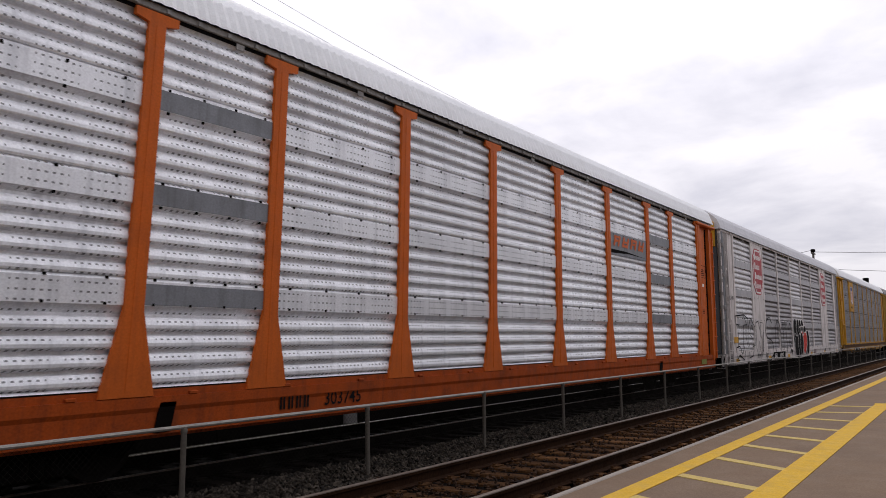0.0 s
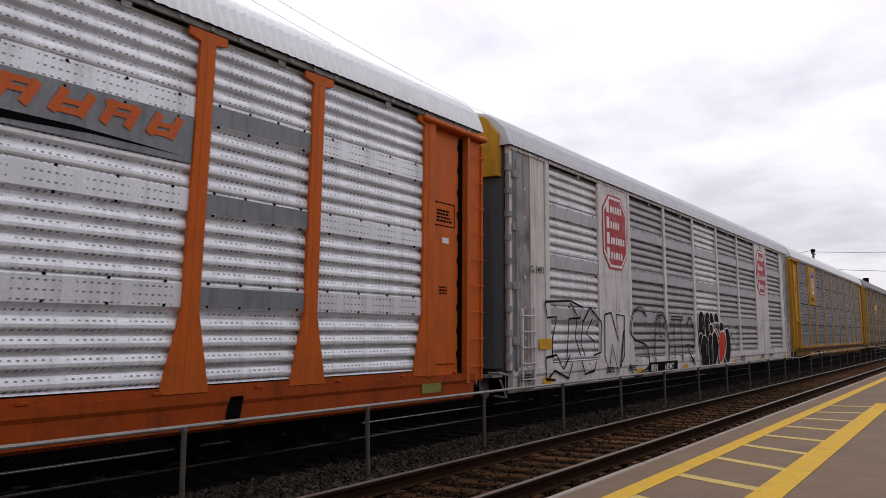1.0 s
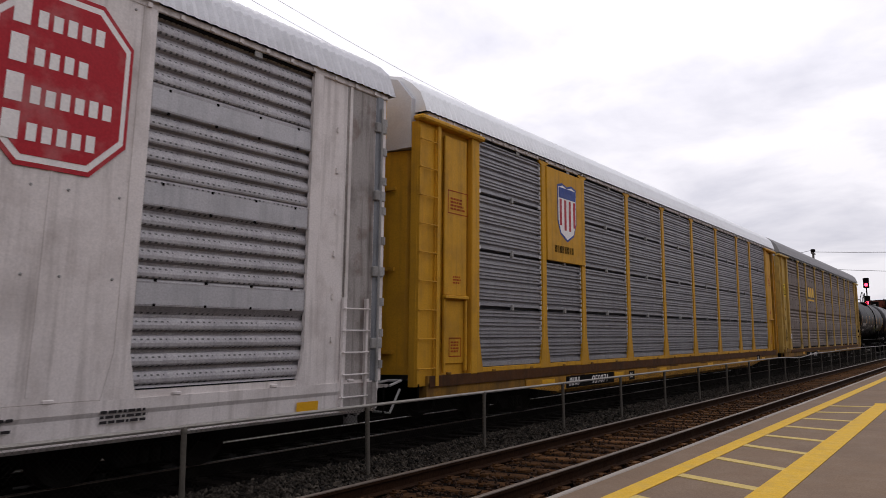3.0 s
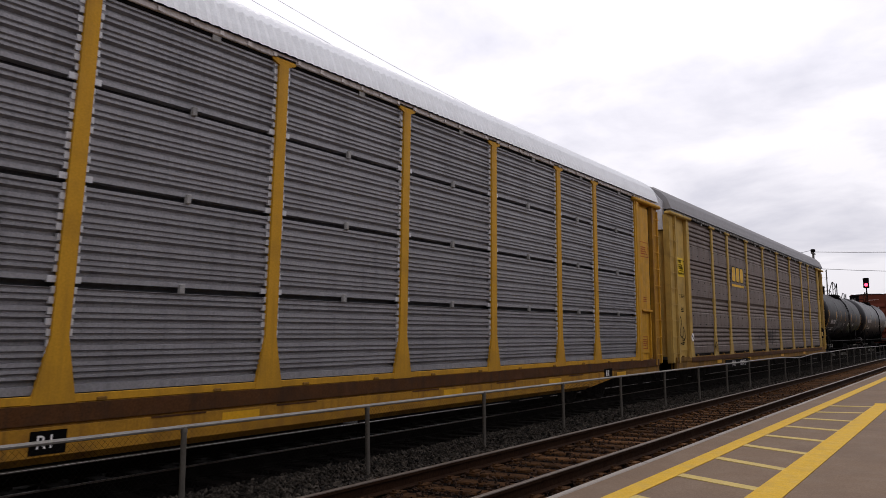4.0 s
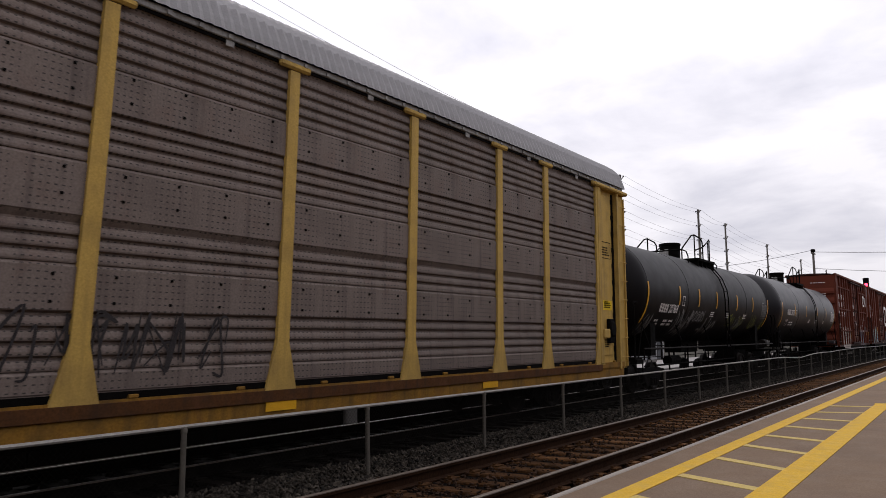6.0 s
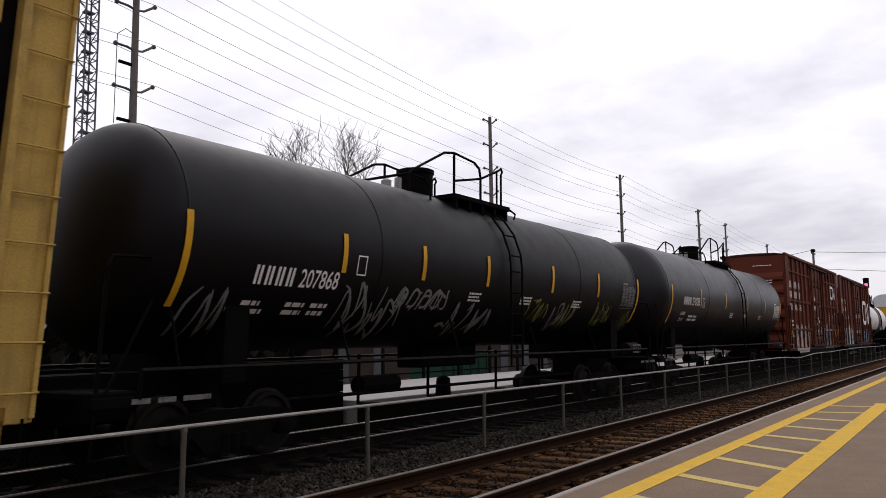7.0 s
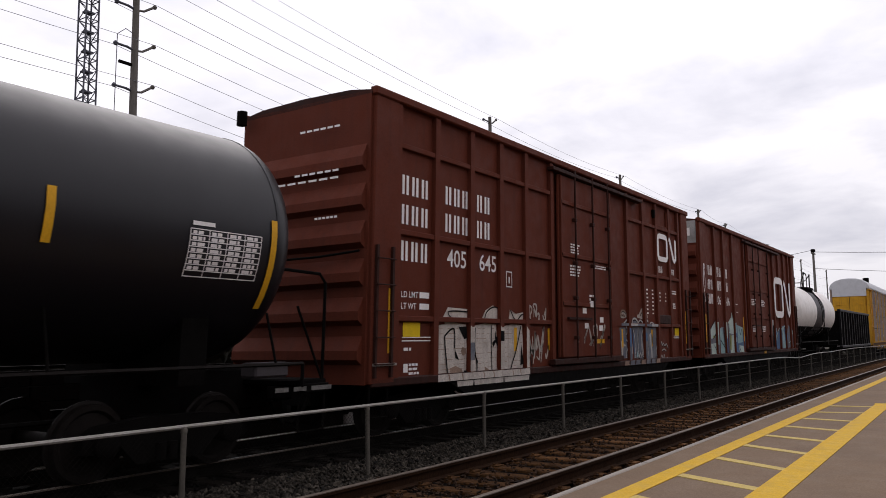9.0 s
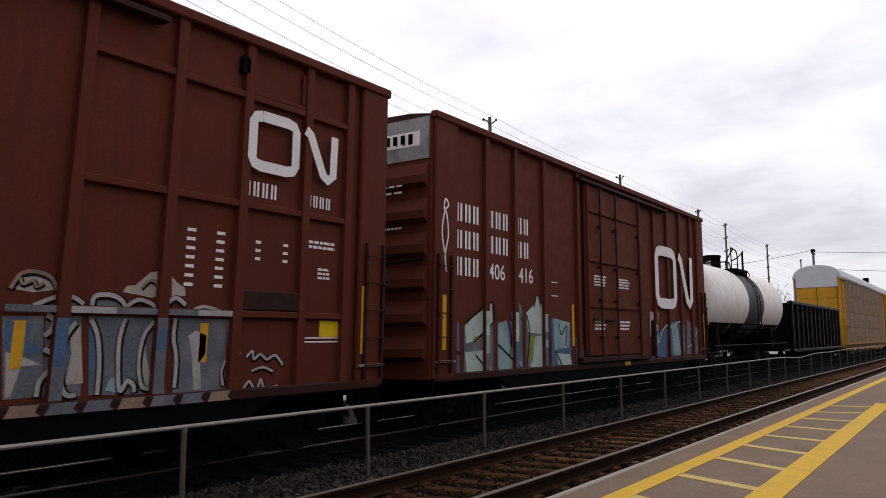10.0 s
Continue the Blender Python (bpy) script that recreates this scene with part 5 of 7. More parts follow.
def yellow_rack(s, sheet, label, sign=True, spin=True):
    car = autorack(s, label, YELLOW, YELLOW_SOILED, sheet, RIBS_FINE, ROOF_WHITE if sign else ROOF_LIGHT, "slim", YELLOW, YELLOW, spin=spin, gutter=WHITE_PAINT)
    if sign:
        plate = part("sign_plate", Shape().box(1.47, 1.53, -9.2, -7.2, 3.42, 5.5, 0.01), YELLOW, car, "yellow sign panel")
        for mat, k, x in ((BLUE_DECAL, 1.0, 1.534), (WHITE_INK, 0.92, 1.538)):
            g = Shape()
            patch(g, [(-8.2 + a * k, 4.55 + b * k) for a, b in ((-0.5, 0.62), (-0.25, 0.68), (0, 0.62), (0.25, 0.68), (0.5, 0.62), (0.5, -0.2), (0.36, -0.5), (0, -0.66), (-0.36, -0.5), (-0.5, -0.2))], flat(x))
            part("shield", g, mat, plate)
        g = Shape()
        for k in range(4):
            bar(g, -8.6 + k * 0.24, -8.49 + k * 0.24, 4.1 + 0.1 * abs(k - 1.5), 4.85, flat(1.542))
        part("shield_stripe", g, RED_DECAL, plate)
        g = Shape()
        bar(g, -8.64, -7.76, 4.88, 5.12, flat(1.542))
        part("shield_band", g, BLUE_DECAL, plate)
        g = Shape()
        letters(g, -8.85, 3.62, 0.16, 8, flat(1.535))
        part("lettering", g, NEAR_BLACK, plate)
    # bright ledge under the panels, rusted web, and the deep outer frame member
    for a, b in zip(POSTS, POSTS[1:]):
        part("ledge", Shape().box(1.474, 1.494, a + 0.1, b - 0.1, 1.124, 1.21, 0.006), YELLOW, car)
    part("sill_web", Shape().box(1.496, 1.505, -13.6, 13.6, 0.93, 1.116), RUST_SHADE_PAINT, car, "dark brown strip along the sill")
    g = Shape().along([(1.51, 0.90), (1.51, 0.62), (1.42, 0.54), (1.3, 0.54), (1.3, 0.90)], -8.7, 8.7)
    for e in (-1, 1):
        g.side([(e * 8.7, 0.58), (e * 8.7, 0.90), (e * 10.2, 0.90), (e * 10.2, 0.74)][::e], 1.40, 1.508)
    part("lower_sill", g, YELLOW_DULL, car)
    for y in (-8.1, -3.2, -1.3, 1.7, 4.4, 7.6):
        part("doubler", Shape().box(1.508, 1.516, y, y + 0.75, 0.885, 0.905), RUST_SHADE_PAINT, car)
    g = Shape()
    for y in (-9.5, -5.55, -2.2, 2.6, 6.6, 10.4):
        bar(g, y, y + 0.6, 0.74, 0.87, flat(1.514))
    part("tape", g, STRIPE_YELLOW, car)
    board = part("number_board", Shape().box(1.504, 1.511, 9.6, 10.1, 0.76, 0.98), NEAR_BLACK, car)
    g = Shape()
    letters(g, 9.7, 0.8, 0.14, 2, flat(1.515))
    part("lettering", g, WHITE_INK, board)
    board = part("number_board", Shape().box(1.505, 1.514, -4.56, -4.18, 0.64, 0.87), NEAR_BLACK, car)
    text_on("R1", -4.5, 0.70, 0.13, flat(1.518), WHITE_INK, board)
    board = part("number_board", Shape().box(1.505, 1.514, -8.35, -5.6, 0.635, 0.89), NEAR_BLACK, car)
    g = Shape()
    letters(g, -8.2, 0.675, 0.18, 4, flat(1.518), slant=0.2)
    part("lettering", g, WHITE_INK, board)
    text_on("959071", -6.98, 0.675, 0.18, flat(1.518), WHITE_INK, board, shear=0.2, stretch=1.3)
    return car


def brown_rack():
    s = 22.14
    car = autorack(s, "brown-grey autorack railcar with faded yellow posts and end ladders", YELLOW_PALE, YELLOW_SOILED, GALV_BROWN, RIBS_SMALL, ROOF_GREY, "tee", YELLOW_PALE, YELLOW_PALE)
    side = flat(1.485)
    plate = part("logo_plate", Shape().box(1.47, 1.476, -6.85, -4.85, 3.60, 4.45), GALV_BROWN, car)
    # company mark: three heavy yellow blocks and a bar, drawn as plain shapes
    g = Shape()
    rim = Shape()
    for i in range(3):
        y = -6.70 + i * 0.60
        patch(rim, [(y - 0.03, 3.86), (y + 0.05, 3.79), (y + 0.41, 3.79), (y + 0.49, 3.86), (y + 0.49, 4.30), (y + 0.41, 4.39), (y + 0.05, 4.39), (y - 0.03, 4.30)], flat(1.481))
        patch(g, [(y, 3.88), (y + 0.06, 3.82), (y + 0.4, 3.82), (y + 0.46, 3.88), (y + 0.46, 4.28), (y + 0.4, 4.36), (y + 0.06, 4.36), (y, 4.28)], side)
    bar(g, -6.78, -4.98, 3.62, 3.71, side)
    part("rim", rim, BLACK_INK, plate)
    part("logo", g, LOGO_YELLOW, plate, "three heavy yellow blocks over a bar")
    # brown strip paints the shadow zone below the panels onto the sill
    part("sill_web", Shape().box(1.485, 1.509, -12.2, 12.2, 0.94, 1.09, 0.004), RUST_SHADE_PAINT, car, "dark brown strip along the sill")
    # yellow notice on the leading end panel
    fx = flat(1.434)
    board = part("notice_board", Shape().box(1.424, 1.430, -13.12, -12.45, 3.62, 4.22), BRIGHT_YELLOW, car, "yellow notice with black words")
    g = Shape()
    letters(g, -12.98, 4.06, 0.09, 4, fx)
    part("lettering", g, NEAR_BLACK, board)
    text_on("Quality", -12.98, 3.89, 0.1, fx, NEAR_BLACK, board, bold=0.01)
    text_on("Auto Rack", -13.07, 3.69, 0.1, fx, NEAR_BLACK, board, bold=0.01)
    text_on("T 9614", -13.0, 2.95, 0.12, fx, NEAR_BLACK, car)
    g = Shape()
    stroke(g, [(-13.15, 1.95), (-13.0, 2.35), (-12.9, 2.2), (-13.05, 1.8), (-12.8, 1.75), (-12.75, 2.05), (-12.55, 1.75), (-12.7, 1.65)], 0.035, fx)
    stroke(g, [(-13.05, 1.55), (-12.75, 1.5), (-12.85, 1.62)], 0.03, fx)
    scribble(g, -9.55, -9.05, 1.2, 1.75, 4, 0.03, flat(1.511), 7)
    part("spray_lettering", g, NEAR_BLACK, car, "black spray-painted tag")
    g = Shape()
    scribble(g, -3.0, -0.4, 1.35, 2.15, 9, 0.035, flat(1.478), 12)
    scribble(g, -1.6, 0.6, 1.3, 2.1, 8, 0.035, flat(1.478), 15)
    part("spray_lettering", g, GREY_INK, car, "faded black spray-painted tags")
    disc = Shape().turned([(1.526, 0.13), (1.53, 0.13)], "x", (0, -12.1, 1.72), 20)
    o = part("warning_disc", disc, WHITE_INK, car)
    g = Shape()
    stroke(g, [(-12.18, 1.78), (-12.02, 1.66)], 0.04, flat(1.534), False)
    part("disc_bar", g, NEAR_BLACK, o)
    part("notice_board", Shape().box(1.424, 1.430, 12.5, 13.05, 2.42, 2.66), BRIGHT_YELLOW, car)
    g = Shape()
    smudge_lines(g, 12.56, 2.58, 0.42, 3, 0.03, fx, 9)
    part("small_print", g, NEAR_BLACK, car)
    box = Shape().box(1.42, 1.56, 12.25, 12.62, 1.72, 1.95, 0.02)
    part("brake_box", box, YELLOW_PALE, car)
    g = Shape().turned([(1.5, 0.16), (1.53, 0.2), (1.56, 0.16)], "x", (0, 12.85, 1.95), 16)
    g.box(1.42, 1.52, 12.7, 13.0, 1.6, 2.2, 0.02)
    part("hand_brake", g, NEAR_BLACK, car)
    lower = Shape()
    letters(lower, -7.35, 0.66, 0.2, 3, flat(1.505), slant=0.15)
    part("lettering", lower, WHITE_INK, car)
    text_on("820915", -6.2, 0.66, 0.2, flat(1.505), WHITE_INK, car, shear=0.15)
    part("number_board", Shape().box(1.47, 1.50, -8.2, -4.6, 0.60, 0.90), NEAR_BLACK, car)
    g = Shape()
    for y in (-9.3, -5.0, 1.2, 6.6):
        bar(g, y, y + 0.55, 0.82, 0.94, flat(1.5))
    part("tape", g, STRIPE_YELLOW, car)


def tank_car(s, label, paint, half, stripes, plain=False, number="", code=4, top=-0.75, rail_ends=(-3.1, 2.9), r=1.5, ladder_at=0.6, band=None, zc=3.09, ends=None):
    car = railcar("tank_railcar", label, s)
    lo, hi = ends or (-half, half)
    dome = [(0.8 * math.cos(t), max(0.02, r * math.sin(t))) for t in [math.pi / 2 * k / 16 for k in range(17)]]
    prof = [(lo - a, b) for a, b in dome] + [(-half * 0.5, r), (0, r), (half * 0.5, r)] + [(hi + a, b) for a, b in reversed(dome)]
    tank = part("tank", Shape().turned(prof, "y", (0, 0, zc), 64), paint, car, smooth=True)
    g = Shape()
    for y in (lo, -half * 0.5, half * 0.5, hi):
        for a in (y - 0.02,):
            g.turned([(a, r - 0.02), (a, r + 0.006), (a + 0.04, r + 0.006), (a + 0.04, r - 0.02)], "y", (0, 0, zc), 64)
    part("weld_seam", g, paint, tank, smooth=True)
    fx = round_side(r, zc)
    if band:
        g = Shape()
        g.turned([(band[0], r), (band[0], r + 0.006), (band[1], r + 0.006), (band[1], r)], "y", (0, 0, zc), 64)
        part("band", g, DARK_BAND, car, "dark grey band round the tank", smooth=True)
        # near-black skin over the lower part of the shell
        g = Shape()
        low = [(math.cos(a) * (r + 0.008), zc + math.sin(a) * (r + 0.008)) for a in [-math.pi + k * math.pi / 16 for k in range(17)] if math.sin(a) < -0.5]
        v = [(x, y, z) for y in (-half - 0.02, half + 0.02) for x, z in low]
        n = len(low)
        g.add(v, [(k, k + 1, n + k + 1, n + k) for k in range(n - 1)])
        part("soiled_belly", g, NEAR_BLACK, car, "near-black underside")
    # manway, walkway and hand rails on top
    zt = zc + r
    g = Shape().turned([(zt - 0.1, 0.36), (zt + 0.42, 0.36), (zt + 0.43, 0.385), (zt + 0.50, 0.385), (zt + 0.52, 0.34), (zt + 0.54, 0.05)], "z", (0, top, 0), 24)
    part("manway", g, NEAR_BLACK, car, smooth=True)
    g = Shape()
    a, b = rail_ends
    for sx in (-1, 1):
        x0, x1 = sorted((sx * 0.42, sx * 1.02))
        g.box(x0, x1, top - 0.1, b + 0.12, zt - 0.16, zt - 0.09, 0.01)
        g.box(x0, x1, top - 0.1, b + 0.12, zt - 0.09, zt - 0.07)
        for k in range(5):
            y = top + k * (b - top) / 4
            g.box(x0 + 0.02, x1 - 0.02, y - 0.03, y + 0.03, zt - 0.5, zt - 0.15)
    g.tube([(1.0, b + 0.12, zt - 0.12), (1.04, b + 0.3, zt - 0.2), (1.0, b + 0.3, zt - 0.32)], 0.02, 6)
    part("walkway", g, NEAR_BLACK, car)
    zr = zt + 0.72
    g = Shape()
    for dx in (-0.86, 0.86):
        g.tube([(dx, a, zt - 0.2), (dx, a, zt + 0.12), (dx, a + 0.1, zt + 0.2), (dx, a + 1.15, zr), (dx, -0.75, zr + 0.06), (dx, 0.0, zr - 0.0), (dx, 0.2, zr - 0.1), (dx, 0.25, zr - 0.28), (dx, 0.25, zt - 0.1)], 0.026, 6)
        g.tube([(dx, -0.75, zr + 0.06), (dx, -0.75, zt - 0.1)], 0.026, 6)
        g.tube([(dx, -0.75, zt + 0.22), (dx, 0.25, zt + 0.42), (dx, b - 0.1, zr), (dx, b, zr + 0.06), (dx, b + 0.06, zr), (dx, b, zr - 0.08), (dx, b, zt - 0.1)], 0.026, 6)
        g.tube([(dx, b - 0.18, zr - 0.02), (dx, b - 0.18, zt - 0.1)], 0.022, 6)
    g.tube([(-0.86, a, zt + 0.12), (0.86, a, zt + 0.12)], 0.026, 6)
    g.tube([(0.86, a, zt + 0.12), (0.86, a + 0.5, zt + 0.1), (0.86, a + 0.68, zt - 0.05), (0.86, a + 0.7, zt - 0.3)], 0.022, 6)
    part("hand_rail", g, NEAR_BLACK, car)
    g = Shape().turned([(zt - 0.1, 0.1), (zt + 0.16, 0.1), (zt + 0.2, 0.04)], "z", (0, a + 0.45, 0), 12)
    g.turned([(zt - 0.1, 0.07), (zt + 0.24, 0.07)], "z", (0.1, top - 0.7, 0), 10)
    part("valve", g, GREY_PAINT, car)
    # ladder that follows the shell
    g = Shape()
    for dy in (-0.23, 0.23):
        pts = [((r + 0.09) * math.cos(t), ladder_at + dy, zc + (r + 0.09) * math.sin(t)) for t in [radians(d) for d in (62, 45, 28, 12, 0)]]
        g.tube(pts + [(r + 0.09, ladder_at + dy, 2.4), (r + 0.09, ladder_at + dy, 1.2)], 0.022, 6)
    for k in range(9):
        if k < 4:
            t = radians(58 - k * 16)
            p = ((r + 0.09) * math.cos(t), zc + (r + 0.09) * math.sin(t))
        else:
            p = (r + 0.09, 3.05 - (k - 4) * 0.42)
        g.tube([(p[0], ladder_at - 0.25, p[1]), (p[0], ladder_at + 0.25, p[1])], 0.017, 6)
    part("ladder", g, NEAR_BLACK, car)
    # frame, steps, side rails
    g = Shape()
    for e in (-1, 1):
        y0, y1 = sorted((e * (half - 1.6), e * (half + 1.0)))
        g.box(-0.35, 0.35, y0, y1, 0.75, 1.35, 0.03)
        y0, y1 = sorted((e * (half + 0.5), e * (half + 1.05)))
        g.box(-1.45, 1.45, y0, y1, 1.1, 1.2, 0.02)
        y0, y1 = sorted((e * (half - 1.3), e * (half - 0.9)))
        g.side([(y0, 1.2), (y1, 1.2), (y1, 2.3), (y0, 2.3)], -1.2, 1.2)
        g.box(1.3, 1.5, min(e * (half + 0.55), e * (half + 1.05)), max(e * (half + 0.55), e * (half + 1.05)), 1.02, 1.14, 0.01)
    g.box(-0.3, 0.3, -1.0, 1.0, 1.2, 1.9, 0.03)
    part("frame", g, NEAR_BLACK, car)
    g = Shape()
    for x in (-1.5, 1.5):
        for k in range(6):
            y = -half + k * half * 0.4
            g.tube([(x, y, 1.42), (x * 0.85, y, 2.1)], 0.018, 6)
        g.tube([(x, -half - 0.5, 1.42), (x, -half - 0.5, 1.1)], 0.025, 6)
        g.tube([(x, half + 0.5, 1.42), (x, half + 0.5, 1.1)], 0.025, 6)
    for e in (-1, 1):
        g.tube([(1.42, e * (half + 0.98), 1.15), (1.42, e * (half + 0.98), 2.55), (1.38, e * (half + 0.9), 2.68), (1.25, e * (half + 0.2), 2.72)], 0.024, 6)
        g.tube([(-1.42, e * (half + 0.98), 1.15), (-1.42, e * (half + 0.98), 2.3)], 0.024, 6)
        g.tube([(1.45, e * (half + 0.4), 2.2), (1.48, e * (half + 0.9), 1.2)], 0.018, 6)
        g.tube([(1.45, e * (half + 1.0), 1.1), (1.45, e * (half + 1.0), 0.5), (1.45, e * (half + 0.5), 0.5), (1.45, e * (half + 0.5), 1.1)], 0.018, 6)
    part("side_rail", g, NEAR_BLACK, car)
    g = Shape()
    for x in (-1.5, 1.5):
        g.tube([(x, -half - 0.5, 1.42), (x, half + 0.5, 1.42)], 0.025, 6)
    part("running_rail", g, WHEEL, car)
    g = Shape()
    g.turned([(-0.9, 0.16), (0.1, 0.16)], "y", (0.5, -2.2, 0.98), 12)
    g.turned([(0.9, 0.17), (1.3, 0.14), (1.35, 0.05)], "z", (0, 0.2, -0.35), 14)
    for y in (-3.2, -1.2, 1.3, 3.3):
        g.tube([(0.6, y, 1.5), (0.6, y, 0.7), (0.6, y + 0.9, 0.62)], 0.03, 6)
    g.tube([(0.6, -5.5, 0.86), (0.6, 5.5, 0.86)], 0.03, 6)
    part("brake_rigging", g, NEAR_BLACK, car)
    g = Shape()
    for e in (-1, 1):
        for k, w in enumerate((0.3, 0.3, 0.5)):
            y = e * (half + 0.3) - 0.3 + k * 0.34
            bar(g, y, y + w * 0.8, 1.05, 1.11, flat(1.512))
    part("tape", g, TAPE_GRIMY, car)
    # markings
    g = Shape()
    for y in stripes:
        tall = abs(abs(y) - half) < 0.3
        bar(g, y - 0.05, y + 0.05, 2.15 if tall else 2.72, 3.3 if tall else 3.3, fx, 8)
    part("stripe", g, STRIPE_YELLOW, car, "yellow reflective stripes")
    if number:
        g = Shape()
        letters(g, stripes[0] + 1.15, 2.74 if not plain else 2.47, 0.25, code, fx)
        part("lettering", g, WHITE_INK, car)
        text_on(number, stripes[0] + 1.98, 2.74 if not plain else 2.47, 0.25, fx, WHITE_INK, car, stretch=0.76)
        g = Shape()
        if not plain:
            for body, z in (("LD LMT", 2.42), ("LT WT", 2.23)):
                text_on(body, stripes[0] + 1.03, z, 0.1, fx, WHITE_INK, car, shear=0.15)
            text_on("C", stripes[0] + 3.21, 2.76, 0.1, fx, WHITE_INK, car)
        for y in (stripes[0] + 1.1, stripes[0] + 1.9, stripes[0] + 2.4)[0 if plain else 1:]:
            smudge_lines(g, y, 2.36 if not plain else 2.2, 0.42, 2, 0.06, fx, int(y * 9))
        for y in (ladder_at - 1.5, ladder_at + 0.5, ladder_at + 3.0):
            smudge_lines(g, y, 2.55, 0.5, 3, 0.035, fx, int(y * 7))
        for zz in (2.7, 2.98):
            bar(g, stripes[0] + 3.14, stripes[0] + 3.36, zz, zz + 0.02, fx)
        for yy in (3.14, 3.34):
            bar(g, stripes[0] + yy, stripes[0] + yy + 0.02, 2.7, 3.0, fx)
        part("small_print", g, WHITE_INK, car)
        py, pw = (half - 1.6, 1.12) if not plain else (half - 1.15, 0.9)
        g = Shape()
        for k in range(9):
            z = 3.05 - k * 0.07
            bar(g, py, py + pw, z, z + 0.012, fx)
        for k in range(5):
            y = py + k * pw / 4
            bar(g, y, y + 0.012, 2.49, 3.06, fx, 4)
        for k in range(4):
            smudge_lines(g, py + 0.04 + k * pw / 4, 2.995, pw / 4 - 0.08, 7, 0.04, fx, 31 + k)
        bar(g, py + 0.03, py + 0.36, 3.10, 3.15, fx)
        part("data_panel", g, WHITE_INK if not plain else FADED_WHITE, car, "white printed data table")
    for y in (-half + 1.25, half - 1.25):
        add_truck(car, y)
    add_couplers(car, half + 0.95)
    return car, fx


def first_tank():
    car, fx = tank_car(45.24, "dull black tank railcar with yellow stripes and faded spray paint", TANK_BLACK, 7.5, (-7.5, -4.66, -2.62, -0.5, 2.27, 4.78, 7.45), plain=True, number="207868", top=-0.86, rail_ends=(-2.25, 1.1), ladder_at=0.44, ends=(-7.5, 7.22))
    g = Shape()
    scribble(g, -4.5, -2.9, 1.75, 2.6, 7, 0.05, fx, 21)
    scribble(g, -2.8, -1.6, 2.2, 2.6, 5, 0.045, fx, 22)
    scribble(g, -1.6, 0.2, 1.8, 2.4, 6, 0.06, fx, 23)
    for k in range(4):
        a = -3.2 + k * 0.34
        stroke(g, [(a, 2.3), (a + 0.1, 2.55), (a + 0.25, 2.5), (a + 0.2, 2.3), (a + 0.05, 2.28)], 0.045, fx)
    scribble(g, -7.3, -6.4, 1.7, 2.4, 4, 0.05, fx, 24)
    scribble(g, 2.6, 3.6, 1.9, 2.5, 5, 0.045, fx, 25)
    part("spray_lettering", g, FADED_WHITE, car, "faded white spray-painted tags")
    g = Shape()
    scribble(g, 1.3, 2.3, 2.1, 2.55, 4, 0.04, fx, 26)
    scribble(g, 3.0, 3.7, 2.0, 2.6, 5, 0.04, fx, 27)
    scribble(g, 4.9, 5.9, 2.0, 2.65, 7, 0.024, fx, 28)
    scribble(g, 6.6, 7.4, 1.9, 2.45, 7, 0.024, fx, 29)
    part("spray_lettering", g, LIME_INK, car, "faded lime spray-painted tags")
    g = Shape()
    g.turned([(6.9, 0.02), (6.9, 0.16), (6.95, 0.18), (7.65, 0.18), (7.7, 0.16), (7.7, 0.02)], "y", (1.3, 0, 1.42), 16)
    part("air_reservoir", g, WHEEL, car, "grimy black drum", smooth=True)
    g = Shape()
    smudge_lines(g, 7.0, 1.5, 0.55, 3, 0.05, flat(1.49), 52)
    part("small_print", g, TAPE_GRIMY, car)


def second_tank():
    car, fx = tank_car(63.1, "satin black tank railcar with yellow stripes and white number", TANK_GREY, 7.75, (-7.78, -4.82, -1.78, 1.42, 4.42, 7.5), number="270785", top=-0.66, rail_ends=(-2.2, 1.08), ladder_at=0.48, r=1.6, zc=3.075, ends=(-8.05, 7.58))
    # number repeated on the head
    ob = text_on("270785", -0.47, 3.40, 0.11, flat(0), WHITE_INK, car, stretch=0.95)
    g = Shape()
    letters(g, -0.83, 3.40, 0.11, 3, flat(0))
    smudge_lines(g, -0.80, 3.28, 0.5, 2, 0.04, flat(0), 8)
    small = part("lettering", g, WHITE_INK, car)
    for o in (ob, small):
        for v in o.data.vertices:
            rho = min(1.0, math.hypot(v.co.y, v.co.z - 3.075) / 1.6)
            v.co = (v.co.y, -8.062 - 0.8 * math.sqrt(1 - rho * rho), v.co.z)
    part("placard", Shape().box(1.2, 1.5, 7.4, 8.0, 1.25, 1.45, 0.03), DARK_BAND, car)


def white_tank():
    tank_car(113.4, "white tank railcar with a grey band and near-black belly", TANK_WHITE, 5.6, (), top=-0.5, rail_ends=(-1.6, 1.2), band=(-0.8, 1.8), ladder_at=0.5)


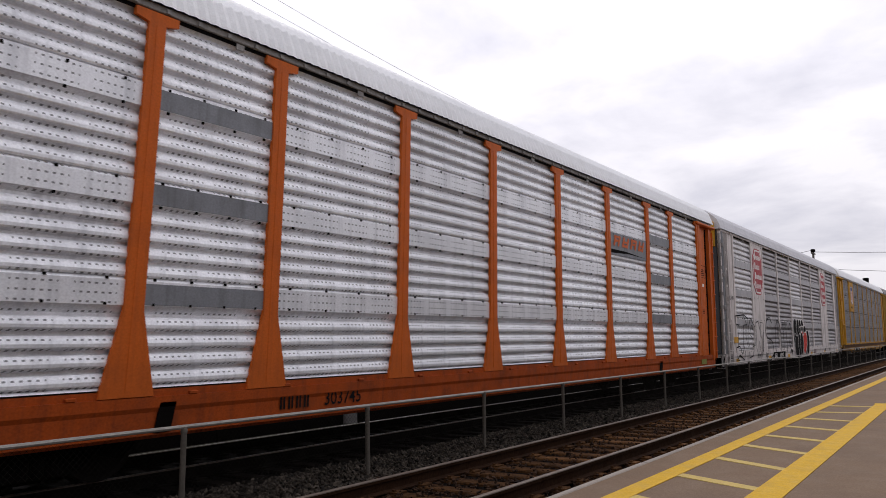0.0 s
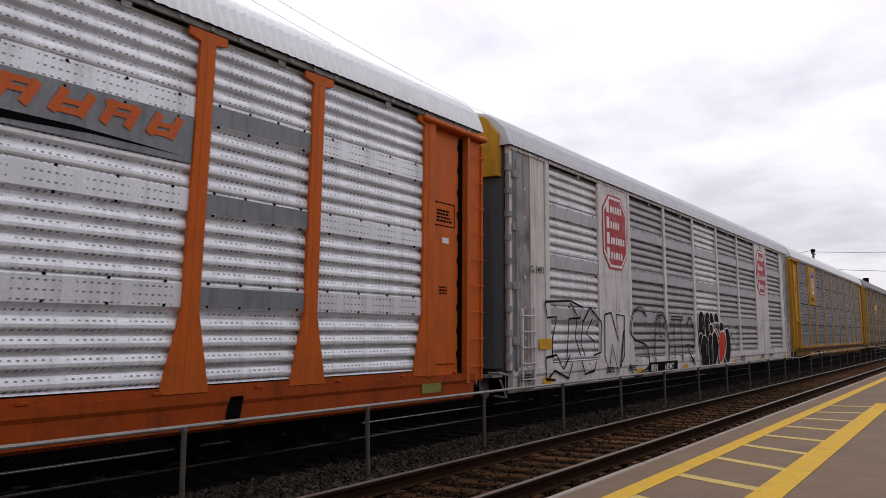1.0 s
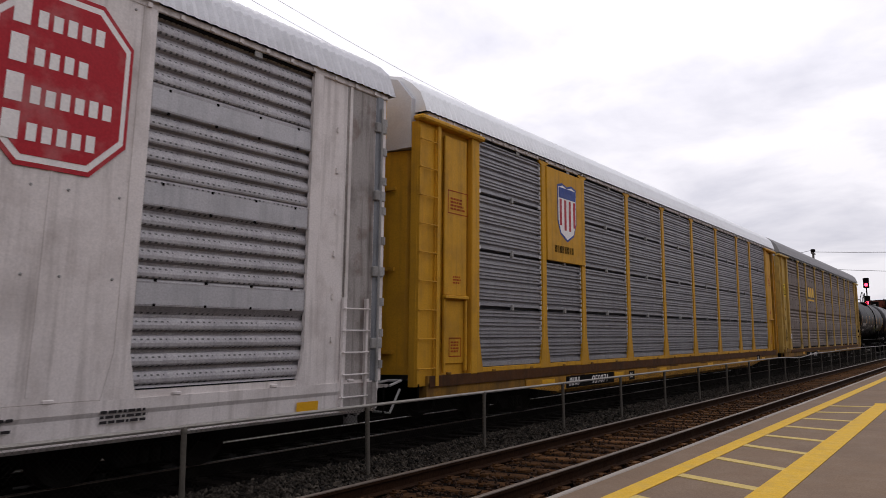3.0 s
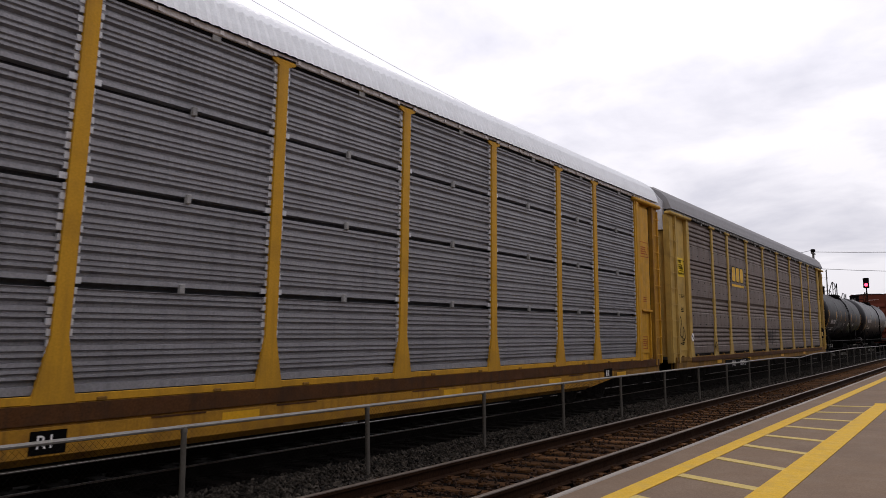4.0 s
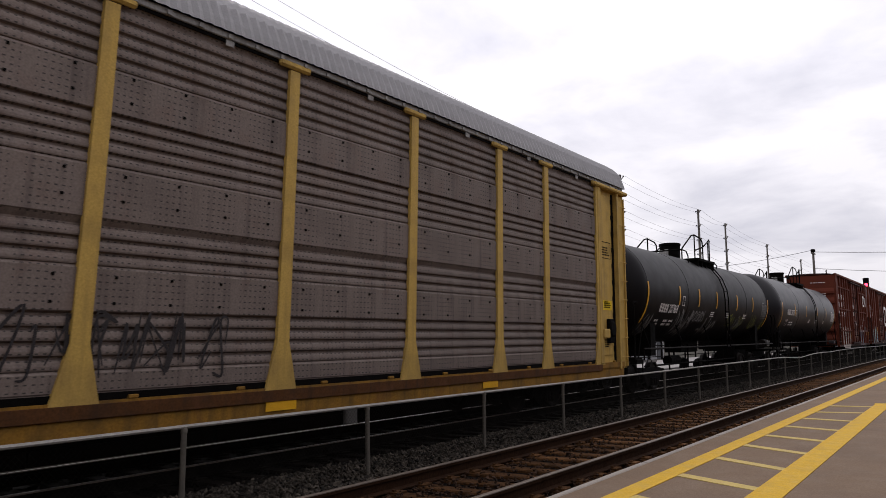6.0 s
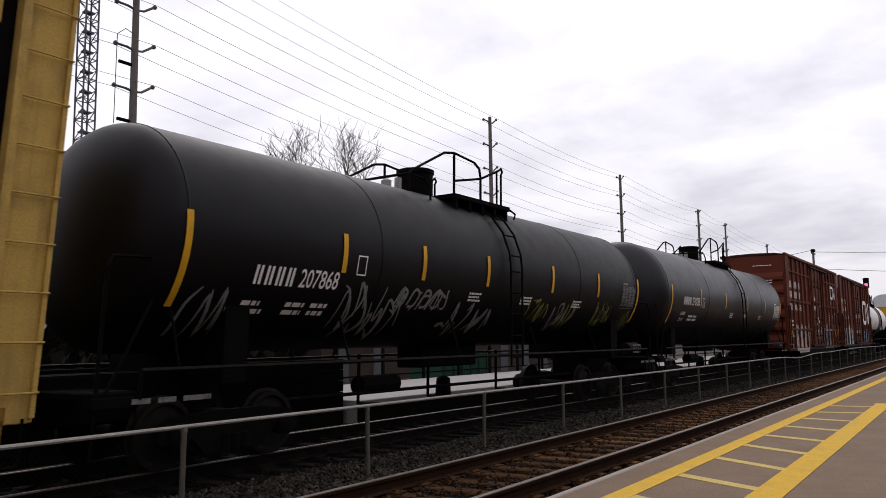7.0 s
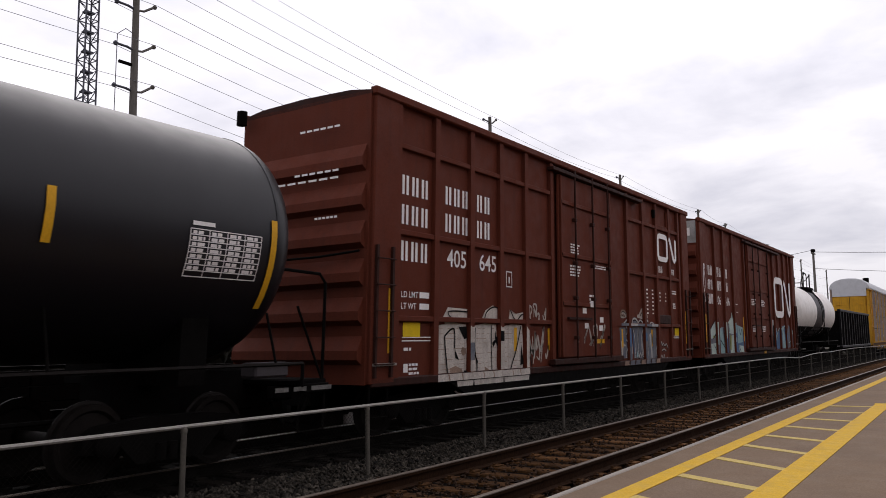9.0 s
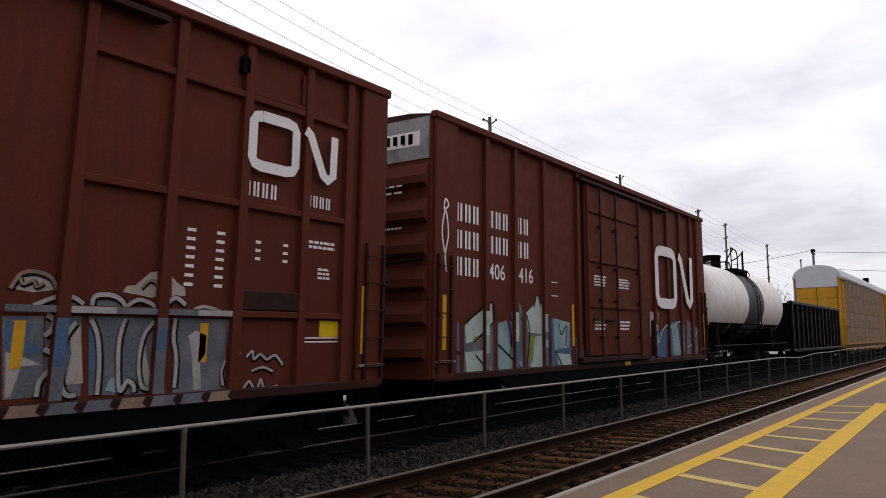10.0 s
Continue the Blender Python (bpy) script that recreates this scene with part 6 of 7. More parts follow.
def gondola():
    car = railcar("gondola_railcar", "black open-top gondola railcar with ribbed steel sides", 128.6)
    g = Shape()
    g.box(-1.45, 1.45, -7.7, 7.7, 1.0, 1.15)
    for sx in (-1, 1):
        g.box(min(1.38 * sx, 1.45 * sx), max(1.38 * sx, 1.45 * sx), -7.7, 7.7, 1.1, 3.35)
    for e in (-1, 1):
        g.box(-1.45, 1.45, min(e * 7.6, e * 7.72), max(e * 7.6, e * 7.72), 1.1, 3.35)
    part("body", g, NEAR_BLACK, car)
    rib = Shape().side([(-0.09, 1.0), (0.09, 1.0), (0.07, 3.3), (-0.07, 3.3)], 1.45, 1.55).mesh("rib", TANK_BLACK)
    for k in range(13):
        part("rib", rib, TANK_BLACK, car, at=(0, -7.5 + k * 1.25, 0))
    g = Shape()
    for sx in (-1, 1):
        g.box(min(1.36 * sx, 1.58 * sx), max(1.36 * sx, 1.58 * sx), -7.75, 7.75, 3.3, 3.45, 0.02)
        g.box(min(1.36 * sx, 1.58 * sx), max(1.36 * sx, 1.58 * sx), -7.75, 7.75, 0.95, 1.1, 0.02)
    part("top_chord", g, TANK_BLACK, car)
    for y in (-6, 6):
        add_truck(car, y, False)
    add_couplers(car, 7.8)


def boxcar(s, label, uprights, rails, door, end_top=None):
    car = railcar("boxcar", label, s)
    half = 8.05
    part("body", Shape().box(-1.42, 1.42, -half, half, 1.05, 5.68, 0.02), BROWN, car)
    um = Shape().side([(-0.07, 1.12), (0.07, 1.12), (0.07, 5.62), (-0.07, 5.62)], 1.42, 1.50).mesh("side_post", BROWN)
    for y in uprights:
        part("side_post", um, BROWN, car, at=(0, y, 0))
    for e in (-1, 1):
        part("corner_post", Shape().box(1.42, 1.51, min(e * (half - 0.62), e * half), max(e * (half - 0.62), e * half), 1.05, 5.66, 0.02), BROWN, car)
    for z in rails:
        for a, b in zip(uprights, uprights[1:]):
            if not (a < (door[0] + door[1]) / 2 < b):
                part("side_rib", Shape().box(1.42, 1.49, a + 0.07, b - 0.07, z - 0.045, z + 0.045, 0.01), BROWN, car)
    g = Shape().box(1.40, 1.545, -half - 0.04, half + 0.04, 5.62, 5.76, 0.02)
    g.box(-1.545, -1.40, -half - 0.04, half + 0.04, 5.62, 5.76, 0.02)
    part("top_chord", g, BROWN, car)
    g = Shape().along([(1.45, 5.70), (1.0, 5.77), (0, 5.80), (-1.0, 5.77), (-1.45, 5.70), (-1.45, 5.64), (1.45, 5.64)], -half - 0.05, half + 0.05)
    part("roof", g, BROWN_DARK, car)
    g = Shape().box(1.40, 1.51, -half + 0.05, half - 0.05, 1.0, 1.14, 0.02)
    part("side_sill", g, BROWN_DARK, car)
    g = Shape().side([(-half + 2.2, 1.0), (half - 2.2, 1.0), (half - 2.7, 0.78), (-half + 2.7, 0.78)], 1.36, 1.49)
    part("lower_sill", g, NEAR_BLACK, car)
    # corrugated ends
    for e in (-1, 1):
        end = part("end_wall", Shape().box(-1.44, 1.44, min(e * half, e * (half + 0.05)), max(e * half, e * (half + 0.05)), 1.05, 5.7), BROWN, car)
        for z in (1.35, 1.95, 2.55, 3.15, 3.75, 4.38):
            sec = [(e * (half + 0.05), z), (e * (half + 0.16), z + 0.08), (e * (half + 0.16), z + 0.22), (e * (half + 0.05), z + 0.44)]
            g = Shape()
            n = len(sec)
            v = [(-1.38, y, zz) for y, zz in sec] + [(1.38, y, zz) for y, zz in sec]
            g.add(v, [tuple(range(n)), tuple(range(2 * n - 1, n - 1, -1))] + [(i, (i + 1) % n, n + (i + 1) % n, n + i) for i in range(n)])
            part("end_rib", g, BROWN, end)
        if end_top:
            y0, y1 = sorted((e * (half + 0.055), e * (half + 0.065)))
            part("end_plate", Shape().box(-1.4, 1.4, y0, y1, 4.9, 5.66), end_top, end, "grey painted head of the end wall")
            y0, y1 = sorted((e * (half + 0.066), e * (half + 0.072)))
            part("number_plate", Shape().box(-0.1, 1.2, y0, y1, 5.15, 5.42), WHITE_INK, end)
            g = Shape()
            for k in range(6):
                y = e * (half + 0.076)
                a = 0.1 + k * 0.17
                g.add([(a, y, 5.19), (a + 0.1, y, 5.19), (a + 0.1, y, 5.38), (a, y, 5.38)], [(0, 1, 2, 3)])
            part("lettering", g, NEAR_BLACK, end)
        g = Shape()
        for k, (z, w) in enumerate(((5.15, 0.9), (4.42, 1.0), (4.30, 1.4), (3.66, 0.5))):
            y = e * (half + 0.17)
            for j in range(6):
                a = 0.9 - j * w / 6
                g.add([(a, y, z), (a - w / 8, y, z), (a - w / 8, y, z + 0.035), (a, y, z + 0.035)], [(0, 1, 2, 3)])
        part("small_print", g, WHITE_INK, end)
        g = ladder_mesh(e * (half - 0.28) - 0.2, e * (half - 0.28) + 0.2, 1.15, 3.2, 5, BROWN, 1.53)
        part("ladder", g, BROWN_DARK, car)
        g = Shape().tube([(1.35, e * (half + 0.14), 3.1), (0.6, e * (half + 0.2), 3.05), (-0.6, e * (half + 0.2), 3.05)], 0.02, 6)
        g.tube([(-1.3, e * (half + 0.25), 5.5), (-1.3, e * (half + 0.25), 5.75)], 0.09, 10)
        part("end_handhold", g, NEAR_BLACK, car)
        g = Shape().box(1.3, 1.56, min(e * (half - 0.6), e * (half - 0.05)), max(e * (half - 0.6), e * (half - 0.05)), 1.33, 1.37)
        part("sill_step", g, FENCE, car)
        g = Shape().tube([(1.46, e * (half - 0.05), 1.05), (1.46, e * (half - 0.05), 0.55), (1.46, e * (half - 0.5), 0.55), (1.46, e * (half - 0.5), 1.05)], 0.018, 6)
        part("step", g, NEAR_BLACK, car)
    # sliding door with its rods
    a, b = door
    d = part("sliding_door", Shape().box(1.46, 1.53, a, b, 1.3, 5.42, 0.015), BROWN, car)
    g = Shape()
    for z in (2.45, 3.55, 4.75):
        g.box(1.53, 1.575, a + 0.05, b - 0.05, z, z + 0.09, 0.01)
    for y in (a + 0.04, b - 0.12):
        g.box(1.53, 1.575, y, y + 0.08, 1.32, 5.4, 0.01)
    part("door_stiffener", g, BROWN, d)
    g = Shape()
    for y in (a + 0.75, a + 1.75, b - 0.3):
        g.tube([(1.60, y, 1.25), (1.60, y, 5.6)], 0.025, 6)
        for z in (1.7, 2.6, 3.4, 4.4):
            g.box(1.53, 1.63, y - 0.05, y + 0.05, z, z + 0.08, 0.01)
    g.box(1.54, 1.6, a + 0.35, a + 1.6, 2.15, 2.2)
    part("lock_rod", g, BROWN_DARK, d)
    part("door_track", Shape().box(1.45, 1.62, a - 0.4, b + 2.2, 5.44, 5.52, 0.01), BROWN_DARK, car)
    part("door_track", Shape().box(1.45, 1.60, a - 0.4, b + 0.55, 1.16, 1.28, 0.01), BROWN_DARK, car)
    for y in (-half + 1.95, half - 1.95):
        add_truck(car, y)
    g = Shape().box(-0.3, 0.3, -half, half, 0.7, 1.05)
    for k in range(7):
        g.box(-1.3, 1.3, -5 + k * 1.66, -4.85 + k * 1.66, 0.85, 1.05)
    g.turned([(-0.5, 0.22), (0.6, 0.22)], "y", (0.75, 0.4, 0.75), 14)
    g.tube([(0.9, -4.5, 0.7), (0.9, 4.5, 0.7)], 0.03, 6)
    part("underframe", g, NEAR_BLACK, car)
    add_couplers(car, half + 0.2)
    return car


def ribbon_mark(g, y, z, w, h, t, fx):
    """The owner's mark: one broad white ribbon, bent round and up and down."""
    loop = [(0.1, 1), (0.03, 0.96), (0, 0.86), (0, 0.14), (0.03, 0.04), (0.1, 0), (0.4, 0), (0.47, 0.04), (0.5, 0.14), (0.5, 0.86), (0.47, 0.96), (0.4, 1), (0.1, 1)]
    stroke(g, [(y + w * a, z + h * b) for a, b in loop], t, fx, False)
    pts = [(y + w * a, z + h * b) for a, b in ((0.62, 0.98), (0.68, 0.9), (0.86, 0.1), (0.92, 0.02), (0.99, 0.12), (1.0, 1.0))]
    stroke(g, pts, t, fx, False)


def first_boxcar():
    car = boxcar(80.84, "oxide-brown boxcar with white lettering and pale spray-painted panels", (-7.4, -6.27, -5.1, -4.0, -2.95, -1.75, 2.8, 4.0, 5.1, 6.25, 7.15), (2.07, 3.48, 4.93), (-1.5, 1.5))
    wall, proud = flat(1.427), flat(1.505)
    g = Shape()
    for z in (4.13, 3.63, 3.02):
        for y, n in ((-7.22, 3), (-5.92, 3), (-4.84, 2)):
            if z == 3.02 and y != -7.22:
                continue
            letters(g, y, z, 0.33, n, wall, wide=0.68)
    part("lettering", g, WHITE_INK, car, "white plain bars of lettering")
    text_on("405", -5.86, 3.02, 0.31, wall, WHITE_INK, car)
    text_on("645", -4.76, 3.02, 0.31, wall, WHITE_INK, car)
    text_on("LD LMT", -7.2, 2.42, 0.10, wall, WHITE_INK, car)
    text_on("LT WT", -7.2, 2.23, 0.10, wall, WHITE_INK, car)
    g = Shape()
    for z in (2.42, 2.23):
        bar(g, -6.68, -6.4, z, z + 0.1, wall)
    smudge_lines(g, -7.1, 1.55, 0.25, 1, 0.05, wall, 3)
    smudge_lines(g, -6.95, 1.3, 0.3, 3, 0.04, wall, 4)
    bar(g, -7.1, -6.98, 1.2, 1.34, wall)
    for zz in (2.75, 3.05):
        bar(g, -3.72, -3.48, zz, zz + 0.02, wall)
    for yy in (-3.72, -3.5):
        bar(g, yy, yy + 0.02, 2.75, 3.07, wall)
    bar(g, -3.62, -3.58, 2.83, 2.96, wall)
    smudge_lines(g, -0.9, 3.85, 0.55, 4, 0.035, flat(1.534), 5)
    smudge_lines(g, -0.95, 3.35, 0.6, 4, 0.04, flat(1.534), 6)
    smudge_lines(g, 0.4, 3.45, 0.9, 2, 0.03, flat(1.534), 7)
    smudge_lines(g, 0.1, 2.7, 0.4, 3, 0.05, flat(1.534), 8)
    for y in (4.3, 4.75):
        for k in range(7):
            bar(g, y, y + 0.13, 3.05 - k * 0.11, 3.09 - k * 0.11, wall)
    for y in (5.4, 5.9):
        for k in range(3):
            bar(g, y, y + 0.09, 3.0 - k * 0.11, 3.04 - k * 0.11, wall)
    smudge_lines(g, 6.4, 3.1, 0.6, 2, 0.04, wall, 10)
    smudge_lines(g, 6.6, 2.72, 0.28, 3, 0.035, wall, 11)
    bar(g, 0.05, 0.25, 2.45, 2.6, flat(1.58))
    for y, z in ((-0.3, 2.3), (-0.2, 1.95), (0.7, 2.1), (0.65, 1.9)):
        bar(g, y, y + 0.22, z, z + 0.13, flat(1.534))
    part("small_print", g, WHITE_INK, car)
    g = Shape()
    for y, h in ((-7.58, 1.0), (7.55, 1.0)):
        bar(g, y - 0.06, y + 0.06, 1.52, 2.54, flat(1.514))
    for y in (-3.35, -1.85, 2.4, 4.65):
        bar(g, y - 0.06, y + 0.06, 1.48, 1.95, wall if y != 2.4 else flat(1.43))
    bar(g, 0.5, 0.95, 1.6, 1.7, flat(1.534))
    part("stripe", g, STRIPE_YELLOW, car, "amber reflective stripes")
    for y0 in (-7.13, 6.38):
        g = Shape()
        sgn = 1 if y0 < 0 else -1
        bar(g, y0 if sgn > 0 else y0 + 0.3, y0 + 0.48 if sgn > 0 else y0 + 0.78, 1.77, 2.01, wall)
        part("placard", g, BRIGHT_YELLOW, car, "bright yellow label")
        g = Shape()
        for z in (1.70, 1.755):
            bar(g, y0 - 0.02, y0 + 0.82, z, z + 0.02, wall)
        part("placard_frame", g, WHITE_INK, car)
    g = Shape()
    ribbon_mark(g, 5.18, 4.02, 1.6, 0.68, 0.15, flat(1.508))
    part("logo", g, WHITE_INK, car, "broad bent white ribbon mark")
    g = Shape()
    letters(g, 5.15, 3.62, 0.2, 4, wall)
    letters(g, 6.32, 3.62, 0.17, 4, wall)
    part("lettering", g, WHITE_INK, car)
    hatch = part("hatch_frame", Shape().box(1.42, 1.47, 5.15, 6.2, 4.98, 5.04, 0.01).box(1.42, 1.47, 6.12, 6.2, 5.04, 5.5, 0.01), BROWN, car)
    part("hatch_box", Shape().box(1.42, 1.5, 4.95, 5.1, 5.2, 5.45, 0.02), NEAR_BLACK, car)
    part("stop_plate", Shape().box(1.42, 1.49, 5.15, 6.2, 2.12, 2.38, 0.015), BROWN_DARK, car)
    # pale block letters sprayed along the bottom of both halves
    r = random.Random(33)
    for a, b in ((-6.2, -5.17), (-5.03, -4.07), (-3.93, -3.02)):
        w = b - a
        sheet = Shape()
        x1, x2 = flat(1.4225), flat(1.4238)
        patch(sheet, [(a + 0.02, 1.145), (b - 0.03, 1.145), (b - 0.01, 1.6), (b - 0.05, 2.0), (a + w * 0.5, 2.02), (a + 0.06, 1.97), (a, 1.5)], x1)
        low = flat(1.5135)
        patch(sheet, [(a - 0.02, 1.01), (b + 0.12, 1.01), (b + 0.12, 1.13), (a - 0.02, 1.13)], low)
        patch(sheet, [(max(a, -5.6) + 0.02, 0.90), (b + 0.1, 0.90), (b + 0.12, 0.995), (max(a, -5.6), 0.995)], flat(1.494))
        patch(sheet, [(b + 0.012, 1.145), (b + 0.128, 1.145), (b + 0.128, 1.9), (b + 0.012, 1.98)], flat(1.503))
        ink = Shape()
        for k in range(9):      # thin brick-like lines drawn over the pale ground
            z = 1.2 + k * 0.09
            y = a + r.uniform(0.03, 0.3)
            while y < b - 0.12:
                e = min(b - 0.04, y + r.uniform(0.1, 0.4))
                stroke(ink, [(y, z), ((y + e) / 2, z + r.uniform(-0.012, 0.012)), (e, z)], 0.008, x2)
                y = e + r.uniform(0.08, 0.3)
        for y in (a + 0.3, b - 0.3):
            stroke(ink, [(y, 1.13), (y + 0.04, 1.01)], 0.03, flat(1.516), False)
        part("spray_lettering", sheet, PAPER_INK, car, "pale sprayed block letters with dark edges")
        tagged(part("brick_lines", ink, TAN_INK, car), kind="stuff")
    cream_letters(car)
    over_posts(car, (-5.1, -4.0), 1.16, 1.95, (PAPER_INK, BLACK_INK, PAPER_INK, SLATE_INK), 4)
    grey_mural(car)
    over_posts(car, (2.8, 4.0), 1.15, 2.0, (SLATE_INK, BLUE_INK, CREAM_INK, SLATE_INK), 8)
    for k in range(7):
        y = 2.3 + k * 0.4
        g = Shape()
        patch(g, [(y, 1.015), (y + 0.36, 1.015), (y + 0.3, 1.06), (y + 0.34, 1.13), (y + 0.05, 1.13), (y + 0.03, 1.07)], flat(1.5135))
        part("spray_fill", g, SLATE_INK if k % 3 else TAN_INK, car)
    for k, (a, b) in enumerate(((2.2, 2.72), (2.88, 3.4), (3.4, 3.92), (4.08, 4.5), (4.5, 5.02))):
        g = Shape()
        bar(g, a, b, 2.035, 2.105, flat(1.4935))
        part("spray_fill", g, (SLATE_INK, OFFWHITE_INK, SLATE_INK)[k % 3], car)
    g = Shape()
    scribble(g, -2.85, -1.85, 1.2, 2.0, 5, 0.06, wall, 41)
    scribble(g, -2.75, -2.0, 2.1, 2.5, 4, 0.05, wall, 42)
    scribble(g, -0.6, 0.9, 1.5, 2.2, 5, 0.05, flat(1.534), 44)
    part("spray_lettering", g, CREAM_INK, car, "loose cream spray-painted scrawl")


def second_boxcar():
    car = boxcar(98.33, "brown boxcar with grey end head and teal spray-painted lower side", (-7.4, -6.25, -5.1, -3.8, -2.05, 1.95, 3.2, 4.4, 5.6, 6.7, 7.4), (), (-1.75, 1.9), GREY_PAINT)
    wall = flat(1.427)
    g = Shape()
    for z in (3.88, 3.38, 2.88):
        for y, n in ((-7.25, 3), (-6.12, 3), (-4.95, 2)):
            if z == 2.88 and y != -7.25:
                continue
            letters(g, y, z, 0.34, n, wall, wide=0.68)
    part("lettering", g, WHITE_INK, car, "white plain bars of lettering")
    text_on("406", -6.1, 2.88, 0.3, wall, WHITE_INK, car)
    text_on("416", -4.9, 2.88, 0.3, wall, WHITE_INK, car)
    g = Shape()
    ribbon_mark(g, 3.3, 2.72, 3.3, 1.55, 0.3, flat(1.508))
    part("logo", g, WHITE_INK, car, "broad bent white ribbon mark")
    teal_mural(car)
    over_posts(car, (-6.25, -5.1, -3.8), 1.16, 2.25, (TEAL_INK, PALE_TEAL, SLATE_INK, BLUE_INK), 5)
    over_posts(car, (3.2, 4.4, 5.6), 1.2, 2.1, (BLUE_INK, TEAL_INK, SLATE_INK), 6)
    g = Shape()
    for y in (-7.75, -2.3, 7.75):
        bar(g, y - 0.06, y + 0.06, 1.55, 2.5, flat(1.514) if abs(y) > 7 else wall)
    bar(g, 0.6, 1.0, 1.02, 1.12, flat(1.515))
    part("stripe", g, STRIPE_YELLOW, car)
    g = Shape()
    stroke(g, [(-7.75, 3.2), (-7.85, 3.6), (-7.75, 4.0), (-7.65, 3.6), (-7.75, 3.2), (-7.7, 2.9)], 0.04, flat(1.516))
    stroke(g, [(-7.8, 4.0), (-7.75, 4.2), (-7.65, 4.1), (-7.78, 4.0)], 0.04, flat(1.516))
    for y in (-1.3, 0.3):
        smudge_lines(g, y, 3.2, 0.8, 4, 0.04, flat(1.534), int(y * 5))
        smudge_lines(g, y, 2.1, 0.7, 3, 0.05, flat(1.534), int(y * 7))
    for zz in (2.65, 2.95):
        bar(g, -3.4, -3.1, zz, zz + 0.02, wall)
    part("small_print", g, WHITE_INK, car)


orange_rack()
white_rack()
yellow_rack(-6.76, GALV_FINE, "yellow autorack railcar with fine-ribbed grey panels and a yellow sign")
brown_rack()
first_tank()
second_tank()
first_boxcar()
second_boxcar()
white_tank()
gondola()
FADED_SHEET = material("faded_pinkish_sheet", (0.33, 0.24, 0.2), 0.6, 0.1, vary=0.15, soil=0.4, streak=0.3, dirt=(0.2, 0.16, 0.13))
yellow_rack(152.2, FADED_SHEET, "yellow autorack railcar with faded pinkish panels, far down the train", False, False)
yellow_rack(180.97, FADED_SHEET, "yellow autorack railcar with faded pinkish panels, far down the train", False, False)


# ---- ground, tracks, platform ----
g = Shape()
g.add([(-1500, -300, -0.32), (1500, -300, -0.32), (1500, 3000, -0.32), (-1500, 3000, -0.32)], [(0, 1, 2, 3)])
solo("ground", g, EARTH, "dry grass and bare earth reaching to the horizon", "ground", kind="structure")


def ballast_bed():
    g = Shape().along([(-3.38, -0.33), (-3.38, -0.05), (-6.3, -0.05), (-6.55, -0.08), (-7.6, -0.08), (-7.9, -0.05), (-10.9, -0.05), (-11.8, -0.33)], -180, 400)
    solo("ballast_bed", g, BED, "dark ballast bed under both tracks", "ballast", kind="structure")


def rail_section(x):
    """Rail foot and web, then the head that the wheels polish."""
    low = [(x - 0.07, 0.0), (x + 0.07, 0.0), (x + 0.07, 0.012), (x + 0.012, 0.03), (x + 0.009, 0.115), (x + 0.034, 0.125), (x + 0.034, 0.155), (x - 0.034, 0.155), (x - 0.034, 0.125), (x - 0.009, 0.115), (x - 0.012, 0.03), (x - 0.07, 0.012)]
    head = [(x - 0.034, 0.155), (x + 0.034, 0.155), (x + 0.033, 0.165), (x + 0.024, 0.17), (x - 0.024, 0.17), (x - 0.033, 0.165)]
    return low, head


def track(x, label, tie_span, tie_mat, web):
    tr = thing("railway_track", label, "railway track", (x, 0, 0), "two parallel tracks", "structure")
    for sx in (-0.7525, 0.7525):
        low, head = rail_section(sx)
        rail = part("rail", Shape().along(low, -180, 400), web, tr)
        part("rail_head", Shape().along(head, -180, 400), STEEL, rail, "polished running surface")
    r = random.Random(int(-x * 10))
    meshes = []
    for k in range(5):
        g = Shape().box(-1.3 - r.uniform(0, 0.05), 1.3 + r.uniform(0, 0.05), -0.115, 0.115, -0.16, -0.004 - r.uniform(0, 0.012), 0.015)
        for sx in (-0.7525, 0.7525):
            g.box(sx - 0.17, sx + 0.17, -0.09, 0.09, -0.012, 0.012, 0.004)
            for dx, dy in ((-0.1, 0.06), (0.1, -0.06)):
                g.box(sx + dx - 0.018, sx + dx + 0.018, dy - 0.018, dy + 0.018, 0.0, 0.035)
        meshes.append(g.mesh("tie", tie_mat))
    for k in range(tie_span):
        o = part("tie", meshes[r.randrange(5)], tie_mat, tr, at=(r.uniform(-0.03, 0.03), -8.76 + k * 0.56 + r.uniform(-0.02, 0.02), 0))
        o.rotation_euler = (0, 0, radians(r.uniform(-1.2, 1.2)))
    rest = Shape()
    for k in range(240):
        y = -8.76 + (tie_span + k) * 0.56
        rest.box(-1.3, 1.3, y - 0.115, y + 0.115, -0.16, -0.008)
    tagged(part("far_ties", rest, tie_mat, tr), kind="stuff")


